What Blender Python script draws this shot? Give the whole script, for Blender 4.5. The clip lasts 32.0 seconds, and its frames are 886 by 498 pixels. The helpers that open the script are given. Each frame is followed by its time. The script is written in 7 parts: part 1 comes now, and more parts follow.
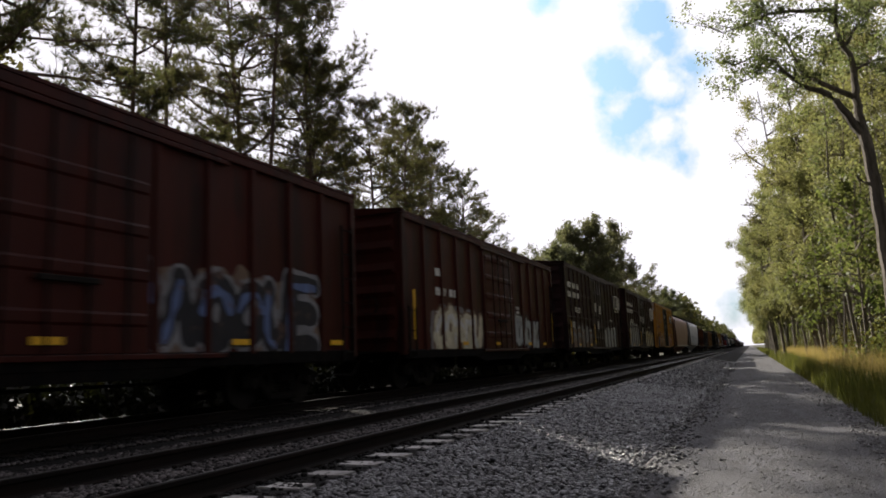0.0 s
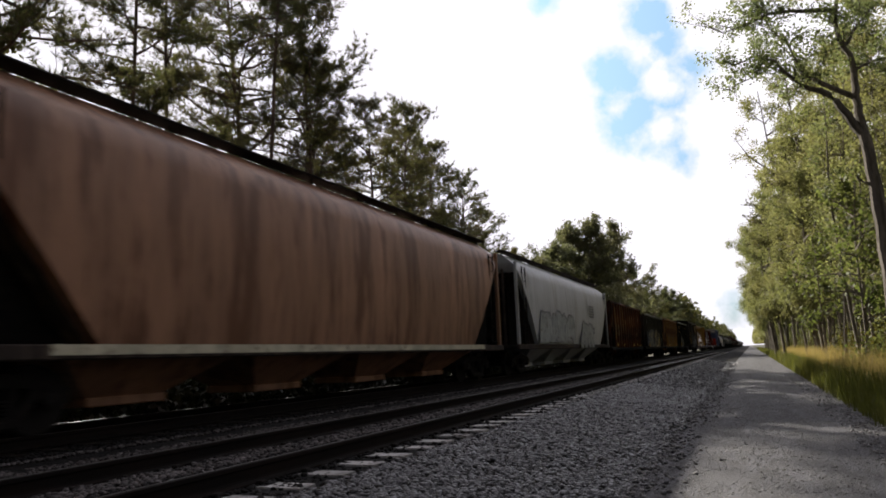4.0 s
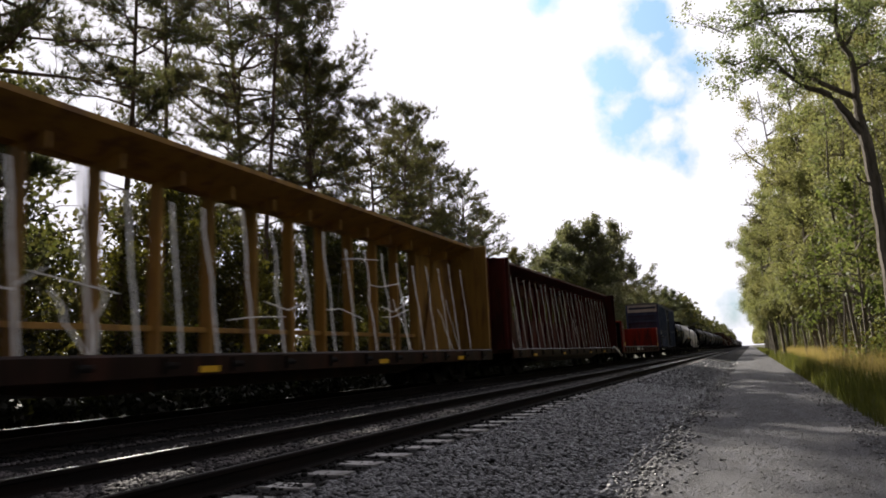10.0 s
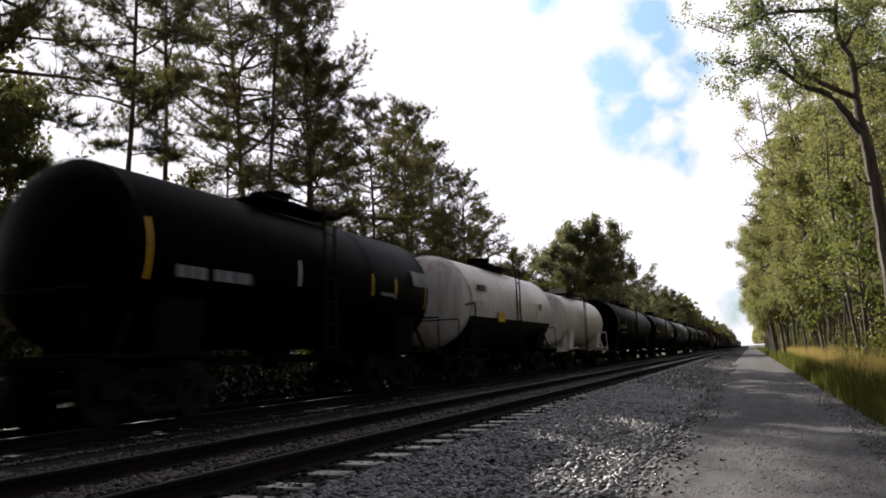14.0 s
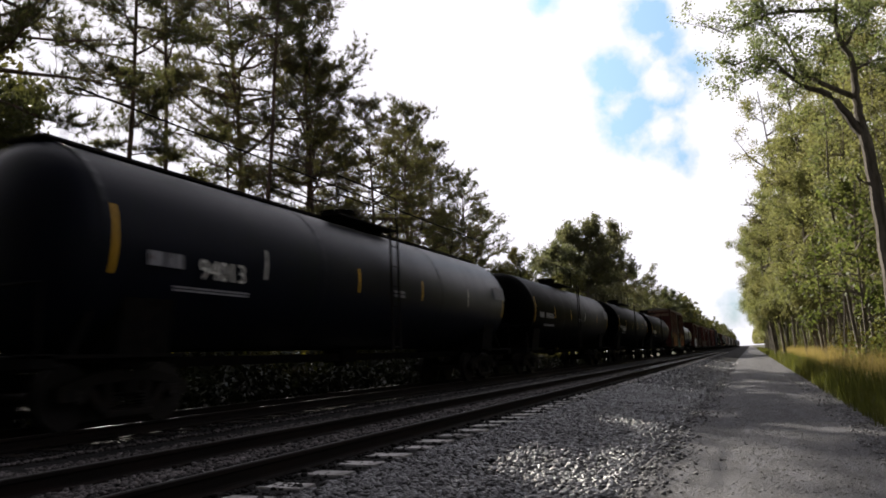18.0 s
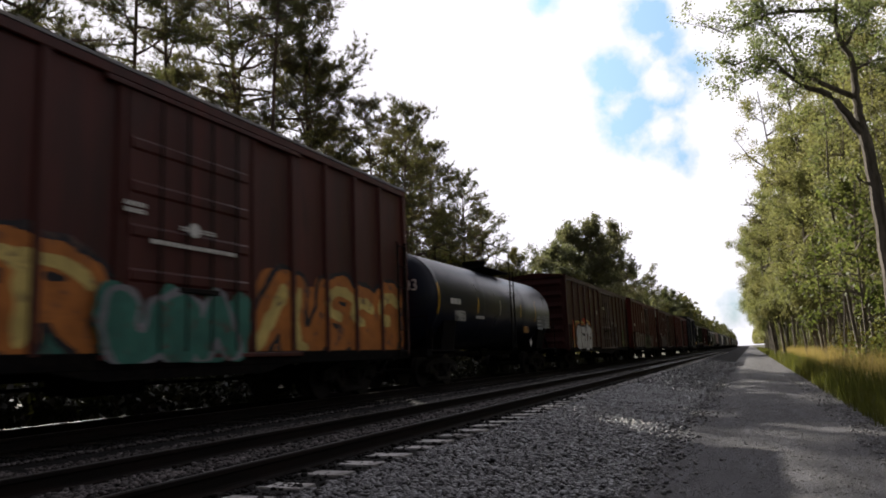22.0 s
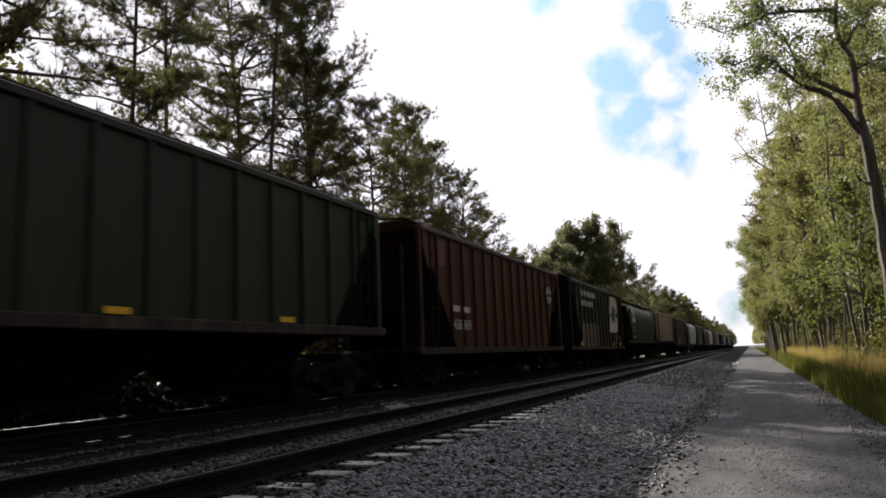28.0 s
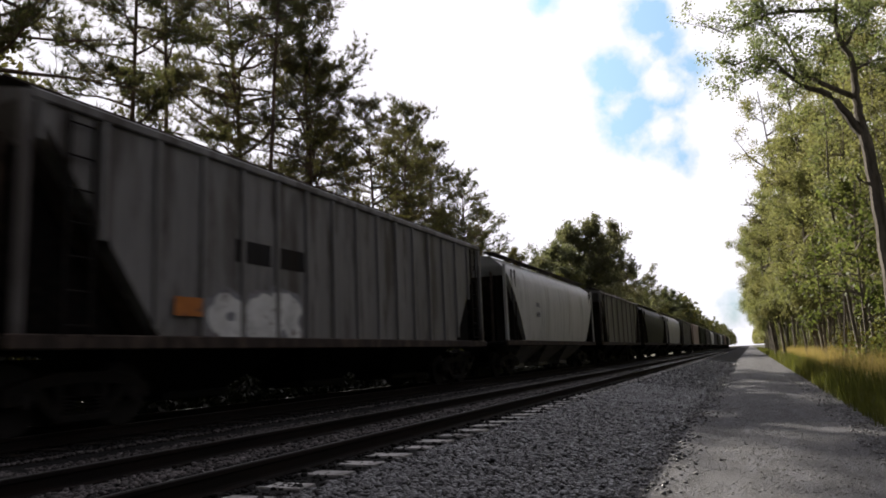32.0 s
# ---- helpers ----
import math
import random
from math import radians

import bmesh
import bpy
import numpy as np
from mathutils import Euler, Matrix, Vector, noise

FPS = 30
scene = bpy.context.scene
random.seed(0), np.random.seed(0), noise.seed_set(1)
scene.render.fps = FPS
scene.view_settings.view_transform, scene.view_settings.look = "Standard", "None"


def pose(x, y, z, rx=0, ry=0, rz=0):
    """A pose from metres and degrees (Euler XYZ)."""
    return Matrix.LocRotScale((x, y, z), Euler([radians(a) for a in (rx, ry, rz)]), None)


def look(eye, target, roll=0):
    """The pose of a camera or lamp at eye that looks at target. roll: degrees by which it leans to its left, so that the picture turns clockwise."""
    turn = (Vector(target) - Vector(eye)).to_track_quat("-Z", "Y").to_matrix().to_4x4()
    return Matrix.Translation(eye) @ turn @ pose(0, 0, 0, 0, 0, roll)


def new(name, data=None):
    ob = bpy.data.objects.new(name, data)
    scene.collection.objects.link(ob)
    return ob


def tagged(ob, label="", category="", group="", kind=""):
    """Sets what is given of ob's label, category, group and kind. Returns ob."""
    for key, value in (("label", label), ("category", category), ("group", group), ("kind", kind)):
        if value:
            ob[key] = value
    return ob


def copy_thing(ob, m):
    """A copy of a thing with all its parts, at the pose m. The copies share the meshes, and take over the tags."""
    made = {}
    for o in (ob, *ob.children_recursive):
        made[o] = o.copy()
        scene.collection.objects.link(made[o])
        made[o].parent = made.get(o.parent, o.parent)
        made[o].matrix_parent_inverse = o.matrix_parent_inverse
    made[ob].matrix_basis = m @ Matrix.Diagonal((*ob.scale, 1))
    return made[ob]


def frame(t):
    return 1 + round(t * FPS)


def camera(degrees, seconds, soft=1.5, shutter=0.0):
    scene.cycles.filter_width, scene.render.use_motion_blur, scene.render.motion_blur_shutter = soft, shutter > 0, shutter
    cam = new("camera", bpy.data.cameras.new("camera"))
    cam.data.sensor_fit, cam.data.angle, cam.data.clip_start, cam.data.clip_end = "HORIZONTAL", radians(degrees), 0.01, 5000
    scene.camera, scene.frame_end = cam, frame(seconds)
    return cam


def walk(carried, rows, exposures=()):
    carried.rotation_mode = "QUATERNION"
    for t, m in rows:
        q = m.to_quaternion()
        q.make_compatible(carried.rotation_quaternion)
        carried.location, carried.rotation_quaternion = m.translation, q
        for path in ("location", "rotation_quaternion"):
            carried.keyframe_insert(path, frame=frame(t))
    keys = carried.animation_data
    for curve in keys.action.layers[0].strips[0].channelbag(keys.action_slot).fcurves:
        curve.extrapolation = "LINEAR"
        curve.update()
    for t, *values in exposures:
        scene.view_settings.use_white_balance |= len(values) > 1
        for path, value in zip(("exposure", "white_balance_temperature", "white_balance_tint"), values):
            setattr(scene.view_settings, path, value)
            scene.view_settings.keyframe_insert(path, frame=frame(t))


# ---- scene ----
# ---------- camera: still, on a low tripod at the edge of the service road ----------
EYE = Vector((0.0, 0.0, 1.3))
YAW, PITCH, ROLL = radians(22.75), radians(8.61), -2.32
AIM = Vector((-math.sin(YAW) * math.cos(PITCH), math.cos(YAW) * math.cos(PITCH), math.sin(PITCH)))
cam = camera(63.5, 32.0, soft=1.78, shutter=0.22)
STAND = look(EYE, EYE + AIM, ROLL)
walk(cam, [(0.0, STAND), (32.0, STAND)])

# ---------- the plan ----------
RAIL = 0.50            # top of the rails; the service road lies at 0
NEAR_X = -4.70         # centre line of the empty track
FAR_X = -9.588         # centre line of the track with the train
SPEED = 21.0           # metres a second, towards the camera
GAUGE = 1.505

EXPOSURE = 1.0
# ---------- light: low sun ahead and to the left, bright broken cloud ----------
SUN_EL, SUN_AZ = radians(27.8), radians(-49.65)
SUN_DIR = Vector((math.sin(SUN_AZ) * math.cos(SUN_EL), math.cos(SUN_AZ) * math.cos(SUN_EL), math.sin(SUN_EL)))
sun = new("sun", bpy.data.lights.new("sun", "SUN"))
sun.data.energy, sun.data.angle, sun.data.color = 5.0, radians(0.53), (1.0, 0.93, 0.82)
sun.matrix_world = look((0, 0, 60), Vector((0, 0, 60)) - SUN_DIR)
scene.view_settings.exposure = EXPOSURE

world = bpy.data.worlds.new("sky")
scene.world = world
world.use_nodes = True


class Nodes:
    """Short hand for node trees."""

    def __init__(self, tree):
        self.t = tree
        tree.nodes.clear()

    def add(self, kind, inputs=None, **props):
        n = self.t.nodes.new(kind)
        if "operation" in props:
            n.operation = props["operation"]
        if "use_clamp" in props:
            n.use_clamp = props["use_clamp"]
        if "data_type" in props:
            n.data_type, n.blend_type = props["data_type"], props["blend_type"]
        for k, v in (inputs or {}).items():
            if isinstance(v, bpy.types.NodeSocket):
                self.t.links.new(v, n.inputs[k])
            else:
                n.inputs[k].default_value = v
        return n

    def math(self, op, a, b=0.0, clamp=False):
        n = self.add("ShaderNodeMath", {0: a, 1: b}, operation=op, use_clamp=clamp)
        return n.outputs[0]

    def noise(self, vec, scale, detail=4.0, rough=0.55):
        return self.add("ShaderNodeTexNoise", {"Vector": vec, "Scale": scale, "Detail": detail, "Roughness": rough}).outputs["Fac"]

    def ramp(self, fac, lo, hi):
        return self.add("ShaderNodeMapRange", {0: fac, 1: lo, 2: hi, 3: 0.0, 4: 1.0}).outputs[0]

    def mix(self, fac, a, b, mode="MIX"):
        n = self.add("ShaderNodeMix", data_type="RGBA", blend_type=mode)
        for i, v in ((0, fac), (6, a), (7, b)):
            if isinstance(v, bpy.types.NodeSocket):
                self.t.links.new(v, n.inputs[i])
            else:
                n.inputs[i].default_value = v if i == 0 else (*v, 1.0)[:4]
        return n.outputs[2]


def build_sky():
    k = Nodes(world.node_tree)
    sky = k.add("ShaderNodeTexSky")
    sky.sky_type, sky.sun_disc = "NISHITA", False
    sky.sun_elevation, sky.sun_rotation = SUN_EL, SUN_AZ % (2 * math.pi)
    way = k.add("ShaderNodeTexCoord").outputs["Generated"]
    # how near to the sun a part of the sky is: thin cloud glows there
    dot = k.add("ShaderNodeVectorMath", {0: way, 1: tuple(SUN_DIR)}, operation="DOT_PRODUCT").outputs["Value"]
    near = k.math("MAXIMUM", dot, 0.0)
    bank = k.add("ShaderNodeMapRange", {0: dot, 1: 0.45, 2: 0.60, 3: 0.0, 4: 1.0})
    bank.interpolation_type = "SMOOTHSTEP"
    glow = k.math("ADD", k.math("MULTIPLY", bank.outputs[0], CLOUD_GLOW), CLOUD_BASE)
    # broad glow added to the unseen sky at right, to brighten the train's side
    side_fill = k.add("ShaderNodeVectorMath", {0: way, 1: (0.90, 0.18, 0.40)}, operation="DOT_PRODUCT").outputs["Value"]
    glow = k.math("ADD", glow, k.math("MULTIPLY", k.math("POWER", k.math("MAXIMUM", side_fill, 0.0), 2.2), CLOUD_SIDE_FILL))
    # cloud cover with an opening of clear sky
    n1 = k.noise(way, 4.5, 8.0, 0.62)
    n2 = k.noise(way, 13.0, 7.0, 0.6)
    wob = k.math("ADD", k.math("MULTIPLY", k.math("SUBTRACT", n1, 0.5), 0.05), k.math("MULTIPLY", k.math("SUBTRACT", n2, 0.5), 0.12))
    gap = None
    # clear openings, then the puffs that float in them: azimuth and elevation in degrees, radius
    holes = ((-8.2, 21.0, 0.0347), (-4.2, 19.2, 0.0363), (-7.2, 17.9, 0.0332), (-4.9, 16.4, 0.0316), (-5.7, 24.4, 0.0268), (-4.5, 22.8, 0.0174), (-2.7, 20.9, 0.0205), (-4.0, 14.4, 0.0126), (-13.9, 27.0, 0.0111), (-1.3, 2.7, 0.0174), (-9.5, 19.1, 0.0174))
    puffs = ((-5.4, 20.0, 0.0158), (-5.3, 16.4, 0.0111), (-8.7, 18.5, 0.0103), (-6.6, 22.3, 0.0095))
    for az, el, r in holes + puffs:
        v = (math.sin(radians(az + .5)) * math.cos(radians(el)), math.cos(radians(az + .5)) * math.cos(radians(el)), math.sin(radians(el)))
        dist = k.add("ShaderNodeVectorMath", {0: way, 1: v}, operation="DISTANCE").outputs["Value"]
        if (az, el, r) in puffs:
            gap = k.math("MAXIMUM", gap, k.math("SUBTRACT", r, dist))
        else:
            q = k.math("SUBTRACT", dist, r)
            gap = q if gap is None else k.math("MINIMUM", gap, q)
    cover = k.ramp(k.math("ADD", gap, wob), -0.016, 0.014)
    # the cover thins out behind the camera
    far = k.ramp(k.math("ADD", dot, k.math("MULTIPLY", k.math("SUBTRACT", n1, 0.5), 1.6)), -0.75, -0.2)
    cover = k.math("MULTIPLY", cover, k.math("ADD", k.math("MULTIPLY", far, 0.3), 0.7))
    blue = k.add("ShaderNodeVectorMath", {0: sky.outputs[0], "Scale": SKY_STRENGTH}, operation="SCALE").outputs[0]
    # thin haze in front of the blue, brighter towards the sun
    veil = k.math("MULTIPLY", k.math("MULTIPLY", near, near), 0.51)
    haze = k.add("ShaderNodeCombineColor", {0: k.math("MULTIPLY", veil, 0.58), 1: k.math("MULTIPLY", veil, 0.93), 2: k.math("MULTIPLY", veil, 1.28)}).outputs[0]
    blue = k.add("ShaderNodeVectorMath", {0: blue, 1: haze}, operation="ADD").outputs[0]
    soft = k.math("ADD", 0.88, k.math("MULTIPLY", n1, 0.24))
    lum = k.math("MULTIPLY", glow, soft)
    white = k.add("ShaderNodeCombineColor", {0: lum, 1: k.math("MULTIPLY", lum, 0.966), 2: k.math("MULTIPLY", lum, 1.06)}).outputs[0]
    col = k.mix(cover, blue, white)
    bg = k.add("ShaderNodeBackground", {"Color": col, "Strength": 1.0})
    out = k.add("ShaderNodeOutputWorld")
    k.t.links.new(bg.outputs[0], out.inputs[0])


SKY_STRENGTH, CLOUD_BASE, CLOUD_GLOW, CLOUD_SIDE_FILL = 0.025, 0.02, 0.54, 0.26
build_sky()


# ---------- materials ----------
def surface(name, col, rough=0.6, metal=0.0, var=0.3, scale=2.0, stretch=(1, 1, 1), second=None, amount=0.5, edge=0.12,
            fine=40.0, bump=0.15, rnd=0.0, spec=0.4, island=False, runs=0.0):
    """Paint, stone, metal: a base colour with grain at two scales, patches of a second colour and fine relief."""
    m = bpy.data.materials.new(name)
    m.use_nodes = True
    k = Nodes(m.node_tree)
    obj = k.add("ShaderNodeTexCoord").outputs["Object"]
    vec = k.add("ShaderNodeMapping", {"Vector": obj, "Scale": stretch}).outputs[0]
    n1 = k.noise(vec, scale, 5.0, 0.6)
    n2 = k.noise(obj, fine, 3.0, 0.6)
    c = tuple(col)
    dark, light = tuple(x * (1 - var) for x in c), tuple(min(1, x * (1 + var)) for x in c)
    out = k.mix(k.ramp(n1, 0.3, 0.7), dark, light)
    out = k.mix(k.math("MULTIPLY", k.ramp(n2, 0.35, 0.75), 0.35), out, tuple(x * 0.6 for x in c))
    if second:
        patch = k.noise(vec, scale * 1.7, 6.0, 0.65)
        out = k.mix(k.ramp(patch, 0.5 + (0.5 - amount) * 0.45 - edge * 0.6, 0.5 + (0.5 - amount) * 0.45 + edge * 0.6), out, second)
    if runs:
        thin = k.noise(k.add("ShaderNodeMapping", {"Vector": obj, "Scale": (1, 1, 0.07)}).outputs[0], 5.5, 5.0, 0.62)
        blot = k.noise(obj, 0.9, 4.0, 0.6)
        f = k.math("MULTIPLY", k.math("MULTIPLY", k.ramp(thin, 0.44, 0.66), k.ramp(blot, 0.30, 0.62)), runs)
        out = k.mix(f, out, tuple(x * 0.30 + y for x, y in zip(c, (0.006, 0.004, 0.0035))))
    if rnd or island:
        src = k.add("ShaderNodeNewGeometry").outputs["Random Per Island"] if island else k.add("ShaderNodeObjectInfo").outputs["Random"]
        w = rnd or 0.3
        f = k.math("ADD", k.math("MULTIPLY", src, 2 * w), 1 - w)
        out = k.add("ShaderNodeVectorMath", {0: out, "Scale": f}, operation="SCALE").outputs[0]
    b = k.add("ShaderNodeBump", {"Height": n2, "Strength": bump, "Distance": 0.02})
    p = k.add("ShaderNodeBsdfPrincipled", {"Base Color": out, "Metallic": metal, "Normal": b.outputs[0], "Specular IOR Level": spec})
    r = k.math("ADD", rough - 0.08, k.math("MULTIPLY", n1, 0.16))
    k.t.links.new(r, p.inputs["Roughness"])
    o = k.add("ShaderNodeOutputMaterial")
    k.t.links.new(p.outputs[0], o.inputs[0])
    return m


def foliage(name, cols, through_light=0.45, rough=0.55):
    """Leaves: reflect and let light through; the colour differs from leaf to leaf."""
    m = bpy.data.materials.new(name)
    m.use_nodes = True
    k = Nodes(m.node_tree)
    rnd = k.add("ShaderNodeNewGeometry").outputs["Random Per Island"]
    obj = k.add("ShaderNodeTexCoord").outputs["Object"]
    big = k.noise(obj, 0.5, 3.0)
    c = k.mix(k.ramp(rnd, 0.0, 1.0), cols[0], cols[1])
    c = k.mix(k.ramp(big, 0.48, 0.66), c, cols[2])
    each = k.add("ShaderNodeObjectInfo").outputs["Random"]
    c = k.mix(k.math("MULTIPLY", each, 0.45), c, (cols[1][0] * 1.25, cols[1][1] * 1.05, cols[1][2]))
    p = k.add("ShaderNodeBsdfPrincipled", {"Base Color": c, "Roughness": rough, "Specular IOR Level": 0.2})
    tcol = k.add("ShaderNodeVectorMath", {0: c, 1: (1.36, 1.40, 0.85)}, operation="MULTIPLY").outputs[0]
    tr = k.add("ShaderNodeBsdfTranslucent", {"Color": tcol})
    mx = k.add("ShaderNodeMixShader", {0: through_light, 1: p.outputs[0], 2: tr.outputs[0]})
    o = k.add("ShaderNodeOutputMaterial")
    k.t.links.new(mx.outputs[0], o.inputs[0])
    return m


RUST = (0.13, 0.055, 0.028)
MAT = {}


def paint(name, col, second=RUST, amount=0.36, var=0.34, rough=0.5, streak=True, scale=1.3, spec=0.22, runs=0.55):
    """Weathered car paint; runs: how strongly thin runs of dirt mark it."""
    if name not in MAT:
        MAT[name] = surface(name, col, rough, 0.0, var, scale, (1, 1, 0.16) if streak else (1, 1, 1), second, amount, 0.10, 60, 0.08, spec=spec, runs=runs if streak else 0.0)
    return MAT[name]


ballast_mat = surface("ballast_stone", (0.0235, 0.0218, 0.0265), 0.37, 0, 0.45, 9, (1, 1, 1), None, fine=60, bump=0.5, island=True, rnd=0.8, spec=0.5)
pebble_mat = surface("road_pebbles", (0.15, 0.145, 0.145), 0.7, 0, 0.35, 9, (1, 1, 1), None, fine=60, bump=0.4, island=True, rnd=0.6, spec=0.4)
# paler copy of the ballast, with sky light put into the colour
lit_stone_mat = surface("sky_lit_ballast_stone", (0.085, 0.076, 0.076), 0.75, 0, 0.4, 9, (1, 1, 1), None, fine=60, bump=0.5, island=True, rnd=0.7, spec=0.2)
# darker copy of the ballast, with the train's shadow put into the colour
track_stone_mat = surface("shadow_dark_ballast_stone", (0.016, 0.0148, 0.0148), 0.8, 0, 0.4, 9, (1, 1, 1), None, fine=60, bump=0.5, island=True, rnd=0.6, spec=0.1)
bed_mat = surface("ballast_bed", (0.012, 0.0115, 0.012), 0.9, 0, 0.5, 16, (1, 1, 1), (0.018, 0.017, 0.017), 0.5, 0.12, 34, 1.0, spec=.08)
road_mat = surface("crushed_stone_road", (0.088, 0.086, 0.094), 0.85, 0, 0.42, 1.6, (1.8, 0.35, 1), (0.060, 0.058, 0.060), 0.45, 0.16, 45, 1.6)
soil_mat = surface("forest_floor", (0.06, 0.045, 0.028), 0.95, 0, 0.4, 0.8, (1, 1, 1), (0.035, 0.048, 0.02), 0.5, 0.15, 12, 1.0)
tie_mat = surface("concrete", (0.34, 0.33, 0.325), 0.8, 0, 0.22, 3, (1, 1, 1), (0.10, 0.085, 0.075), 0.28, 0.15, 50, 0.5, rnd=0.2)
far_rail_top_mat = surface("dull_rail_head", (0.07, 0.066, 0.063), 0.6, 0.6, 0.2, 5, (1, 0.05, 1), None, fine=90, bump=0.03, spec=.2)
# far-track ties: a darker copy that stands for the shade under the train
shade_tie_mat = surface("shade_dark_tie", (0.035, 0.030, 0.027), 0.9, 0, 0.35, 3, (1, 1, 1), (0.018, 0.015, 0.013), 0.5, spec=.03)
rail_side_mat = surface("rusty_rail", (0.013, 0.009, 0.008), 0.85, 0.0, 0.35, 6, (1, 0.1, 1), (0.008, 0.0065, 0.006), 0.5, spec=.1)
rail_top_mat = surface("polished_steel", (0.085, 0.083, 0.082), 0.55, 1.0, 0.12, 5, (1, 0.05, 1), None, fine=90, bump=0.03)
steel_mat = surface("dirty_steel", (0.009, 0.008, 0.0075), 0.8, 0.0, 0.4, 5, (1, 1, 1), (0.015, 0.011, 0.009), 0.4, rnd=0.2, spec=0.1)
# underframe grime, set blacker than its own tone for the shade under cars
under_mat = surface("grimy_darkened_underframe", (0.005, 0.0046, 0.0046), 0.9, 0.0, 0.4, 4, (1, 1, 1), (0.010, 0.008, 0.007), 0.4, spec=0.05)
wheel_mat = surface("wheel_steel", (0.010, 0.008, 0.0075), 0.7, 0.2, 0.3, 5, spec=0.25)
galv_mat = surface("galvanised_steel", (0.17, 0.17, 0.175), 0.55, 0.4, 0.2, 3, (1, 0.3, 1), (0.2, 0.17, 0.15), 0.35)
bark_pine = surface("pine_bark", (0.12, 0.075, 0.05), 0.95, 0, 0.4, 4, (1, 1, 0.25), (0.05, 0.035, 0.028), 0.5, fine=25, bump=0.9)
bark_grey = surface("grey_bark", (0.17, 0.145, 0.12), 0.95, 0, 0.35, 3, (1, 1, 0.2), (0.08, 0.07, 0.055), 0.45, fine=25, bump=0.8)
bark_pale = surface("pale_bark", (0.20, 0.17, 0.135), 0.9, 0, 0.3, 3, (1, 1, 0.2), (0.08, 0.068, 0.052), 0.4, fine=25, bump=0.8)
needle_mat = foliage("pine_needles", ((0.042, 0.050, 0.027), (0.086, 0.086, 0.046), (0.092, 0.076, 0.048)), 0.52)
oak_mat = foliage("oak_leaves", ((0.036, 0.046, 0.018), (0.076, 0.082, 0.034), (0.084, 0.070, 0.034)), 0.40)
leaf_mat = foliage("sunny_leaves", ((0.082, 0.100, 0.050), (0.205, 0.215, 0.118), (0.160, 0.150, 0.084)), 0.55)
# leaf colour taken down to near black to stand for shade
shaded_weed_mat = foliage("shade_dark_weeds", ((0.006, 0.009, 0.003), (0.013, 0.015, 0.005), (0.011, 0.009, 0.005)), 0.18)
pale_oak_mat = foliage("pale_oak_leaves", ((0.080, 0.115, 0.062), (0.165, 0.200, 0.118), (0.130, 0.145, 0.086)), 0.55)
muted_oak_mat = foliage("muted_oak_leaves", ((0.066, 0.078, 0.052), (0.135, 0.142, 0.098), (0.100, 0.096, 0.066)), 0.5)
lush_mat = foliage("lush_bush_leaves", ((0.048, 0.072, 0.024), (0.125, 0.155, 0.058), (0.100, 0.105, 0.048)), 0.45, .6)
bush_mat = foliage("shrub_leaves", ((0.026, 0.034, 0.010), (0.076, 0.070, 0.016), (0.054, 0.042, 0.014)), 0.44)
dry_grass_mat = foliage("dry_grass", ((0.27, 0.205, 0.095), (0.40, 0.31, 0.155), (0.25, 0.215, 0.095)), 0.4, 0.7)
green_grass_mat = foliage("green_grass", ((0.042, 0.060, 0.015), (0.105, 0.108, 0.030), (0.095, 0.084, 0.030)), 0.45, 0.6)


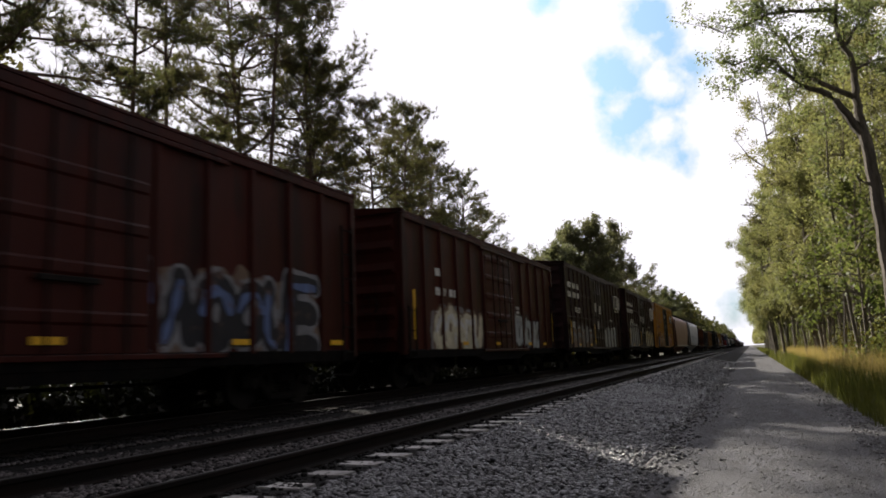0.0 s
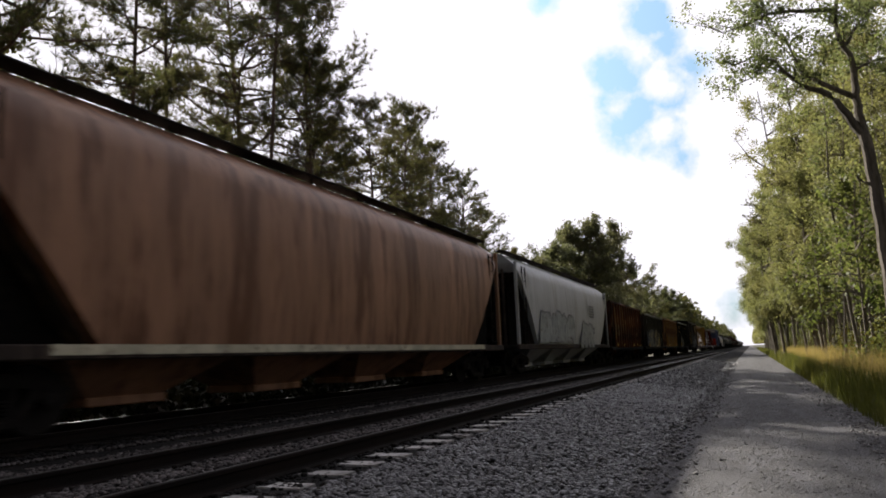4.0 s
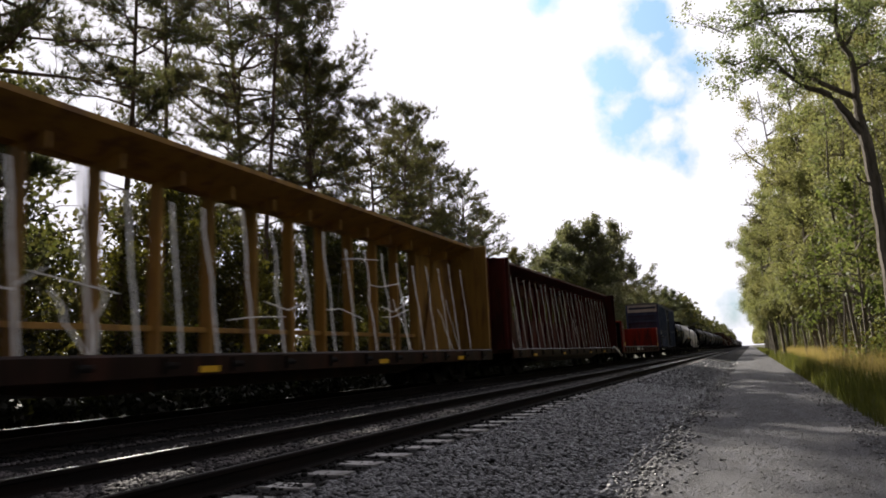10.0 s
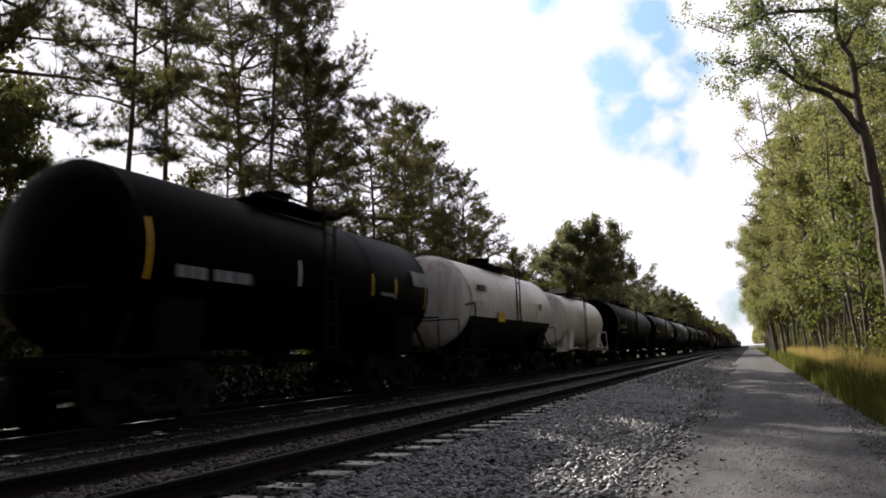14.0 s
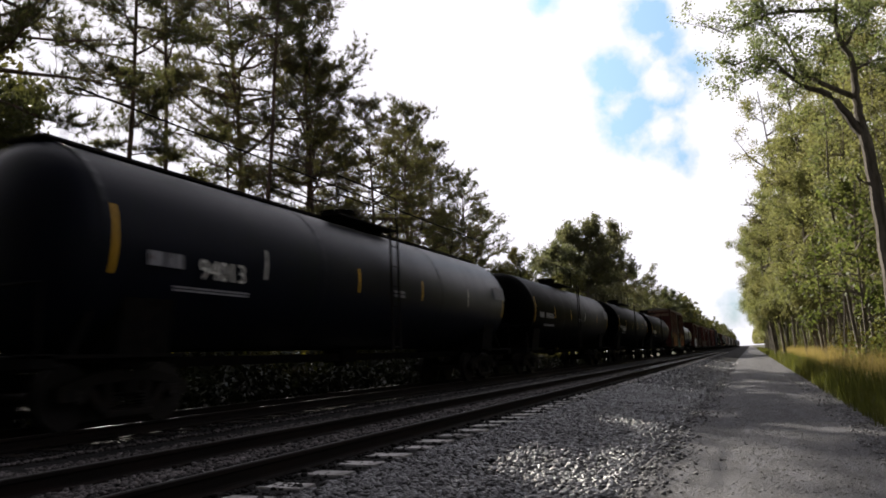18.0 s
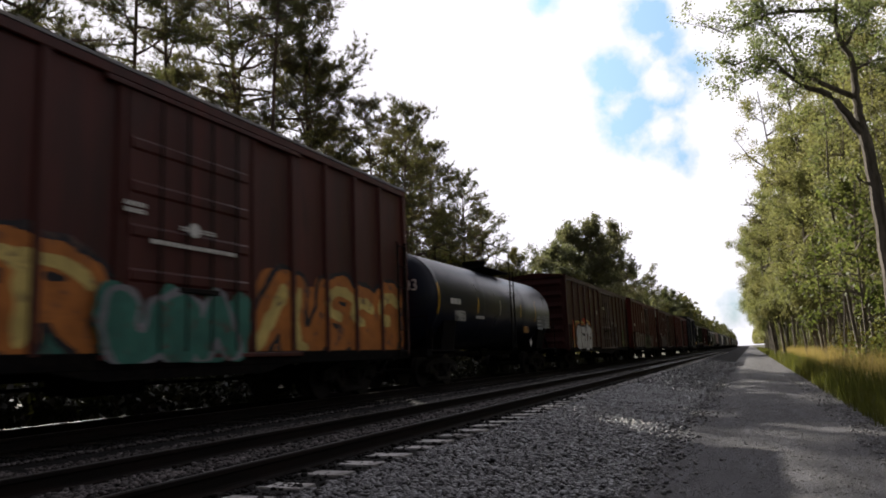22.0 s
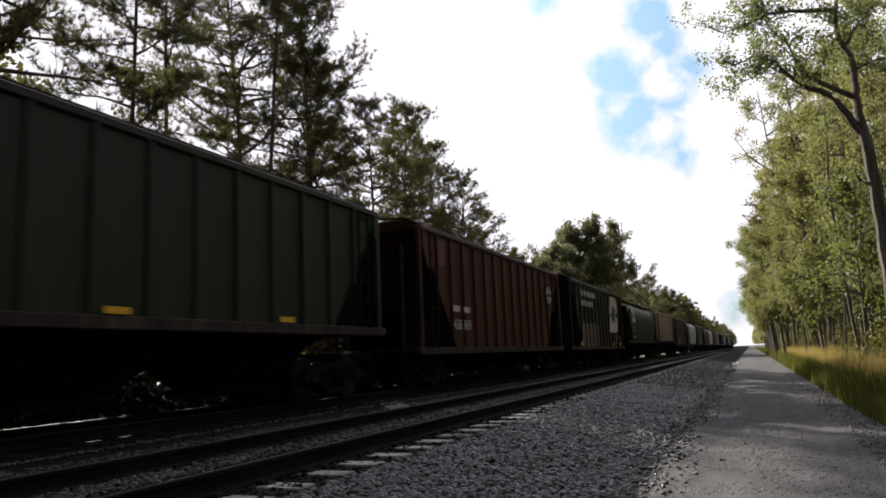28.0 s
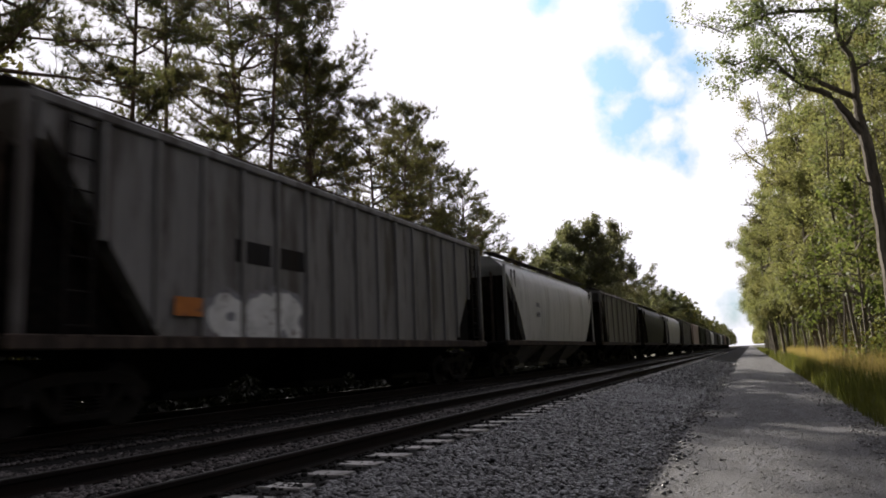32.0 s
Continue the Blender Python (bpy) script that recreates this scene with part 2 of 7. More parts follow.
# ---------- mesh building ----------
class Shape:
    """Collects the faces of one mesh."""

    def __init__(self):
        self.v, self.f = [], []

    def add(self, verts, faces, convex=True):
        o = len(self.v)
        vs = [Vector(p) for p in verts]
        if convex:
            mid = sum(vs, Vector()) / len(vs)
            for fc in faces:
                a, b, c = vs[fc[0]], vs[fc[1]], vs[fc[2]]
                n = (b - a).cross(c - a)
                ctr = sum((vs[i] for i in fc), Vector()) / len(fc)
                self.f.append([o + i for i in (fc if n.dot(ctr - mid) >= 0 else fc[::-1])])
        else:
            self.f += [[o + i for i in fc] for fc in faces]
        self.v += [tuple(p) for p in vs]
        return self

    def box(self, x0, x1, y0, y1, z0, z1, b=0.0):
        lo, hi = (x0, y0, z0), (x1, y1, z1)
        b = min(b, *(0.45 * (hi[i] - lo[i]) for i in range(3)))
        if b <= 0:
            vs = [((x0, x1)[i & 1], (y0, y1)[i >> 1 & 1], (z0, z1)[i >> 2]) for i in range(8)]
            return self.add(vs, [(0, 1, 3, 2), (4, 5, 7, 6), (0, 1, 5, 4), (2, 3, 7, 6), (0, 2, 6, 4), (1, 3, 7, 5)])
        vs, idx = [], {}
        for c in range(8):
            for k in range(3):
                p = []
                for i in range(3):
                    s = c >> i & 1
                    e = (lo, hi)[s][i]
                    p.append(e if i == k else e + (b if s == 0 else -b))
                idx[c, k] = len(vs)
                vs.append(p)
        fs = []
        for k in range(3):
            i, j = [a for a in range(3) if a != k]
            for s in (0, 1):
                q = [s << k, s << k | 1 << i, s << k | 1 << i | 1 << j, s << k | 1 << j]
                fs.append([idx[c, k] for c in q])
            for s in (0, 1):
                for r in (0, 1):
                    c0 = s << i | r << j
                    c1 = c0 | 1 << k
                    fs.append([idx[c0, i], idx[c1, i], idx[c1, j], idx[c0, j]])
        for c in range(8):
            fs.append([idx[c, 0], idx[c, 1], idx[c, 2]])
        return self.add(vs, fs)

    def prism(self, poly, axis, a0, a1):
        """A polygon, given in the two other axes, drawn out along an axis."""
        n = len(poly)

        def at(p, a):
            q = list(p)
            q.insert(axis, a)
            return q
        vs = [at(p, a0) for p in poly] + [at(p, a1) for p in poly]
        fs = [list(range(n)), list(range(n, 2 * n))] + [(i, (i + 1) % n, n + (i + 1) % n, n + i) for i in range(n)]
        return self.add(vs, fs)

    def cyl(self, p0, p1, r0, r1=None, n=12, caps=True):
        p0, p1 = Vector(p0), Vector(p1)
        r1 = r0 if r1 is None else r1
        d = (p1 - p0).normalized()
        u = d.orthogonal().normalized()
        w = d.cross(u)
        vs = [p + (u * math.cos(2 * math.pi * i / n) + w * math.sin(2 * math.pi * i / n)) * r for p, r in ((p0, r0), (p1, r1)) for i in range(n)]
        fs = [(i, (i + 1) % n, n + (i + 1) % n, n + i) for i in range(n)]
        if caps:
            fs += [list(range(n)), list(range(n, 2 * n))]
        return self.add(vs, fs)

    def bar(self, p0, p1, w, t=None):
        """A square bar between two points."""
        return self.cyl(p0, p1, w * 0.7, n=4)

    def rod(self, pts, r, n=6):
        for a, b in zip(pts, pts[1:]):
            self.cyl(a, b, r, n=n)
        return self

    def mesh(self, name, smooth=False):
        me = bpy.data.meshes.new(name)
        me.from_pydata(self.v, [], self.f)
        if smooth:
            me.polygons.foreach_set("use_smooth", [True] * len(me.polygons))
            me.set_sharp_from_angle(angle=radians(35))
        me.update()
        return me


def part(name, shape, material, parent=None, label="", at=(0, 0, 0), smooth=False, turn=0.0):
    """Links a shape, or a mesh that is there already, as one mesh object."""
    me = shape if isinstance(shape, bpy.types.Mesh) else shape.mesh(name, smooth)
    if material and not me.materials:
        me.materials.append(material)
    ob = new(name, me)
    ob.parent = parent
    ob.location = at
    ob.rotation_euler = (0, 0, turn)
    if label:
        tagged(ob, label)
    return ob


def array_mesh(name, verts, faces, material, smooth=False):
    """A mesh from number arrays (many alike small pieces)."""
    me = bpy.data.meshes.new(name)
    verts, faces = np.asarray(verts, np.float32), np.asarray(faces, np.int32)
    n, k = faces.shape
    me.vertices.add(len(verts))
    me.vertices.foreach_set("co", verts.ravel())
    me.loops.add(n * k)
    me.loops.foreach_set("vertex_index", faces.ravel())
    me.polygons.add(n)
    me.polygons.foreach_set("loop_start", np.arange(0, n * k, k, dtype=np.int32))
    if smooth:
        me.polygons.foreach_set("use_smooth", np.ones(n, bool))
    me.update(calc_edges=True)
    me.materials.append(material)
    return me


def words(text, size, material, parent, at, name="lettering", squeeze=1.0):
    """Painted lettering on a side that faces +x, read along -y to +y as seen from the road."""
    cu = bpy.data.curves.new(name, "FONT")
    cu.body, cu.size, cu.extrude = text, size, 0.004
    tmp = bpy.data.objects.new("tmp", cu)
    scene.collection.objects.link(tmp)
    bpy.context.view_layer.update()
    me = bpy.data.meshes.new_from_object(tmp.evaluated_get(bpy.context.evaluated_depsgraph_get()))
    bpy.data.objects.remove(tmp)
    co = np.zeros(len(me.vertices) * 3, np.float32)
    me.vertices.foreach_get("co", co)
    co = co.reshape(-1, 3)
    co = np.stack([co[:, 2], co[:, 0] * squeeze, co[:, 1]], 1)
    me.vertices.foreach_set("co", co.ravel().astype(np.float32))
    me.materials.clear()
    return part(name, me, material, parent, at=at)


def bars(shape, x, y0, y1, z0, z1, n=1, rng=None, gap=0.35):
    """Unreadable small lettering: rows of short bars."""
    rows = max(1, n)
    h = (z1 - z0) / rows
    for i in range(rows):
        y, top = y0, z1 - i * h
        while y < y1 - 0.02:
            w = min(y1 - y, (rng.uniform(0.5, 1.6) if rng else 1.0) * h * 0.8)
            shape.box(x, x + 0.006, y, y + w * 0.8, top - h * (1 - gap), top)
            y += w
    return shape


# ---------- ground, road, track bed ----------
def ground_height(x, y):
    """Height of the natural ground across the line."""
    pts = [(-400, 0.6), (-60, 0.2), (-22, -0.1), (-15, -0.35), (-13, -0.3), (-2, -0.06), (1.9, -0.06), (2.6, -0.18), (4.2, -0.35), (6, -0.15), (12, 0.1), (60, 0.5), (400, 0.8)]
    for (a, za), (b, zb) in zip(pts, pts[1:]):
        if a <= x <= b:
            return za + (zb - za) * (x - a) / (b - a) + (0.10 * noise.noise((x * 0.35, y * 0.2, 0)) if x > 3 or x < -13 else 0)
    return pts[0][1] if x < 0 else pts[-1][1]


def sheet(name, xs, ys, height, material):
    """A height field over a grid of uneven steps."""
    nx = len(xs)
    vs = [(x, y, height(x, y)) for y in ys for x in xs]
    fs = [(j * nx + i, j * nx + i + 1, (j + 1) * nx + i + 1, (j + 1) * nx + i) for j in range(len(ys) - 1) for i in range(nx - 1)]
    return new(name, array_mesh(name, vs, fs, material, True))


far_steps = [-3000, -900, -300, -120, -60]
gx = far_steps + [-45, -38, -32, -28, -25, -22, -20, -18, -16, -15, -14, -13, -8, -2, 1.9, 2.2, 2.6, 3, 3.5, 4.2, 5, 6, 7, 8, 10, 12, 15, 20, 28, 40] + [60, 120, 300, 900, 3000]
gy = [-900, -300, -100, -40, -20, -10] + [-6 + 2 * i for i in range(50)] + [95 + 8 * i for i in range(24)] + [300, 340, 400, 500, 700, 1100, 1800, 3200]
tagged(sheet("ground", gx, gy, ground_height, soil_mat), "leaf-littered sandy ground under the trees", "ground", kind="structure")


def road_height(x, y):
    t = (x + 1.35) / 3.2
    crown = 0.03 * (1 - (2 * t - 1) ** 2)
    rut = -0.022 * (math.exp(-((x + 0.55) / 0.22) ** 2) + math.exp(-((x - 0.85) / 0.22) ** 2))
    edge = -0.05 if t > 0.99 else 0.0
    return crown + rut + edge + 0.02 * noise.noise((x * 1.3, y * 0.5, 3.0)) + 0.008 * noise.noise((x * 5, y * 5, 1.0))


ry = [-12 + 0.8 * i for i in range(20)] + [4 + 0.22 * i for i in range(150)] + [37 + 1.5 * i for i in range(60)] + [130, 150, 180, 220, 280, 360, 500, 800, 1500]
tagged(sheet("road", [-1.35 + 3.2 * i / 26 for i in range(27)], ry, road_height, road_mat), "grey crushed-stone service road with faint wheel ruts", "road", kind="structure")

BED = RAIL - 0.20      # top of the ballast between the ties


def bed_height(x, y):
    pts = [(-14.2, -0.4), (-13.6, -0.3), (-11.6, BED), (-3.45, BED), (-3.0, BED - 0.05), (-1.75, 0.06), (-1.3, 0.02), (-1.1, -0.06), (-1.0, -0.09)]
    z = 0
    for (a, za), (b, zb) in zip(pts, pts[1:]):
        if a <= x <= b:
            z = za + (zb - za) * (x - a) / (b - a)
    if -7.6 < x < -6.7:
        z -= 0.06
    return z + (0.02 * noise.noise((x * 3, y * 3, 7)) + 0.035 * noise.noise((x * 0.9, y * 0.5, 2)) if x > -3.4 else 0.012 * noise.noise((x * 3, y * 3, 7)))


bx = [-14.2, -13.6, -12.6, -11.6, -11, -10, -9, -8.4, -7.9, -7.6, -7.15, -6.7, -6.2, -5.5, -4.7, -4.2, -3.7, -3.45] + [-3.2 + 0.1 * i for i in range(23)]
by = [-12 + 1.5 * i for i in range(10)] + [3 + 0.25 * i for i in range(100)] + [28 + 1.0 * i for i in range(60)] + [88 + 6 * i for i in range(20)] + [220, 300, 500, 900, 1600]
tagged(sheet("ballast_bed", bx, by, bed_height, bed_mat), "grey crushed-stone ballast bed with a sloping shoulder", "ballast", kind="structure")


def stones(name, spots, sizes, material, seed):
    """Broken stones: squashed, jittered octahedra with cut corners, one mesh."""
    rs = np.random.RandomState(seed)
    n = len(spots)
    base = np.array([(1, 0, 0), (-1, 0, 0), (0, 1, 0), (0, -1, 0), (0, 0, 1), (0, 0, -1), (.62, .62, .5), (-.62, .6, .5), (.6, -.62, .5), (-.62, -.6, .5)], np.float32)
    tri = np.array([(4, 6, 7), (4, 7, 9), (4, 9, 8), (4, 8, 6), (6, 0, 2), (6, 2, 7), (7, 2, 1), (7, 1, 9), (9, 1, 3), (9, 3, 8), (8, 3, 0), (8, 0, 6), (5, 2, 0), (5, 1, 2), (5, 3, 1), (5, 0, 3)], np.int32)
    v = base[None] * (1 + rs.uniform(-.32, .32, (n, 10, 3)))
    v = v * np.stack([sizes * rs.uniform(.8, 1.25, n), sizes * rs.uniform(.7, 1.1, n), sizes * rs.uniform(.5, .85, n)], 1)[:, None]
    a, b = rs.uniform(0, 6.28, n), rs.uniform(-.6, .6, n)
    ca, sa, cb, sb = np.cos(a), np.sin(a), np.cos(b), np.sin(b)
    x, y, z = v[..., 0], v[..., 1], v[..., 2]
    x, z = x * cb[:, None] - z * sb[:, None], x * sb[:, None] + z * cb[:, None]
    x, y = x * ca[:, None] - y * sa[:, None], x * sa[:, None] + y * ca[:, None]
    v = np.stack([x, y, z], -1) + spots[:, None]
    return new(name, array_mesh(name, v.reshape(-1, 3), (tri[None] + (np.arange(n) * 10)[:, None, None]).reshape(-1, 3), material))


def strew(n, x0, x1, y0, y1, power, height, seed, lift=0.012):
    """Places strewn on a strip, thinning out along y."""
    rs = np.random.RandomState(seed)
    x = rs.uniform(x0, x1, n)
    y = y0 + (y1 - y0) * rs.uniform(0, 1, n) ** power
    z = np.array([height(a, b) for a, b in zip(x, y)]) + lift
    return np.stack([x, y, z], 1)


rs = np.random.RandomState(5)
p1 = strew(26000, -3.32, -1.12, 3.2, 22, 1.7, bed_height, 11)
p0 = strew(7000, -3.5, -1.12, -8, 3.3, 1.0, bed_height, 10)
p2 = strew(9000, -3.35, -1.15, 16, 60, 1.4, bed_height, 12)


def foot_height(x, y):
    return max(bed_height(x, y) if x < -1.0 else -1, road_height(x, y) if x > -1.34 else -1)


p4 = strew(9000, -1.5, -.75, 3.5, 60, 1.7, foot_height, 14, 0.006)
p4 = p4[p4[:, 0] + 1.28 < np.random.RandomState(15).exponential(.13, len(p4)) + .10 * np.sin(p4[:, 1] * .8) + .05 * np.sin(p4[:, 1] * 2.3)]
p3 = np.concatenate([strew(20000, -8.7, -3.4, 2.0, 40, 1.6, bed_height, 13, 0.0), strew(15000, -5.9, -3.78, 2.0, 36, 1.7, bed_height, 16, 0.014)])
p5 = np.concatenate([strew(7500, -7.75, -6.7, 3.0, 40, 1.7, bed_height, 17, 0.016), strew(4200, -5.36, -4.86, 2.5, 34, 1.7, bed_height, 18, 0.022)])
spots = np.concatenate([p0, p1, p2, p4])
sizes = np.concatenate([rs.uniform(.026, .052, len(p0)), rs.uniform(.026, .052, len(p1)), rs.uniform(.032, .055, len(p2)), rs.uniform(.018, .042, len(p4))])
tagged(stones("ballast_stones", spots, sizes, ballast_mat, 3), "loose grey broken ballast stones on the shoulder", "gravel", kind="stuff")
tagged(stones("dusty_stones", p5, rs.uniform(.022, .040, len(p5)), lit_stone_mat, 8), "ballast stones beside the rails, colour paled for the sky light", "gravel", kind="stuff")
tagged(stones("track_stones", p3, rs.uniform(.024, .042, len(p3)), track_stone_mat, 6), "ballast stones between the rails, colour darkened for the train's shadow", "gravel", kind="stuff")
q1 = strew(7000, -1.35, 1.85, 4.2, 30, 1.9, road_height, 21, 0.0)
q2 = strew(2200, 1.15, 2.1, 6, 34, 1.5, lambda x, y: road_height(min(x, 1.8), y), 22, 0.0)
q3 = strew(5200, -1.3, -0.35, 4.5, 34, 1.6, road_height, 23, 0.004)
q3 = q3[(q3[:, 0] + 1.3) < np.random.RandomState(24).exponential(.16, len(q3)) + .12 * np.sin(q3[:, 1] * .9) + .08]
rq = np.concatenate([rs.uniform(.006, .016, len(q1)), rs.uniform(.012, .034, len(q2)), rs.uniform(.015, .035, len(q3))])
tagged(stones("road_gravel", np.concatenate([q1, q2, q3]), rq, pebble_mat, 4), "small loose stones scattered on the service road", "gravel", kind="stuff")


def rail_mesh():
    """Flat-bottomed rail: foot, web and head; the running surface is a strip of its own."""
    half = [(0.070, 0.0), (0.070, 0.012), (0.018, 0.030), (0.009, 0.045), (0.009, 0.120), (0.034, 0.135), (0.036, 0.165), (0.030, 0.170)]
    poly = half + [(-x, z) for x, z in reversed(half)]
    return Shape().prism(poly, 1, -40, 1500).mesh("rail")


track_beds = {}
for cx, label, key in ((NEAR_X, "empty railway track with concrete ties and rusty rails", "near"), (FAR_X, "railway track under the passing train", "far")):
    track = tagged(new("railway_track"), label, "railway track", kind="structure")
    track.location = (cx, 0, 0)
    track_beds[key] = track
    rail_me = rail_mesh()
    top_me = Shape().box(-0.012, 0.012, -40, 1500, 0.1705, 0.1745).mesh("running_surface")
    top_me.materials.append(rail_top_mat if key == "near" else far_rail_top_mat)
    for side in (-1, 1):
        r = part("rail", rail_me, rail_side_mat, track, at=(side * GAUGE / 2, 0, RAIL - 0.1745))
        part("running_surface", top_me, None, r, "worn rail head")
tie_me = Shape().prism([(-0.14, 0.0), (0.14, 0.0), (0.115, 0.19), (-0.115, 0.19)], 0, -1.3, 1.3).mesh("tie")
tie_me.materials.append(tie_mat)
far_tie_me = tie_me.copy()
far_tie_me.materials[0] = shade_tie_mat
clip_shape = Shape()
for sx in (-1, 1):
    for dx in (-0.10, 0.10):
        clip_shape.box(sx * GAUGE / 2 + dx - 0.035, sx * GAUGE / 2 + dx + 0.035, -0.05, 0.05, 0.185, 0.225, 0.012)
clip_me = clip_shape.mesh("rail_clip")
clip_me.materials.append(steel_mat)
for i in range(230):
    y = 0.3 + 0.6 * (i if i < 214 else 213 - i)
    t = part("tie", tie_me, None, track_beds["near"], at=(random.uniform(-.03, .03), y + random.uniform(-.02, .02), RAIL - 0.1745 - 0.198), turn=random.uniform(-.008, .008))
    if i < 60:
        part("rail_clip", clip_me, None, t)
for i in range(70):
    part("tie", far_tie_me, None, track_beds["far"], at=(0, 0.3 + 0.6 * i, RAIL - 0.1745 - 0.198))


# ---------- rolling stock: shared running gear ----------
WHEEL_R = 0.457


def wheelset_mesh():
    s = Shape()
    s.cyl((-1.02, 0, 0), (1.02, 0, 0), 0.085, n=10)
    for sx in (-1, 1):
        x = sx * 0.752
        s.cyl((x - 0.065, 0, 0), (x + 0.065, 0, 0), WHEEL_R, n=28)
        s.cyl((x - 0.085 * sx, 0, 0), (x - 0.055 * sx, 0, 0), WHEEL_R + 0.025, n=28)
        s.cyl((x, 0, 0), (x + 0.12 * sx, 0, 0), 0.12, n=12)
        s.cyl((sx * 1.02, 0, 0), (sx * 1.10, 0, 0), 0.10, n=10)
        for k in range(3):
            a = 2.1 * k
            s.cyl((sx * 1.10, 0.05 * math.cos(a), 0.05 * math.sin(a)), (sx * 1.125, 0.05 * math.cos(a), 0.05 * math.sin(a)), 0.018, n=6)
    return s.mesh("wheelset", True)


def side_frame_mesh():
    """Cast side frame: top member, raking columns, pockets over the axles, spring nest."""
    s = Shape()
    s.prism([(-1.18, 0.40), (-1.18, 0.60), (-0.98, 0.68), (-0.45, 0.80), (0.45, 0.80), (0.98, 0.68), (1.18, 0.60), (1.18, 0.40), (1.0, 0.40), (0.92, 0.55), (0.42, 0.64), (-0.42, 0.64), (-0.92, 0.55), (-1.0, 0.40)], 0, -0.07, 0.07)
    for a in (-1, 1):
        s.prism([(a * 0.80, 0.56), (a * 0.42, 0.14), (a * 0.28, 0.14), (a * 0.62, 0.60)], 0, -0.06, 0.06)
        s.box(-0.06, 0.06, a * 0.36 - 0.06, a * 0.36 + 0.06, 0.26, 0.68)
        s.box(-0.09, 0.09, a * 0.88 - 0.13, a * 0.88 + 0.13, 0.40, 0.58, 0.03)
    s.box(-0.10, 0.10, -0.44, 0.44, 0.12, 0.25, 0.03)
    for a in (-0.22, 0, 0.22):
        for k in range(5):
            s.cyl((0.03, a, 0.26 + 0.05 * k), (0.03, a, 0.285 + 0.05 * k), 0.085, n=8)
    return s.mesh("side_frame")


def bolster_mesh():
    return Shape().box(-1.15, 1.15, -0.18, 0.18, 0.42, 0.66, 0.05).cyl((0, 0, 0.66), (0, 0, 0.86), 0.2).mesh("bolster")


WHEELSET, SIDE_FRAME, BOLSTER = wheelset_mesh(), side_frame_mesh(), bolster_mesh()
COUPLER = Shape().box(-0.09, 0.09, -0.95, 0.3, 0.78, 0.98, 0.03).box(-0.17, 0.17, -1.15, -0.9, 0.70, 1.06, 0.06).box(0.02, 0.16, -1.28, -1.1, 0.74, 1.02, 0.04).rod([(0.25, -0.1, 0.8), (0.3, -0.6, 0.45), (0.15, -1.2, 0.5)], 0.025).mesh("coupler")
for me, m in ((WHEELSET, wheel_mat), (SIDE_FRAME, steel_mat), (BOLSTER, under_mat), (COUPLER, steel_mat)):
    me.materials.append(m)
wheels = {}            # car -> its wheelsets


def running_gear(car, length, inset=1.9, sill=(0.62, 1.02), over=0.0):
    """Two trucks with wheels, the centre sill and a coupler at either end. The car runs from y = 0 to y = length."""
    wheels[car] = []
    for y in (inset, length - inset):
        truck = part("truck", BOLSTER, None, car, "cast steel truck with roller bearings", at=(0, y, 0))
        for sx in (-1, 1):
            part("side_frame", SIDE_FRAME, None, truck, at=(sx * 1.0, 0, 0))
        for dy in (-0.88, 0.88):
            w = part("wheelset", WHEELSET, None, truck, at=(0, dy, WHEEL_R))
            wheels[car].append(w)
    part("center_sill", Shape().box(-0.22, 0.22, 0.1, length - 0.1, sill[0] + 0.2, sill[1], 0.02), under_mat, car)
    part("coupler", COUPLER, None, car, at=(0, 0.1 - over, 0))
    part("coupler", COUPLER, None, car, at=(0, length - 0.1 + over, 0), turn=math.pi)


LADDERS = {}


def ladder_mesh(h, w=0.42):
    key = round(h, 2), w
    if key not in LADDERS:
        s = Shape()
        for y in (0, w):
            s.box(-0.02, 0.02, y - 0.025, y + 0.025, 0, h)
        n = max(2, int(h / 0.42))
        for i in range(n):
            s.cyl((0.0, 0, 0.15 + i * (h - 0.25) / (n - 1)), (0.0, w, 0.15 + i * (h - 0.25) / (n - 1)), 0.016, n=6)
        LADDERS[key] = s.mesh("ladder")
        LADDERS[key].materials.append(steel_mat)
    return LADDERS[key]


white_paint = surface("white_lettering", (0.62, 0.61, 0.58), 0.6, 0, 0.15, 6, second=(0.25, 0.2, 0.17), amount=0.25)
faded_yellow = surface("faded_yellow_lettering", (0.34, 0.20, 0.035), 0.65, 0, 0.3, 6, second=(0.09, 0.06, 0.03), amount=0.3)
yellow_paint = surface("yellow_lettering", (0.62, 0.36, 0.03), 0.55, 0, 0.15, 6, second=(0.2, 0.12, 0.04), amount=0.25)
black_paint = surface("black_paint", (0.0075, 0.0075, 0.009), 0.6, 0, 0.3, 5, spec=.15)
reflector_mat = surface("yellow_reflector", (0.75, 0.42, 0.02), 0.4, 0, 0.1, 5)
REFLECT = {}


def reflectors(car, ys, z, x, tall=False, material=None, size=None):
    w, h = size or ((0.1, 0.45) if tall else (0.45, 0.1))
    key = w, h, material
    if key not in REFLECT:
        REFLECT[key] = Shape().box(0, 0.008, -w / 2, w / 2, 0, h).mesh("reflector")
        REFLECT[key].materials.append(material or reflector_mat)
    for y in ys:
        part("reflector", REFLECT[key], None, car, at=(x, y, z))


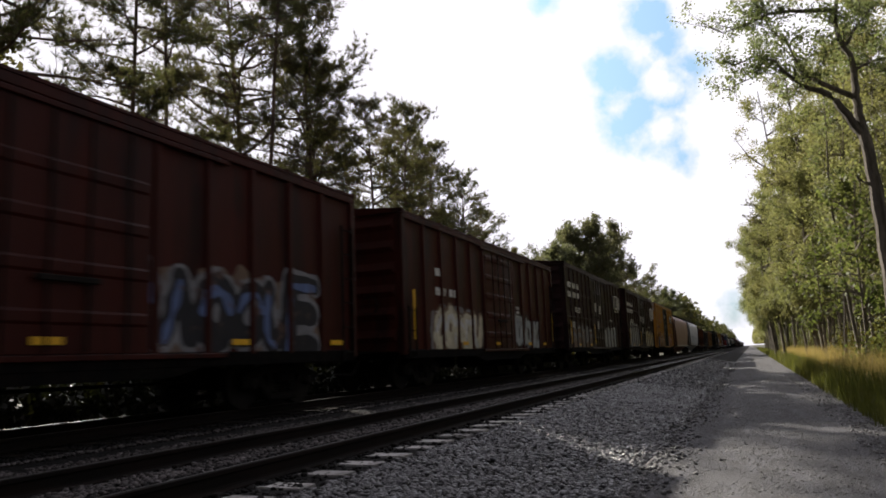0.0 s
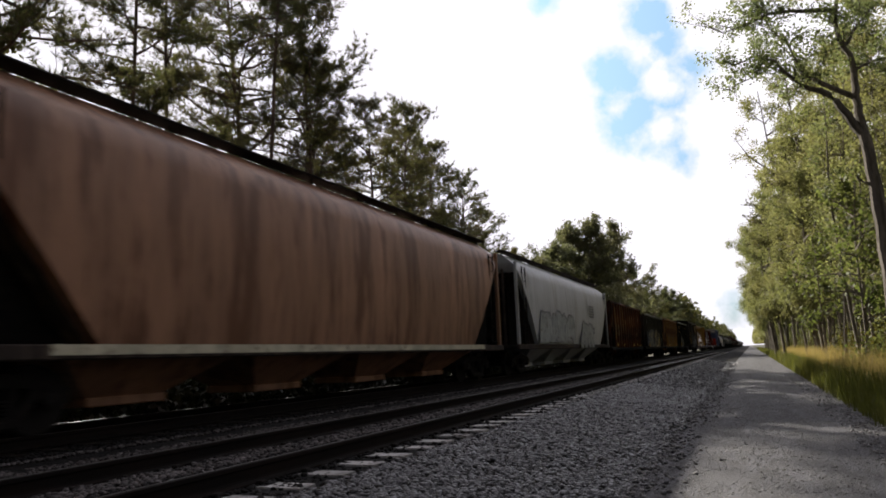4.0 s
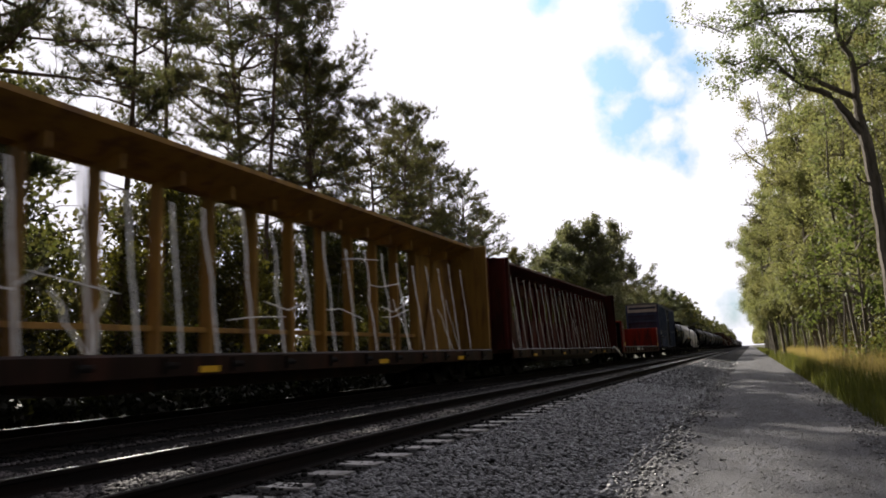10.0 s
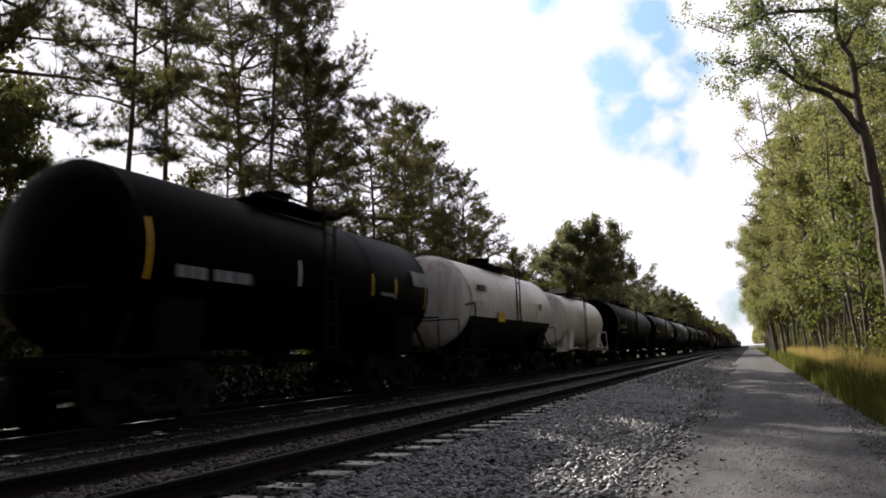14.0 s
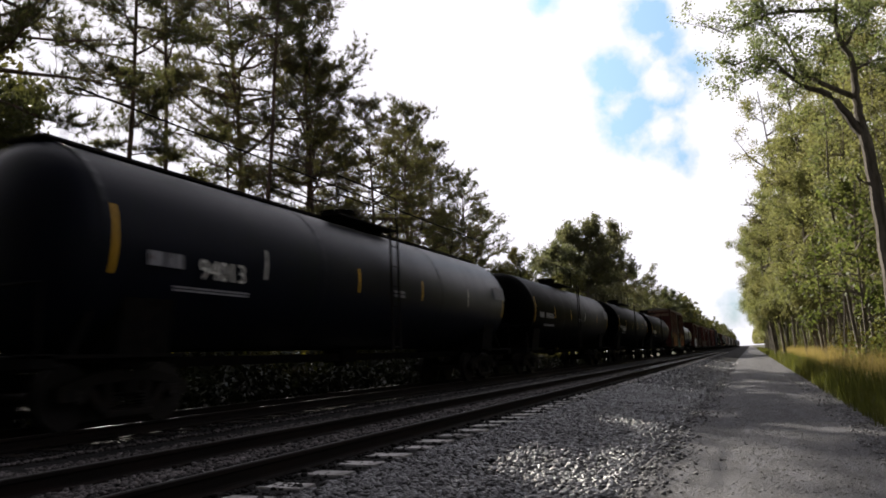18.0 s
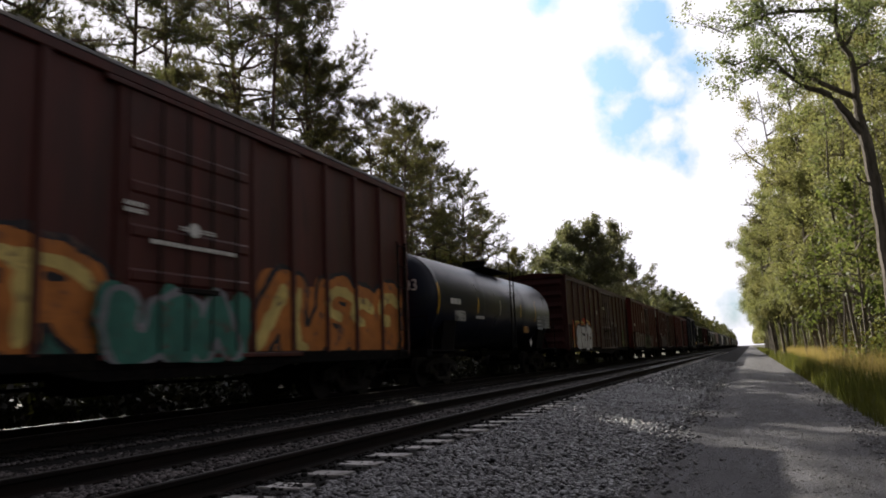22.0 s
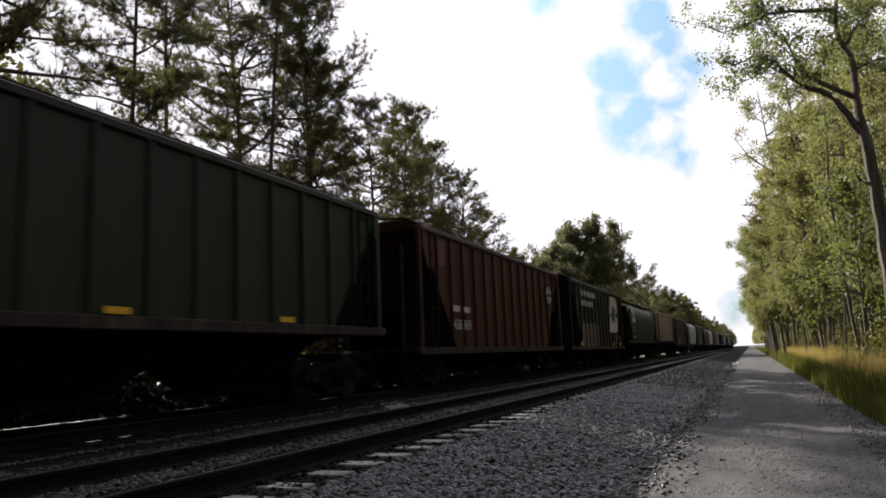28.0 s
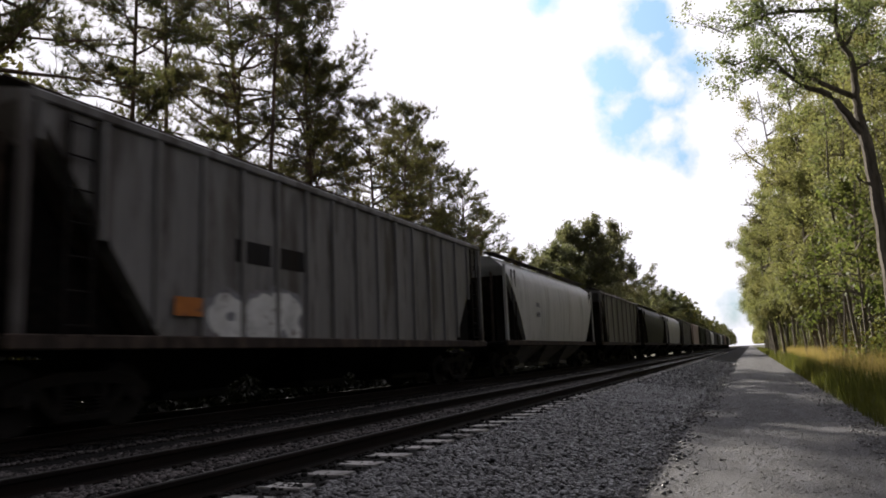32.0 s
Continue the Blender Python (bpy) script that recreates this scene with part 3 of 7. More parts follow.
def sprayed_shape(x, y0, y1, z0, z1, strokes, seed, step=.065, ragged=.25):
    """A flat coat of paint round a set of strokes (two ends and a half width each), with a soft uneven edge."""
    ys, zs = np.arange(y0 - step * 3, y1 + step * 3, step), np.arange(z0 - step * 3, z1 + step * 3, step)
    Y, Z = np.meshgrid(ys, zs, indexing="ij")
    field = np.full(Y.shape, 9.0)
    for (ya, za), (yb, zb), w in strokes:
        dy, dz = yb - ya, zb - za
        t = np.clip(((Y - ya) * dy + (Z - za) * dz) / (dy * dy + dz * dz + 1e-9), 0, 1)
        field = np.minimum(field, np.hypot(Y - ya - t * dy, Z - za - t * dz) - w)
    ph = random.Random(seed)
    a, b, c = (ph.uniform(0, 6) for _ in range(3))
    field += step * ragged * (np.sin(Y * 7.3 + a + 2 * np.sin(Z * 5 + b)) + np.sin(Z * 13 + c + Y * 4.1) + .7 * np.sin(Y * 23 + b + 3 * np.sin(Y * 3.7 + c)))
    field = np.maximum(field, z0 - Z)
    inside = field < 0
    index, verts = {}, []

    def cell(i, k):
        if (i, k) not in index:
            cuts = []
            for (p, q), (r, u) in (((i, k), (i + 1, k)), ((i, k + 1), (i + 1, k + 1)), ((i, k), (i, k + 1)), ((i + 1, k), (i + 1, k + 1))):
                if inside[p, q] != inside[r, u]:
                    f = field[p, q] / (field[p, q] - field[r, u])
                    cuts.append((ys[p] + f * (ys[r] - ys[p]), zs[q] + f * (zs[u] - zs[q])))
            y, z = (sum(v) / len(cuts) for v in zip(*cuts)) if cuts else (ys[i] + step / 2, zs[k] + step / 2)
            index[i, k] = len(verts)
            verts.append((x, y, z))
        return index[i, k]
    faces = [[cell(i - 1, k - 1), cell(i, k - 1), cell(i, k), cell(i - 1, k)] for i, k in zip(*np.nonzero(inside)) if 0 < i < len(ys) - 1 and 0 < k < len(zs) - 1]
    s = Shape()
    s.v, s.f = verts, faces
    return s


def graffiti(car, x, y0, y1, z0, z1, cols, seed, letters=5, cloud=None):
    """Sprayed letters: fat strokes with an outline, on an optional cloud of background paint."""
    rng = random.Random(seed)
    z0 = max(z0, .95)
    if cloud:
        st = []
        for i in range(letters * 2 + 1):
            y = y0 + (y1 - y0) * i / (letters * 2)
            st.append(((y, z0 + (z1 - z0) * rng.uniform(.12, .35)), (y + rng.uniform(-.2, .2), z0 + (z1 - z0) * rng.uniform(.55, .95)), (y1 - y0) / letters * rng.uniform(.24, .42)))
        tagged(part("sprayed_background", sprayed_shape(x + .003, y0 - .4, y1 + .4, z0 - .08, z1 + .35, st, seed, .085, .35), cloud, car), kind="stuff")
    w = (y1 - y0) / letters

    def arc(cy, cz, ry, rz, a0, a1, n=6):
        q = [(cy + ry * math.cos(a0 + (a1 - a0) * i / n), cz + rz * math.sin(a0 + (a1 - a0) * i / n)) for i in range(n + 1)]
        return list(zip(q, q[1:]))
    for i in range(letters):
        a, b = y0 + w * (i + .08) + rng.uniform(-.08, .08) * w, y0 + w * (i + .92) + rng.uniform(-.08, .08) * w
        B, T = z0 + rng.uniform(.06, .2) * (z1 - z0), z1 - rng.uniform(.04, .26) * (z1 - z0)
        m, M = (a + b) / 2, (B + T) / 2 + rng.uniform(-.1, .1) * (T - B)
        tilt = rng.uniform(-.05, .28) * w
        ends = [[((a, B), (a, T))] + arc(a + .1 * w, (T + M) / 2, (b - a) * .8, (T - M) / 2, math.pi / 2, -math.pi / 2) + [((m, M), (b, B))],
                arc(m, (T + M) / 2, (b - a) / 2, (T - M) / 2, .5, math.pi * 1.5) + arc(m, (B + M) / 2, (b - a) / 2, (M - B) / 2, math.pi * .5, -math.pi * .85),
                [((a, T), (a, M))] + arc(m, M, (b - a) / 2, (M - B), math.pi, 2 * math.pi) + [((b, M), (b, T))],
                [((a, B), (m, T)), ((m, T), (b, B)), ((a + .2 * w, M), (b - .2 * w, M))],
                [((b, T), (a, T)), ((a, T), (a, B)), ((a, M), (b - .1 * w, M)), ((a, B), (b, B))],
                arc(m, (B + T) / 2, (b - a) / 2, (T - B) / 2, .2, 2 * math.pi + .2, 9)][rng.randrange(6)]
        fat = min(w, z1 - z0) * rng.uniform(.19, .27)
        strokes = [((p[0] + tilt * (p[1] - B) / (T - B), p[1]), (q[0] + tilt * (q[1] - B) / (T - B), q[1]), fat * rng.uniform(.8, 1.25)) for p, q in ends]
        grown = [(p, q, r + .07 + .1 * fat) for p, q, r in strokes]
        lit = [((p[0], p[1] - .06), (q[0], q[1] - .06), r * .42) for p, q, r in strokes[:max(1, len(strokes) // 2)]]
        box = (a - .5, b + .7, z0 - .06, z1 + .3)
        off = .0006 * (i % 3)
        holder = part("sprayed_outline", sprayed_shape(x + .010 + off, *box, grown, seed + i), cols[1], car)
        part("sprayed_letter", sprayed_shape(x + .016 + off, *box, strokes, seed + i + 7), cols[0], holder)
        if len(cols) > 2:
            part("sprayed_shade", sprayed_shape(x + .022 + off, *box, lit, seed + i + 9), cols[2], holder)


def spray(name, col):
    return paint("spray_" + name, col, (0.10, 0.06, 0.05), 0.24, 0.3, 0.6, False, 2.2)


SP = {n: spray(n, c) for n, c in dict(white=(0.55, 0.55, 0.55), silver=(0.34, 0.36, 0.37), grey=(0.2, 0.2, 0.22), black=(0.02, 0.02, 0.025), orange=(0.40, 0.14, 0.032), gold=(0.55, 0.42, 0.14),
      teal=(0.04, 0.145, 0.115), red=(0.42, 0.05, 0.03), green=(0.20, 0.34, 0.05), blue=(0.10, 0.14, 0.28), cream=(0.52, 0.48, 0.36), pink=(0.42, 0.2, 0.22), brown=(0.16, 0.11, 0.08), moss=(0.045, 0.075, 0.022), chalk=(0.21, 0.20, 0.18), lichen=(0.11, 0.17, 0.04)).items()}

SP["soot"] = paint("spray_soot", (0.026, 0.010, 0.009), (0.040, 0.022, 0.020), .3, .3, .7, False, 2.2)

SHARED = {}


def shared(key, make, material):
    if key not in SHARED:
        SHARED[key] = make().mesh(key[0])
        SHARED[key].materials.append(material)
    return SHARED[key]


# ---------- box cars ----------
def box_car(label, length, height, body, door_span, rib_step=1.15, rails=(), door=None, cap=None, end=None, plug=True, roof=None):
    car = tagged(new("box_car"), label, "box car", "cars of the freight train")
    end, door = end or body, door or body
    top = height - 0.14
    part("body", Shape().box(-1.50, 1.50, 0.06, length - 0.06, 0.98, top, 0.03), body, car)
    # roof: low ridge with pressed ribs across
    s = Shape().prism([(-1.58, top), (1.58, top), (1.58, top + 0.05), (0, height + 0.06), (-1.58, top + 0.05)], 1, 0.0, length)
    rf = part("roof", s, roof or galv_mat, car, "weathered metal roof with pressed ribs")
    n = int(length / 1.2)
    rm = shared(("roof_rib", round(height, 2), (roof or galv_mat).name), lambda: Shape().prism([(-1.585, top + 0.02), (1.585, top + 0.02), (1.585, top + 0.085), (0, height + 0.10), (-1.585, top + 0.085)], 1, -0.05, 0.05), roof or galv_mat)
    for i in range(n + 1):
        part("roof_rib", rm, None, rf, at=(0, 0.06 + (length - 0.12) * i / n, 0))
    d0, d1 = door_span
    for sx in (-1, 1):
        xs = lambda a, b: (min(sx * a, sx * b), max(sx * a, sx * b))
        # sill takes the near-black underframe colour instead of the body's
        part("side_sill", Shape().box(*xs(1.44, 1.56), 0.1, length - 0.1, 0.80, 1.04, 0.02).prism([(d0 - 1.2, 0.82), (d0 - 0.4, 0.66), (d1 + 0.4, 0.66), (d1 + 1.2, 0.82)], 0, *xs(1.47, 1.55)), under_mat, car, "near-black side sill")
        part("top_chord", Shape().box(*xs(1.47, 1.575), 0.04, length - 0.04, top - 0.16, top - 0.004, 0.015), body, car)
        for y in (0.09, length - 0.09):
            part("corner_post", Shape().box(*xs(1.40, 1.565), y - 0.09, y + 0.09, 0.9, top - 0.01, 0.02), body, car)
        rib = shared(("side_rib", round(top, 2), body.name), lambda: Shape().prism([(-0.075, 0), (0.075, 0), (0.045, 0.065), (-0.045, 0.065)], 2, 1.0, top - 0.12), body)
        ys = []
        for a, b in ((0.2, d0 - 0.1), (d1 + 0.1, length - 0.2)):
            k = max(1, round((b - a) / rib_step))
            ys += [a + (b - a) * j / k for j in range(1, k)] + [b if b < length / 2 else a]
        for y in ys:
            part("side_rib", rib, None, car, at=(sx * 1.50, y, 0), turn=-sx * math.pi / 2)
        for z in rails:
            for a, b in ((0.2, d0), (d1, length - 0.2)):
                part("side_rail", Shape().box(*xs(1.49, 1.545), a, b, z - 0.05, z + 0.04, 0.015), body, car)
        # door with pressed panels, locking rods and its tracks
        dx = 1.555 if plug else 1.59
        s = Shape().box(*xs(1.48, dx), d0, d1, 1.02, top - 0.22, 0.02)
        dr = part("door", s, door, car, "sliding freight door")
        w = d1 - d0
        for z in (1.5, 2.15, 2.8, 3.45, 4.1):
            if z < top - 0.5:
                s = Shape()
                s.prism([(sx * dx, z - 0.10), (sx * (dx + 0.022), z - 0.06), (sx * (dx + 0.022), z + 0.06), (sx * dx, z + 0.10)], 1, d0 + 0.08, d1 - 0.08)
                part("door_pressing", s, door, dr)
        for y in (d0 + w * .22, d0 + w * .42, d0 + w * .62, d0 + w * .84):
            s = Shape()
            s.cyl((sx * (dx + 0.06), y, 1.05), (sx * (dx + 0.06), y, top - 0.3), 0.02, n=6)
            part("locking_rod", s, steel_mat, dr)
        part("door_lever", Shape().box(*xs(dx + 0.03, dx + 0.09), d0 + w * .36, d0 + w * .68, 1.95, 2.03, 0.01), steel_mat, dr)
        for z in (0.98, top - 0.22):
            part("door_track", Shape().box(*xs(1.5, dx + 0.05), d0 - w * .15, d1 + w * .55, z - 0.04, z + 0.04, 0.01), body, car)
        for y in (0.22, length - 0.64):
            part("ladder", ladder_mesh(1.3 if y < 1 else 2.9), None, car, at=(sx * 1.60, y, 0.85))
    # ends: pressed horizontal corrugations
    zs = [1.25 + (top - 1.7) * i / 5 for i in range(6)]
    for y, sy in ((0.06, -1), (length - 0.06, 1)):
        wall = part("end_wall", Shape().box(-1.44, 1.44, min(y, y + sy * 0.03), max(y, y + sy * 0.03), 1.0, top - 0.1, 0.01), end, car)
        for z in zs:
            s = Shape().add([(-1.36, y + sy * .02, z - .05), (1.36, y + sy * .02, z - .05), (1.24, y + sy * .085, z + .12), (-1.24, y + sy * .085, z + .12), (-1.36, y + sy * .02, z + .34), (1.36, y + sy * .02, z + .34)],
                            [(0, 1, 2, 3), (3, 2, 5, 4), (0, 3, 4), (1, 2, 5), (0, 1, 5, 4)])
            part("end_pressing", s, end, wall)
        if cap:
            part("end_cap", Shape().box(-1.42, 1.42, min(y, y + sy * 0.05), max(y, y + sy * 0.05), top - 0.72, top - 0.02, 0.01), cap, wall, "bare pale upper end panel")
        part("end_ladder", ladder_mesh(2.4), None, wall, at=(-1.32, y + sy * 0.1, 1.0), turn=-sy * math.pi / 2)
        part("brake_platform", Shape().box(-0.5, 0.5, min(y, y + sy * 0.4), max(y, y + sy * 0.4), 0.98, 1.03), steel_mat, wall)
        part("brake_wheel", Shape().rod([(0.62 + .24 * math.cos(a * math.pi / 6), y + sy * .16, 2.2 + .24 * math.sin(a * math.pi / 6)) for a in range(13)], .014, 5).rod([(.38, y + sy * .16, 2.2), (.86, y + sy * .16, 2.2)], .012, 4).rod([(.62, y + sy * .16, 1.96), (.62, y + sy * .16, 2.44)], .012, 4), steel_mat, wall)
    part("brake_gear", Shape().cyl((0.5, length * .42, 0.62), (0.5, length * .5, 0.62), 0.2, n=10).box(-0.7, -0.35, length * .45, length * .52, 0.45, 0.8, 0.03).rod([(0.3, 2.5, 0.6), (0.3, length - 2.5, 0.55)], 0.03), under_mat, car)
    running_gear(car, length, 2.1)
    return car


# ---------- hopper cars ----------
# soot on the braces; on the slope sheets this dark stands for shade
soot_shade_mat = surface("soot", (0.035, 0.027, 0.024), 0.85, 0, 0.4, 2, (1, 1, .3), (0.075, 0.055, 0.045), 0.35, spec=0.15)

def loft(profile, length, cut, slope, inset, zbottom):
    """A body of one cross-section whose ends rake inwards below the height `cut`."""
    half = profile
    loop = half + [(-x, z) for x, z in reversed(half)]

    def y_end(z):
        return inset + max(0.0, cut - z) * slope
    n = len(loop)
    vs = [(x, y_end(z), z) for x, z in loop] + [(x, length - y_end(z), z) for x, z in loop]
    fs = [(i, (i + 1) % n, n + (i + 1) % n, n + i) for i in range(n)]
    m = len(half)
    for i in range(m - 1):
        j = n - 1 - i
        fs += [(i, i + 1, j - 1, j), (n + i, n + j, n + j - 1, n + i + 1)]
    return vs, fs


def hopper_end(car, length, body, top, sill, cut, width=1.5):
    """Corner posts, end platform, ladders and slope braces at both ends."""
    for y, sy in ((0.0, 1), (length, -1)):
        def yy(a, b):
            return min(y + sy * a, y + sy * b), max(y + sy * a, y + sy * b)
        part("end_platform", Shape().box(-1.5, 1.5, *yy(0, 2.2), sill - 0.12, sill, 0.02), steel_mat, car)
        for sx in (-1, 1):
            part("corner_post", Shape().box(min(sx * (width - .1), sx * width), max(sx * (width - .1), sx * width), *yy(0.30, 0.44), sill, top - 0.05, 0.01), body, car)
            part("end_brace", Shape().bar((sx * 0.9, y + sy * 0.4, cut - 0.1), (sx * 0.9, y + sy * 2.2, sill), 0.1).bar((sx * 0.9, y + sy * 0.4, sill), (sx * 0.9, y + sy * 0.4, cut), 0.08), soot_shade_mat, car)
            part("ladder", ladder_mesh(top - sill - 0.2), None, car, at=(sx * (width + .03), y + (sy * 0.95 if sy > 0 else -0.95 - 0.42), sill), turn=0)
        # plates fill the end triangle near-black, standing for the shade inside it
        for x in (-1.0, 1.0):
            part("end_web", Shape().prism([(y + sy * .5, sill), (y + sy * (.5 + (cut - sill) * .8), sill), (y + sy * .5, cut - .1)], 0, x - .02, x + .02), under_mat, car, "shear plate coloured near-black for the shade under the slope sheet")
        part("brake_cylinder", Shape().cyl((-0.6, y + sy * 0.9, sill + 0.35), (0.4, y + sy * 0.9, sill + 0.35), 0.2, n=10).box(-0.2, 0.5, *yy(1.2, 1.7), sill + 0.02, sill + 0.4, 0.04), under_mat, car)


def hopper_bays(car, length, z, n, material, span):
    for i in range(n):
        a = span[0] + (span[1] - span[0]) * i / n
        b = span[0] + (span[1] - span[0]) * (i + 1) / n
        m, hw = (a + b) / 2, (b - a) / 2
        part("discharge_bay", Shape().add([(-1.4, a + .05, z), (1.4, a + .05, z), (1.4, b - .05, z), (-1.4, b - .05, z), (-.5, m - hw * .35, 0.38), (.5, m - hw * .35, 0.38), (.5, m + hw * .35, 0.38), (-.5, m + hw * .35, 0.38)],
             [(0, 1, 2, 3), (4, 5, 6, 7), (0, 1, 5, 4), (2, 3, 7, 6), (1, 2, 6, 5), (0, 3, 7, 4)]).box(-.6, .6, m - hw * .4, m + hw * .4, 0.28, 0.42, 0.02), material, car)


def covered_hopper(label, length, height, body, sill=1.1, ribs=14, bays=3, cut=None, bay_mat=None, curved=False, walk_mat=None, slope=0.85, square=0.0):
    car = tagged(new("hopper_car"), label, "hopper car", "cars of the freight train")
    top = height - 0.08
    cut = cut or top - 0.5
    if curved:
        top -= .2
        prof = [(1.47, sill), (1.50, sill + .25), (1.55, sill + .9), (1.57, sill + 1.7), (1.53, top - .55), (1.42, top - .18), (1.20, top + .02), (0.85, height + .02), (0.5, height + .06)]
    else:
        prof = [(1.46, sill), (1.46, top - .1), (1.42, top), (0.8, height + .06), (0.5, height + .1)]
    vs, fs = loft(prof, length, cut, slope, 0.42, sill)
    s = Shape()
    s.v, s.f = [tuple(p) for p in vs], [list(f) for f in fs]
    part("body", s, body, car, smooth=curved)
    for sx in (-1, 1):
        lo, hi = min(sx * 1.42, sx * 1.54), max(sx * 1.42, sx * 1.54)
        part("side_sill", Shape().box(lo, hi, 0.2, length - 0.2, sill - 0.16, sill + 0.04, 0.02), soot_shade_mat, car, "dark side sill")
        if square:
            part("side_panel", Shape().box(min(sx * 1.43, sx * 1.4645), max(sx * 1.43, sx * 1.4645), square, length - square, sill, cut, 0.0), body, car)
        if not curved:
            part("top_chord", Shape().box(min(sx * 1.44, sx * 1.53), max(sx * 1.44, sx * 1.53), 0.4, length - 0.4, top - .14, top + .0, 0.02), body, car)
            a0, a1 = 0.55, length - 0.55
            for i in range(ribs + 1):
                y = a0 + (a1 - a0) * i / ribs
                e = min(y, length - y) - 0.42
                zb = max(sill, cut - e / slope)
                if square and square <= y <= length - square:
                    zb = sill
                if top - zb > 0.5:
                    rib = shared(("side_rib", round(top - zb, 2), body.name), lambda: Shape().prism([(-.05, 0), (.05, 0), (.04, .06), (-.04, .06)], 2, 0, top - zb - .1), body)
                    part("side_rib", rib, None, car, at=(sx * 1.46, y, zb), turn=-sx * math.pi / 2)
    hopper_end(car, length, body, top, sill, cut)
    # sheets laid over the slopes: their shade is put into the colour
    for y, sy in ((.42, 1), (length - .42, -1)):
        low = y + sy * (cut - .15 - sill) * slope
        part("slope_sheet", Shape().add([(x, a - sy * d, z) for d in (.012, .004) for x, a, z in ((-1.38, y + sy * .15 * slope, cut - .15), (1.38, y + sy * .15 * slope, cut - .15), (1.38, low, sill), (-1.38, low, sill))],
             [(0, 1, 2, 3), (4, 5, 6, 7), (0, 1, 5, 4), (2, 3, 7, 6), (1, 2, 6, 5), (0, 3, 7, 4)]), soot_shade_mat, car, "sloping end sheet, darkened to stand for its shade")
    s = Shape().box(-0.35, 0.35, 0.9, length - 0.9, height + .08, height + .12)
    for i in range(8):
        y = 1.6 + (length - 3.2) * i / 7
        s.box(-0.28, 0.28, y - 0.35, y + 0.35, height + .1, height + 0.16, 0.02)
    part("roof_hatches", s, body, car)
    s = Shape()
    for sx in (-1, 1):
        s.box(sx * 0.85 - 0.2, sx * 0.85 + 0.2, 0.3, length - 0.3, height + 0.13, height + 0.16)
        for i in range(10):
            y = 0.6 + (length - 1.2) * i / 9
            s.box(sx * 0.85 - 0.02, sx * 0.85 + 0.02, y - 0.02, y + 0.02, height - .1, height + 0.14)
    part("roof_walk", s, walk_mat or soot_shade_mat, car, "dark running boards")
    span = (2.4, length - 2.4)
    hopper_bays(car, length, sill - 0.02, bays, bay_mat or body, span)
    running_gear(car, length, 1.7, (0.62, 1.0))
    return car


def open_hopper(label, length, height, body, sill=0.95, ribs=13, slope=0.95, cut=None):
    car = tagged(new("open_hopper_car"), label, "hopper car", "cars of the freight train")
    cut = cut or height - 1.1
    for sx in (-1, 1):
        poly = [(0.4, height), (length - .4, height), (length - .4, cut), (length - .4 - (cut - sill) * slope, sill), (.4 + (cut - sill) * slope, sill), (0.4, cut)]
        part("side_sheet", Shape().prism(poly, 0, min(sx * 1.42, sx * 1.46), max(sx * 1.42, sx * 1.46)), body, car)
        part("top_chord", Shape().box(min(sx * 1.40, sx * 1.55), max(sx * 1.40, sx * 1.55), 0.3, length - 0.3, height - .06, height + .1, 0.02), body, car)
        part("side_sill", Shape().box(min(sx * 1.40, sx * 1.54), max(sx * 1.40, sx * 1.54), 0.2, length - 0.2, sill - .2, sill, 0.02), under_mat, car)
        for i in range(ribs + 1):
            y = 0.6 + (length - 1.2) * i / ribs
            e = min(y, length - y) - 0.4
            zb = max(sill, cut - e / slope)
            rib = shared(("side_rib", round(height - zb, 2), body.name), lambda: Shape().prism([(-.08, 0), (.08, 0), (.05, .09), (-.05, .09)], 2, 0, height - zb - .06), body)
            part("side_rib", rib, None, car, at=(sx * 1.46, y, zb), turn=-sx * math.pi / 2)
    for y, sy in ((0.4, 1), (length - 0.4, -1)):
        b = y + sy * (cut - 0.5) * slope
        part("slope_sheet", Shape().add([(-1.42, y, cut), (1.42, y, cut), (1.42, b, 0.5), (-1.42, b, 0.5), (-1.42, y + sy * .05, cut + .04), (1.42, y + sy * .05, cut + .04), (1.42, b + sy * .05, .54), (-1.42, b + sy * .05, .54)],
             [(0, 1, 2, 3), (4, 5, 6, 7), (0, 1, 5, 4), (2, 3, 7, 6), (1, 2, 6, 5), (0, 3, 7, 4)]), body, car)
        part("end_sheet", Shape().box(-1.42, 1.42, min(y, y + sy * .05), max(y, y + sy * .05), cut, height, 0.01), body, car)
    part("coal_load", Shape().prism([(-1.40, height - .5), (1.40, height - .5), (1.40, height - .35), (0.4, height - .12), (-0.4, height - .12), (-1.40, height - .35)], 1, 0.5, length - .5), black_paint, car, "dark crushed load")
    hopper_end(car, length, body, height, sill + 0.05, cut, 1.46)
    hopper_bays(car, length, sill - 0.02, 3, under_mat, (2.5, length - 2.5))
    running_gear(car, length, 1.6, (0.62, 1.0))
    return car


# ---------- flat cars ----------
strap_mat = surface("pale_webbing", (0.78, 0.76, 0.74), 0.8, 0, 0.12, 6, (1, 1, 1), (0.5, 0.46, 0.42), 0.3)

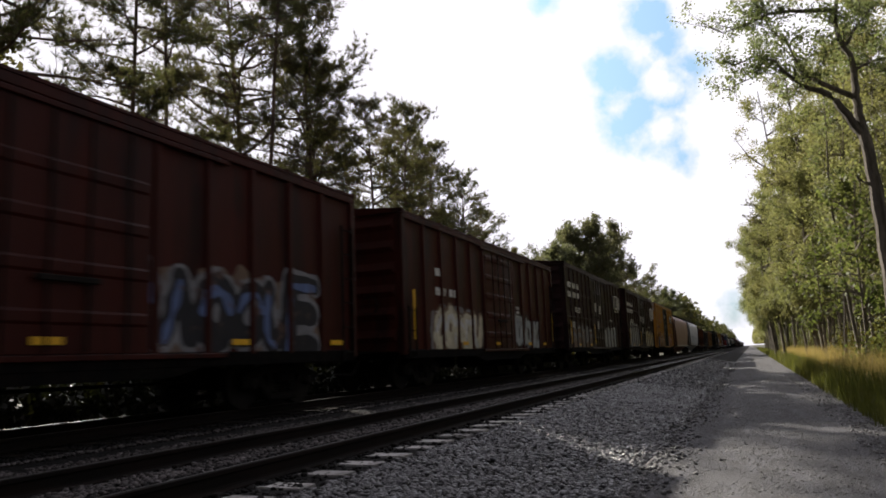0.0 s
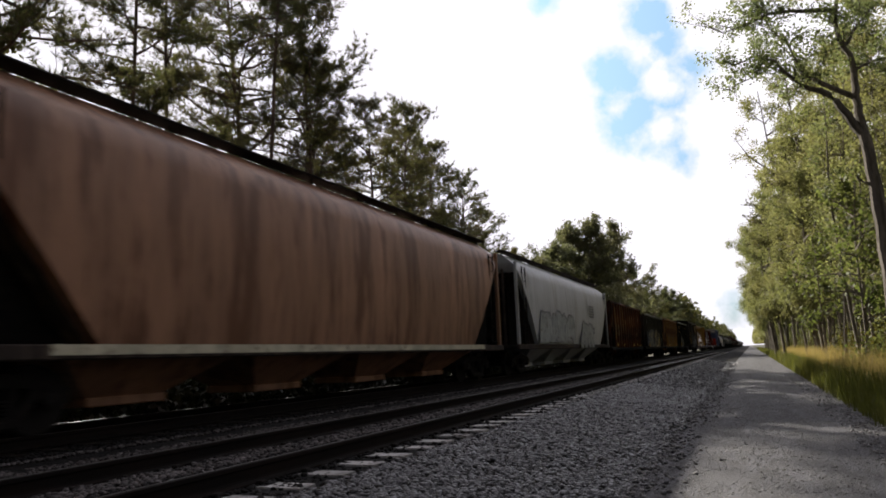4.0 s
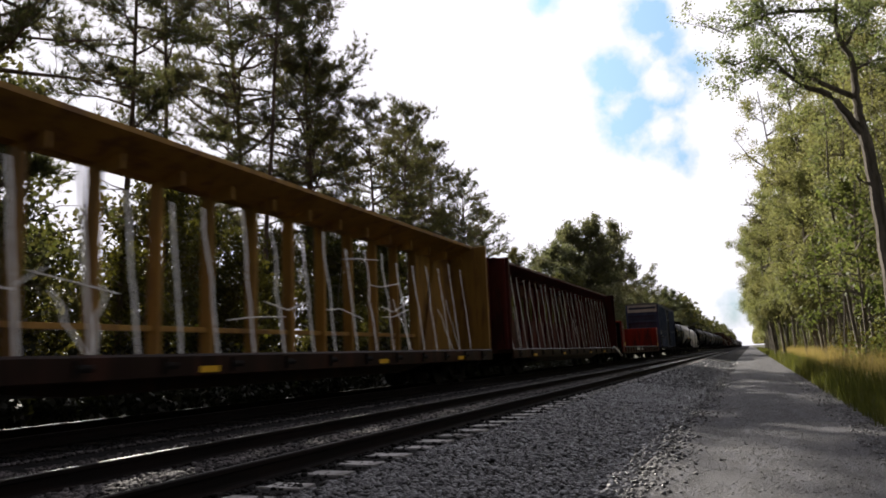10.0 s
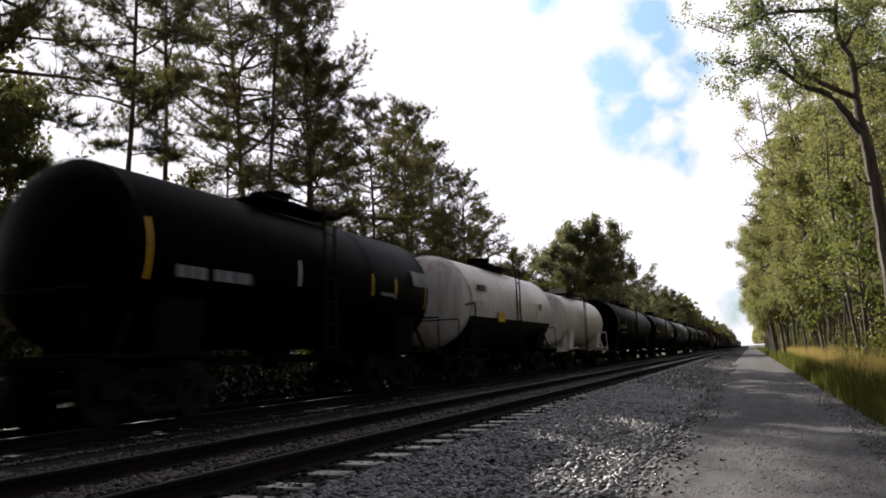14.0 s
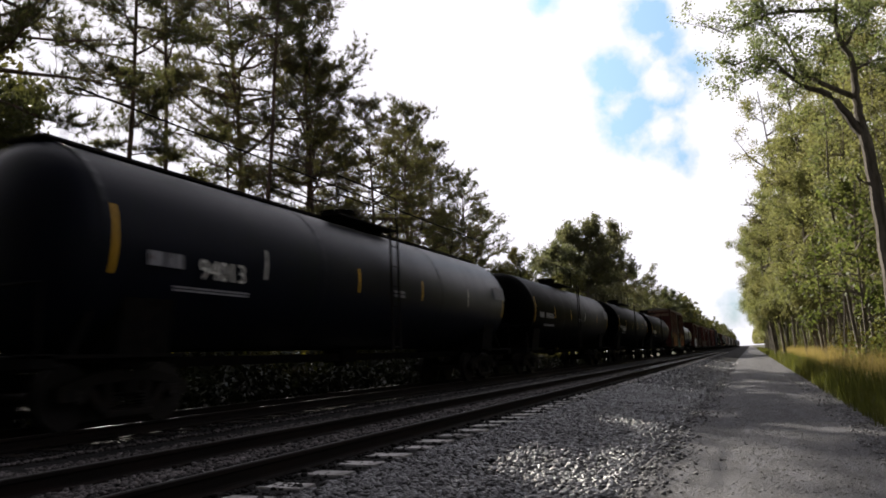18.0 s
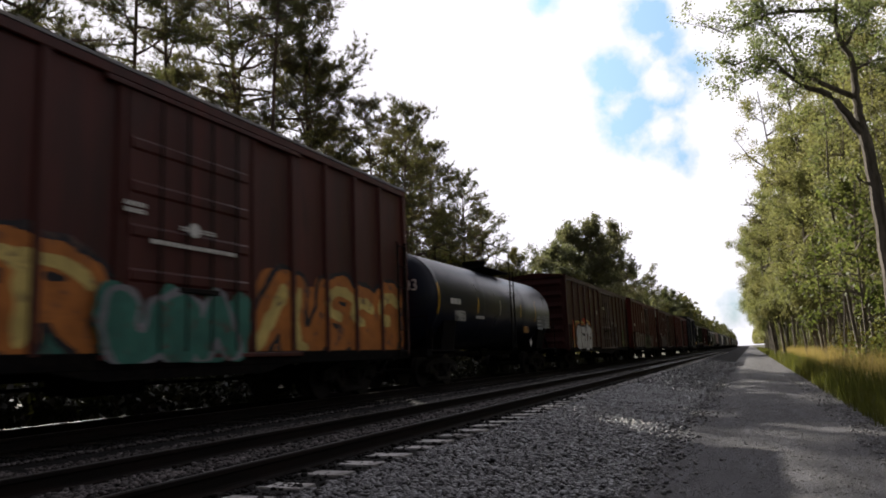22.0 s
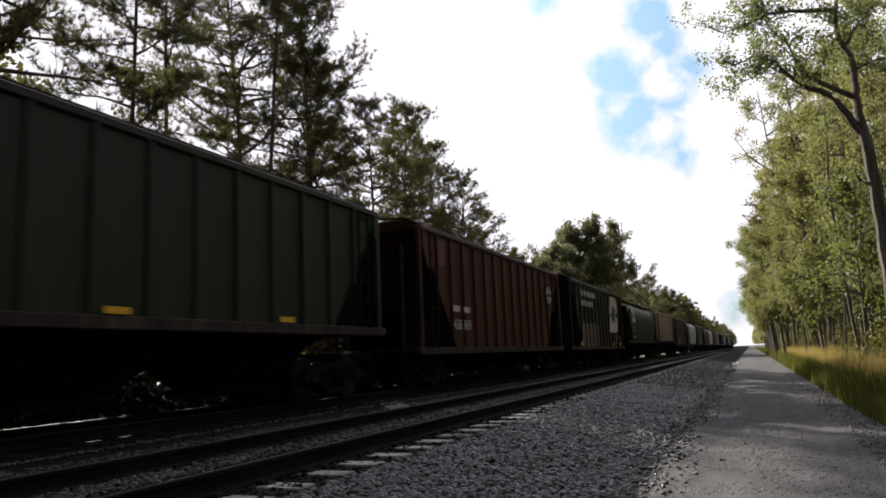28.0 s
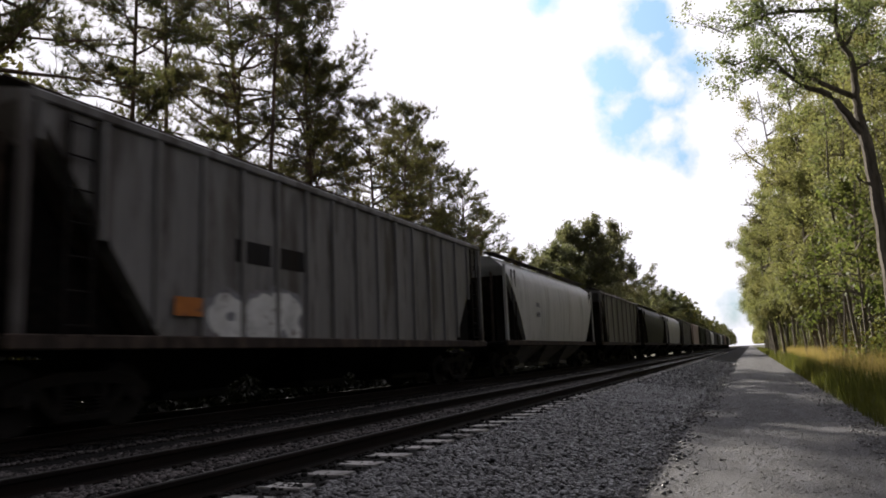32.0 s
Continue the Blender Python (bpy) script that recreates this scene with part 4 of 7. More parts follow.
def centerbeam_car(label, length, height, body, seed, holes=False):
    car = tagged(new("centerbeam_flat_car"), label, "flat car", "cars of the freight train")
    rng = random.Random(seed)
    part("deck", Shape().box(-1.5, 1.5, 0.1, length - 0.1, 0.86, 1.02, 0.02).box(-1.52, -1.42, 0.1, length - .1, 0.66, 1.0, 0.02).box(1.42, 1.52, 0.1, length - .1, 0.66, 1.0, 0.02).prism([(3.5, .7), (6, .45), (length - 6, .45), (length - 3.5, .7)], 0, -0.9, 0.9), dirty_deck, car, "dirt-caked deck and side sills")
    for y, sy in ((0.1, 1), (length - 0.1, -1)):
        b = part("bulkhead", Shape().box(-1.48, 1.48, min(y, y + sy * .12), max(y, y + sy * .12), 1.0, height, 0.02), body, car, "full-height end bulkhead")
        for x in (-1.3, -.65, 0, .65, 1.3):
            part("bulkhead_post", Shape().box(x - .06, x + .06, min(y - sy * .10, y), max(y - sy * .10, y), 1.0, height - .05, 0.01), body, b)
        for sx in (-1, 1):
            part("bulkhead_wing", Shape().prism([(y, 1.0), (y + sy * 2.6, 1.0), (y + sy * 1.4, height - .4), (y, height)], 0, min(sx * .06, sx * .14), max(sx * .06, sx * .14)), body, b)
    part("top_chord", Shape().prism([(-.16, height - .42), (.16, height - .42), (.98, height - .06), (.98, height + .03), (-.98, height + .03), (-.98, height - .06)], 1, 0.1, length - .1), body, car)
    bays = 16
    step = (length - 0.6) / bays
    for i in range(bays + 1):
        y = 0.3 + step * i
        part("center_post", Shape().box(-.14, .14, y - .055, y + .055, 1.0, height - .4, 0.02), body, car)
        part("strap_plate", Shape().box(.14, .62, y - .03, y + .03, height - .55, height - .3), body, car)
    if holes:
        for i in range(bays):
            y0, y1 = 0.37 + step * i, 0.23 + step * (i + 1)
            z0, z1 = 1.02, height - .42
            cy, cz, ry, rz = (y0 + y1) / 2, (z0 + z1) / 2 + .35, (y1 - y0) * .30, .62
            n = 20
            inner = [(cy + ry * math.cos(2 * math.pi * k / n), cz + rz * math.sin(2 * math.pi * k / n)) for k in range(n)]
            outer = []
            for k in range(n):
                c, sn = math.cos(2 * math.pi * k / n), math.sin(2 * math.pi * k / n)
                t = min((y1 - cy) / abs(c) if abs(c) > 1e-6 else 9e9, ((z1 - cz) if sn > 0 else (cz - z0)) / abs(sn) if abs(sn) > 1e-6 else 9e9)
                outer.append((cy + c * t, cz + sn * t))
            vs = [(x, *p) for x in (-.03, .03) for p in outer + inner]
            fs = []
            for k in range(n):
                j = (k + 1) % n
                fs += [(k, j, n + j, n + k), (2 * n + k, 3 * n + k, 3 * n + j, 2 * n + j), (n + k, n + j, 3 * n + j, 3 * n + k)]
            part("web_panel", Shape().add(vs, fs, False), body, car)
    else:
        for z in (1.5,):
            part("center_rail", Shape().box(-.05, .05, 0.3, length - .3, z - .05, z + .05, .01), body, car)
        for i in range(bays):
            if i in (0, 14, 15):
                y0, y1 = 0.3 + step * i, 0.3 + step * (i + 1)
                part("web_panel", Shape().box(-.03, .03, y0 + .07, y1 - .07, 1.0, height - .42), body, car)
    # slack tie-down webbing: most hangs straight, some has slipped
    count = 22 if not holes else 24
    for i in range(count + (7 if not holes else 2)):
        hung = i < count
        y = 0.8 + (length - 1.6) * ((i + .5 + rng.uniform(-.12, .12)) / count if hung else rng.random())
        zt = height - (.5 if holes else rng.uniform(.75, 1.25)) if hung else rng.uniform(1.8, 2.7)
        lean = rng.uniform(-.06, .06) if hung else rng.uniform(-.5, .5)
        x = 1.2 if hung else rng.uniform(.7, 1.3)
        kink = rng.uniform(-.10, .10)
        half = .034 if hung else .026
        s = Shape()
        pts = [(x - .3 + .3 * k / 6, y + lean * (1 - k / 6) + kink * math.sin(k * 1.3) * (k < 4) + rng.uniform(-.012, .012), zt + (1.03 - zt) * k / 6) for k in range(7)]
        s.add([q for a in pts for q in ((a[0], a[1] - half, a[2]), (a[0], a[1] + half, a[2]), (a[0] - .008, a[1], a[2]))],
              [f for k in range(0, 18, 3) for f in ((k, k + 1, k + 4, k + 3), (k + 1, k + 2, k + 5, k + 4), (k + 2, k, k + 3, k + 5))], False)
        part("tie_down_strap", s, strap_mat, car, "slack pale tie-down strap")
    if not holes:
        for i in range(9):
            y, z = rng.uniform(1.5, length - 4), rng.uniform(1.5, 3.2)
            part("tie_down_strap", Shape().rod([(1.0, y, z), (1.05, y + rng.uniform(.4, .9), z + rng.uniform(-.15, .1)), (1.0, y + rng.uniform(1.0, 1.8), z + rng.uniform(-.25, .25))], .014, 5), strap_mat, car, "slack pale tie-down strap")
    if holes:
        part("tie_down_strap", Shape().rod([(1.45, length - 1.4, 1.05), (1.6, length - .5, .75), (1.65, length + .3, .45)], 0.06, 6), strap_mat, car, "loose strap hanging over the deck edge")
    for i in range(14):
        y = 1 + (length - 2) * i / 13
        part("winch", Shape().cyl((1.5, y - .12, .84), (1.5, y + .12, .84), .06, n=8).box(1.44, 1.56, y - .16, y - .12, .72, .95), steel_mat, car)
    running_gear(car, length, 2.2, (0.5, .9))
    return car


def bulkhead_car(label, length, body):
    car = tagged(new("bulkhead_flat_car"), label, "flat car", "cars of the freight train")
    part("deck", Shape().box(-1.5, 1.5, 0.1, length - .1, .92, 1.06, 0.02), surface("deck_planks", (.12, .08, .06), .9, 0, .35, 3, (1, 6, 1)), car, "worn wooden deck")
    for sx in (-1, 1):
        part("side_sill", Shape().box(min(sx * 1.46, sx * 1.56), max(sx * 1.46, sx * 1.56), 0.1, length - .1, .58, 1.08, .02), dirty_red, car, "dirt-caked red side sill")
        for i in range(16):
            y = 1 + (length - 2) * i / 15
            part("stake_pocket", Shape().box(min(sx * 1.55, sx * 1.62), max(sx * 1.55, sx * 1.62), y - .08, y + .08, .66, .98, .01), dirty_red, car)
    for y, sy in ((0.1, 1), (length - .1, -1)):
        b = part("bulkhead", Shape().box(-1.5, 1.5, min(y, y + sy * .16), max(y, y + sy * .16), 1.0, 2.8, .02), body, car, "low end bulkhead")
        part("bulkhead_plate", Shape().box(-1.46, 1.46, min(y - sy * .03, y - sy * .003), max(y - sy * .03, y - sy * .003), .95, 2.72), coal_black if sy > 0 else body, b)
        for sx in (-1, 1):
            part("bulkhead_side", Shape().prism([(y, .7), (y + sy * .82, .7), (y + sy * .82, 2.5), (y + sy * .55, 2.76), (y, 2.80)], 0, min(sx * 1.48, sx * 1.56), max(sx * 1.48, sx * 1.56)), body, b)
    running_gear(car, length, 2.2, (0.5, .92))
    return car


# ---------- tank cars ----------
def tank_car(label, length, radius, body, zc=2.62, strips=(), platform=0.5, rail=True, belly=None, long_walk=False, frame_mat=None):
    car = tagged(new("tank_car"), label, "tank car", "cars of the freight train")
    frame_mat = frame_mat or under_mat
    n, head = 40, 0.62
    rings = [(0.35 + head * (1 - math.cos(a)), radius * math.sin(a)) for a in (math.pi / 2 * i / 7 for i in range(8))]
    rings = [(y, max(r, .02)) for y, r in rings] + [(length - y, max(r, .02)) for y, r in reversed(rings)]
    vs = [(r * math.sin(2 * math.pi * i / n), y, zc + r * math.cos(2 * math.pi * i / n)) for y, r in rings for i in range(n)]
    m = len(rings)
    fs = [(j * n + i, j * n + (i + 1) % n, (j + 1) * n + (i + 1) % n, (j + 1) * n + i) for j in range(m - 1) for i in range(n)]
    fs += [list(range(n)), list(range((m - 1) * n, m * n))]
    s = Shape()
    s.v, s.f = vs, fs
    shell = part("tank_shell", s, body, car, smooth=True)
    s = Shape()
    for y in (0.35 + head, length * .34, length * .66, length - .35 - head):
        s = Shape()
        for i in range(n):
            a, b = 2 * math.pi * i / n, 2 * math.pi * (i + 1) / n
            q = radius + .012
            s.add([(q * math.sin(t), y + d, zc + q * math.cos(t)) for t, d in ((a, -.05), (b, -.05), (b, .05), (a, .05))], [(0, 1, 2, 3)], False)
        part("weld_band", s, body, shell)
    if belly:
        s = Shape()
        for i in range(12):
            a, b = math.pi / 2 + .35 + (math.pi - .7) * i / 12, math.pi / 2 + .35 + (math.pi - .7) * (i + 1) / 12
            q = radius + .02
            s.add([(q * math.sin(t), y, zc + q * math.cos(t)) for t, y in ((a, 1), (b, 1), (b, length - 1), (a, length - 1))], [(0, 1, 2, 3)], False)
        part("belly_shield", s, belly, shell, "blackened lower half")
    c = length * platform
    top = zc + radius
    part("manway", Shape().cyl((0, c, top - .1), (0, c, top + .35), .42, n=16).cyl((0, c, top + .35), (0, c, top + .42), .46, n=16).cyl((0.1, c + .9, top - .05), (0.1, c + .9, top + .25), .12, n=8), frame_mat, car)
    s = Shape().box(-.95, .95, c - 1.5, c + 1.5, top + .02, top + .06)
    part("top_platform", s, steel_mat, car)
    if rail:
        for sx in (-1, 1):
            s = Shape()
            s.rod([(sx * .95, c - 1.5, top + .05), (sx * .95, c - 1.5, top + .95), (sx * .95, c + 1.5, top + .95), (sx * .95, c + 1.5, top + .05)], .02, 6)
            s.rod([(sx * .95, c - 1.5, top + .5), (sx * .95, c + 1.5, top + .5)], .016, 6)
            s.rod([(sx * .95, c, top + .05), (sx * .95, c, top + .95)], .016, 6)
            part("safety_rail", s, steel_mat, car)
    if long_walk:
        s = Shape().box(-.4, .4, .8, length - .8, top + .0, top + .05)
        s.rod([(.75, 1.0, top + .75), (.75, length - 1, top + .75)], .018, 6)
        for i in range(8):
            y = 1 + (length - 2) * i / 7
            s.rod([(.6, y, top - .05), (.75, y, top + .75)], .016, 5)
        part("running_board", s, steel_mat, car, "full-length running board with a hand rail")
    for sx in (-1, 1):
        part("ladder", ladder_mesh(top - 1.0, .4), None, car, at=(sx * (radius + .05), c - .2, .95))
    for y in (2.0, length - 2.0):
        part("saddle", Shape().prism([(-1.2, .92), (1.2, .92), (1.35, 1.9), (.9, 1.35), (0, 1.15), (-.9, 1.35), (-1.35, 1.9)], 1, y - .5, y + .5), frame_mat, car)
        e = 0 if y < length / 2 else length
        sg = 1 if e == 0 else -1
        part("end_sill", Shape().box(-1.45, 1.45, min(e, e + sg * .35), max(e, e + sg * .35), .84, 1.04, .02).box(-1.45, -1.1, min(e, e + sg * 2.6), max(e, e + sg * 2.6), .98, 1.03).box(1.1, 1.45, min(e, e + sg * 2.6), max(e, e + sg * 2.6), .98, 1.03)
             .rod([(1.42, e + sg * .1, 1.0), (1.42, e + sg * .1, 1.95), (-1.42, e + sg * .1, 1.95), (-1.42, e + sg * .1, 1.0)], .02), frame_mat, car)
        for sx in (-1, 1):
            part("side_brace", Shape().bar((sx * 1.25, e + sg * .7, 1.0), (sx * 1.1, e + sg * 1.3, 2.0), .07), frame_mat, car)
    part("bottom_outlet", Shape().cyl((0, c, zc - radius - .05), (0, c, zc - radius - .4), .16, n=10).box(-.3, .3, c - .35, c + .35, zc - radius - .3, zc - radius + .1, .03), frame_mat, car)
    # conspicuity strips that follow the curve of the shell
    for k, (y, m_) in enumerate(strips):
        s = Shape()
        a0, tall = (1.27, .63) if k in (0, len(strips) - 1) else (1.44, .34)
        for i in range(7):
            a, b = a0 + tall * i / 7, a0 + tall * (i + 1) / 7
            q = radius + .02
            s.add([(q * math.sin(t), y + d, zc + q * math.cos(t)) for t, d in ((a, -.028), (b, -.028), (b, .028), (a, .028))], [(0, 1, 2, 3)], False)
        part("reflector", s, m_, car)
    running_gear(car, length, 1.9, (.62, 1.0))
    return car


def tank_plate(car, radius, zc, y0, y1, ang, size, material, rows=0):
    """A stencil panel that lies on the shell at an angle down from the top."""
    s = Shape()
    q = radius + .03
    k = 4
    for i in range(k):
        a, b = ang + size / radius * i / k, ang + size / radius * (i + 1) / k
        if rows and i % 2:
            continue
        s.add([(q * math.sin(t), y, zc + q * math.cos(t)) for t, y in ((a, y0), (b, y0), (b, y1), (a, y1))], [(0, 1, 2, 3)], False)
    return part("stencil_panel", s, material, car)


def tank_words(car, text, size, radius, zc, y, z):
    """Number painted on the shell near its widest part."""
    x = math.sqrt(max(.01, radius ** 2 - (z + size * .4 - zc) ** 2)) + .03
    return words(text, size, white_paint, car, (x, y, z))


# ---------- trees and undergrowth ----------
def tube(path, radii, n=7):
    """A tapered, bent limb as vertices and faces."""
    vs, fs = [], []
    for i, (p, r) in enumerate(zip(path, radii)):
        d = (path[min(i + 1, len(path) - 1)] - path[max(i - 1, 0)]).normalized()
        u = d.orthogonal().normalized()
        w = d.cross(u)
        vs += [p + (u * math.cos(2 * math.pi * k / n) + w * math.sin(2 * math.pi * k / n)) * r for k in range(n)]
    for i in range(len(path) - 1):
        fs += [(i * n + k, i * n + (k + 1) % n, (i + 1) * n + (k + 1) % n, (i + 1) * n + k) for k in range(n)]
    return vs, fs


class Wood:
    """Trunk and limbs of one tree, and the places where its leaves sit."""

    def __init__(self, seed):
        self.r = random.Random(seed)
        self.s = Shape()
        self.tips = []

    def limb(self, start, way, length, r0, r1, bend=0.15, steps=5, n=6, droop=0.0):
        p, d = Vector(start), Vector(way).normalized()
        path = [p.copy()]
        for i in range(steps):
            d = (d + Vector((self.r.uniform(-bend, bend), self.r.uniform(-bend, bend), self.r.uniform(-bend, bend) - droop))).normalized()
            p = p + d * (length / steps)
            path.append(p.copy())
        vs, fs = tube(path, [r0 + (r1 - r0) * i / steps for i in range(steps + 1)], n)
        self.s.add(vs, fs, False)
        return path


def leaf_quads(centers, size, seed, slim=0.55):
    """Leaves as small kites, turned at random."""
    rs = np.random.RandomState(seed)
    n = len(centers)
    a = rs.normal(size=(n, 3))
    a /= np.linalg.norm(a, axis=1)[:, None]
    b = np.cross(a, rs.normal(size=(n, 3)))
    b /= np.linalg.norm(b, axis=1)[:, None]
    sz = size * rs.uniform(.6, 1.3, n)[:, None]
    c = np.asarray(centers)
    v = np.stack([c - a * sz, c + b * sz * slim, c + a * sz, c - b * sz * slim], 1)
    return v.reshape(-1, 3), np.arange(4 * n).reshape(n, 4)


def needle_tufts(centers, ways, seed, length=0.27, blades=17, width=0.0115):
    """Brushes of needles, each along the way its twig points."""
    rs = np.random.RandomState(seed)
    n = len(centers)
    d = rs.normal(size=(n, blades, 3)) * .62 + np.asarray(ways)[:, None, :]
    d /= np.linalg.norm(d, axis=2)[..., None]
    u = np.cross(d, rs.normal(size=(n, blades, 3)))
    u /= np.linalg.norm(u, axis=2)[..., None]
    c = np.asarray(centers)[:, None, :]
    ln = length * rs.uniform(.7, 1.25, (n, blades, 1))
    v = np.stack([c - u * width, c + u * width, c + d * ln], 2)
    return v.reshape(-1, 3), np.arange(n * blades * 3).reshape(-1, 3)


def pine(seed, h, base, reach, r0=0.2, limbs=34, twigs=3, full=(0, 0), top_heavy=.35, boughs=()):
    """A pine: bare trunk with stubs, long wavy limbs, flat pads of needle brushes on their outer parts."""
    w = Wood(seed)
    trunk = w.limb((0, 0, -.3), (w.r.uniform(-.03, .03), w.r.uniform(-.03, .03), 1), h + .3, r0, .03, .03, 14, 9)

    def on_trunk(z):
        f = min(.999, (z + .3) / (h + .3)) * 14
        return trunk[int(f)].lerp(trunk[int(f) + 1], f - int(f))
    spots, ways = [], []
    for i in range(limbs):
        t = ((i + w.r.random()) / limbs) ** .9
        o = on_trunk(base + (h - base) * t)
        shape = min(1, (t + .12) / top_heavy) if t < top_heavy else ((1 - t) / (1 - top_heavy)) ** .75
        ln = reach * (.25 + .8 * shape) * w.r.uniform(.5, 1.15)
        a = i * 2.4 + w.r.uniform(-.6, .6)
        ln = max(.5, ln * (1 + full[0] * math.cos(a - full[1])))
        way = Vector((math.cos(a), math.sin(a), w.r.uniform(-.15, .25) + .7 * t * t))
        path = w.limb(o, way, ln, .018 + .014 * ln, .010, .26, 7, 5, -.03)
        for q in range(3, 8):
            along = (path[q] - path[q - 1]).normalized()
            for _ in range(twigs):
                side = (along * .6 + Vector((w.r.uniform(-1, 1), w.r.uniform(-1, 1), w.r.uniform(-.25, .5)))).normalized()
                sub = w.limb(path[q], side, (.30 + .16 * ln) * w.r.uniform(.5, 1.2), .012, .005, .25, 3, 4, -.08)
                for e0, e1 in zip(sub, sub[1:]):
                    d = (e1 - e0).normalized() + Vector((0, 0, .35))
                    spots.append(tuple(e1 + Vector((w.r.gauss(0, .10), w.r.gauss(0, .10), w.r.gauss(0, .06)))))
                    ways.append(tuple(d))
    for i in range(7):
        z = base * w.r.uniform(.35, 1)
        a = w.r.uniform(0, 6.28)
        w.limb(on_trunk(z), (math.cos(a), math.sin(a), w.r.uniform(-.2, .3)), w.r.uniform(.4, 1.6), .03, .01, .2, 3, 4)
    for z, way, ln in boughs:
        path = w.limb(on_trunk(z), way, ln, .055, .02, .09, 8, 6)
        for q in (3, 5, 7, 8):
            for _ in range(2):
                sub = w.limb(path[q], (w.r.uniform(-1, 1), w.r.uniform(-.3, 1), w.r.uniform(-.2, .8)), w.r.uniform(.4, 1.0), .014, .005, .3, 4, 4)
                for e0, e1 in zip(sub[1:], sub[2:]):
                    spots.append(tuple(e1))
                    ways.append(tuple((e1 - e0).normalized() + Vector((0, 0, .3))))
    v, f = needle_tufts(spots, ways, seed)
    return w.s.mesh("trunk", True), array_mesh("crown", v, f, needle_mat), bark_pine


def broadleaf(seed, h, base, reach, leaves=9000, size=.10, r0=.2, mat=None, stems=1, lean=(0, 0), slender=False, bark=None):
    w = Wood(seed)
    ends = []
    for st in range(stems):
        a = w.r.uniform(0, 6.28)
        tilt = .10 * (stems > 1)
        path = w.limb((math.cos(a) * .25 * (stems > 1), math.sin(a) * .25 * (stems > 1), -.3), (lean[0] + tilt * math.cos(a), lean[1] + tilt * math.sin(a), 1), h * w.r.uniform(.82, 1), r0 * (1 if stems == 1 else .7), .025, .05, 10, 8)
        k = 26 if not slender else 20
        for i in range(k):
            z = base + (h * .97 - base) * (i + w.r.random()) / k
            j = min(9, int(z / h * 10))
            o = path[j].lerp(path[j + 1], z / h * 10 - j)
            t = (z - base) / (h - base)
            ln = reach * (1 - (2 * t - .75) ** 2 * .5) * w.r.uniform(.5, 1.1)
            ln = max(ln, .5)
            b = w.r.uniform(0, 6.28)
            limb = w.limb(o, (math.cos(b), math.sin(b), w.r.uniform(.25, .9)), ln, .018 + .016 * ln, .01, .2, 5, 5)
            for q in range(2, 6):
                for _ in range(2):
                    d = Vector((w.r.uniform(-1, 1), w.r.uniform(-1, 1), w.r.uniform(-.4, .8))).normalized()
                    twig = w.limb(limb[q], d, ln * .32 * w.r.uniform(.5, 1.2), .012, .005, .25, 3, 4)
                    ends += [twig[1], twig[2], twig[3]]
    c = np.array([tuple(p) for p in ends])
    rs = np.random.RandomState(seed)
    # leaves gather in clumps, so that the sky shows between
    keep = rs.permutation(len(c))[: int(len(c) * (.42 if slender else .7))]
    c = c[keep][rs.randint(0, len(keep), leaves)] + rs.normal(scale=(.12 if slender else .18) + .02 * reach, size=(leaves, 3))
    v, f = leaf_quads(c, size, seed)
    return w.s.mesh("trunk", True), array_mesh("crown", v, f, mat or oak_mat), bark or bark_grey


def tree_thing(kind, meshes, label, category="tree", group=""):
    root = tagged(new(kind), label, category, group)
    part("trunk", meshes[0], meshes[2], root, "rough bark trunk with bare limbs" if category == "tree" else "")
    part("crown", meshes[1], None, root)
    return root


def plant(root, spots):
    """Sets a tree and its copies on the ground: x, y, height factor, turn."""
    for i, (x, y, k, a) in enumerate(spots):
        m = Matrix.LocRotScale((x, y, ground_height(x, y) - .05), Euler((0, 0, a)), (k, k, k))
        if i == 0:
            root.matrix_basis = m
        else:
            c = copy_thing(root, Matrix.Identity(4))
            c.matrix_basis = m


PINE_LABEL = "tall dark pine with a bare trunk and ragged needle crown"


def pine_tree(label, *shape, **more):
    return tree_thing("pine_tree", pine(*shape, **more), label, group="pines along the line")


great_pine = pine_tree("tall broad-crowned pine with wide-spreading limbs", 45, 31, 9.0, 7.4, .27, 84, 7, full=(.15, .6), top_heavy=.45)
plant(great_pine, [(-33.0, 43.0, 1.1, 0.0), (-19.5, -12, .9, 1.0), (-24, -30, .9, 3.0)])
thin_pine = pine_tree("thin straight pine with a small open crown", 42, 20, 9.0, 2.7, .13, 34, 5)
plant(thin_pine, [(-20.0, 18.4, 1.0, 1.2), (-22.0, 22.9, 1.1, .2), (-36, 43, 1.2, 3.4), (-33, 54, 1.1, .7), (-21, -3, 1.0, 2.0), (-27, 5, 1.1, 1.0)])
high_pine = pine_tree("tall pine with a bare trunk and a high crown", 46, 25, 17.0, 3.8, .16, 34, 6, top_heavy=.4)
plant(high_pine, [(-22.0, 29.2, 1.0, 1.0)])
bough_pine = pine_tree("dark pine with a long bare bough beside the line", 47, 20, 6.0, 3.8, .24, 50, 6, boughs=((10.6, (.15, 1, .12), 4.2), (10.9, (.1, 1, .5), 2.6)))
plant(bough_pine, [(-17.6, 12.2, 1.0, 0.0)])
edge_pine = pine_tree(PINE_LABEL, 41, 21, 6.5, 4.4, .20, 50, 6)
plant(edge_pine, [(-23.0, 35.5, 1.0, .4), (-25.5, 38.6, 1.22, 3.1), (-18.5, 3, 1.0, .3), (-22, -20, 1.0, 4.0)])
mid_pine = pine_tree(PINE_LABEL, 43, 17.5, 4.5, 4.3, .17, 48, 4)
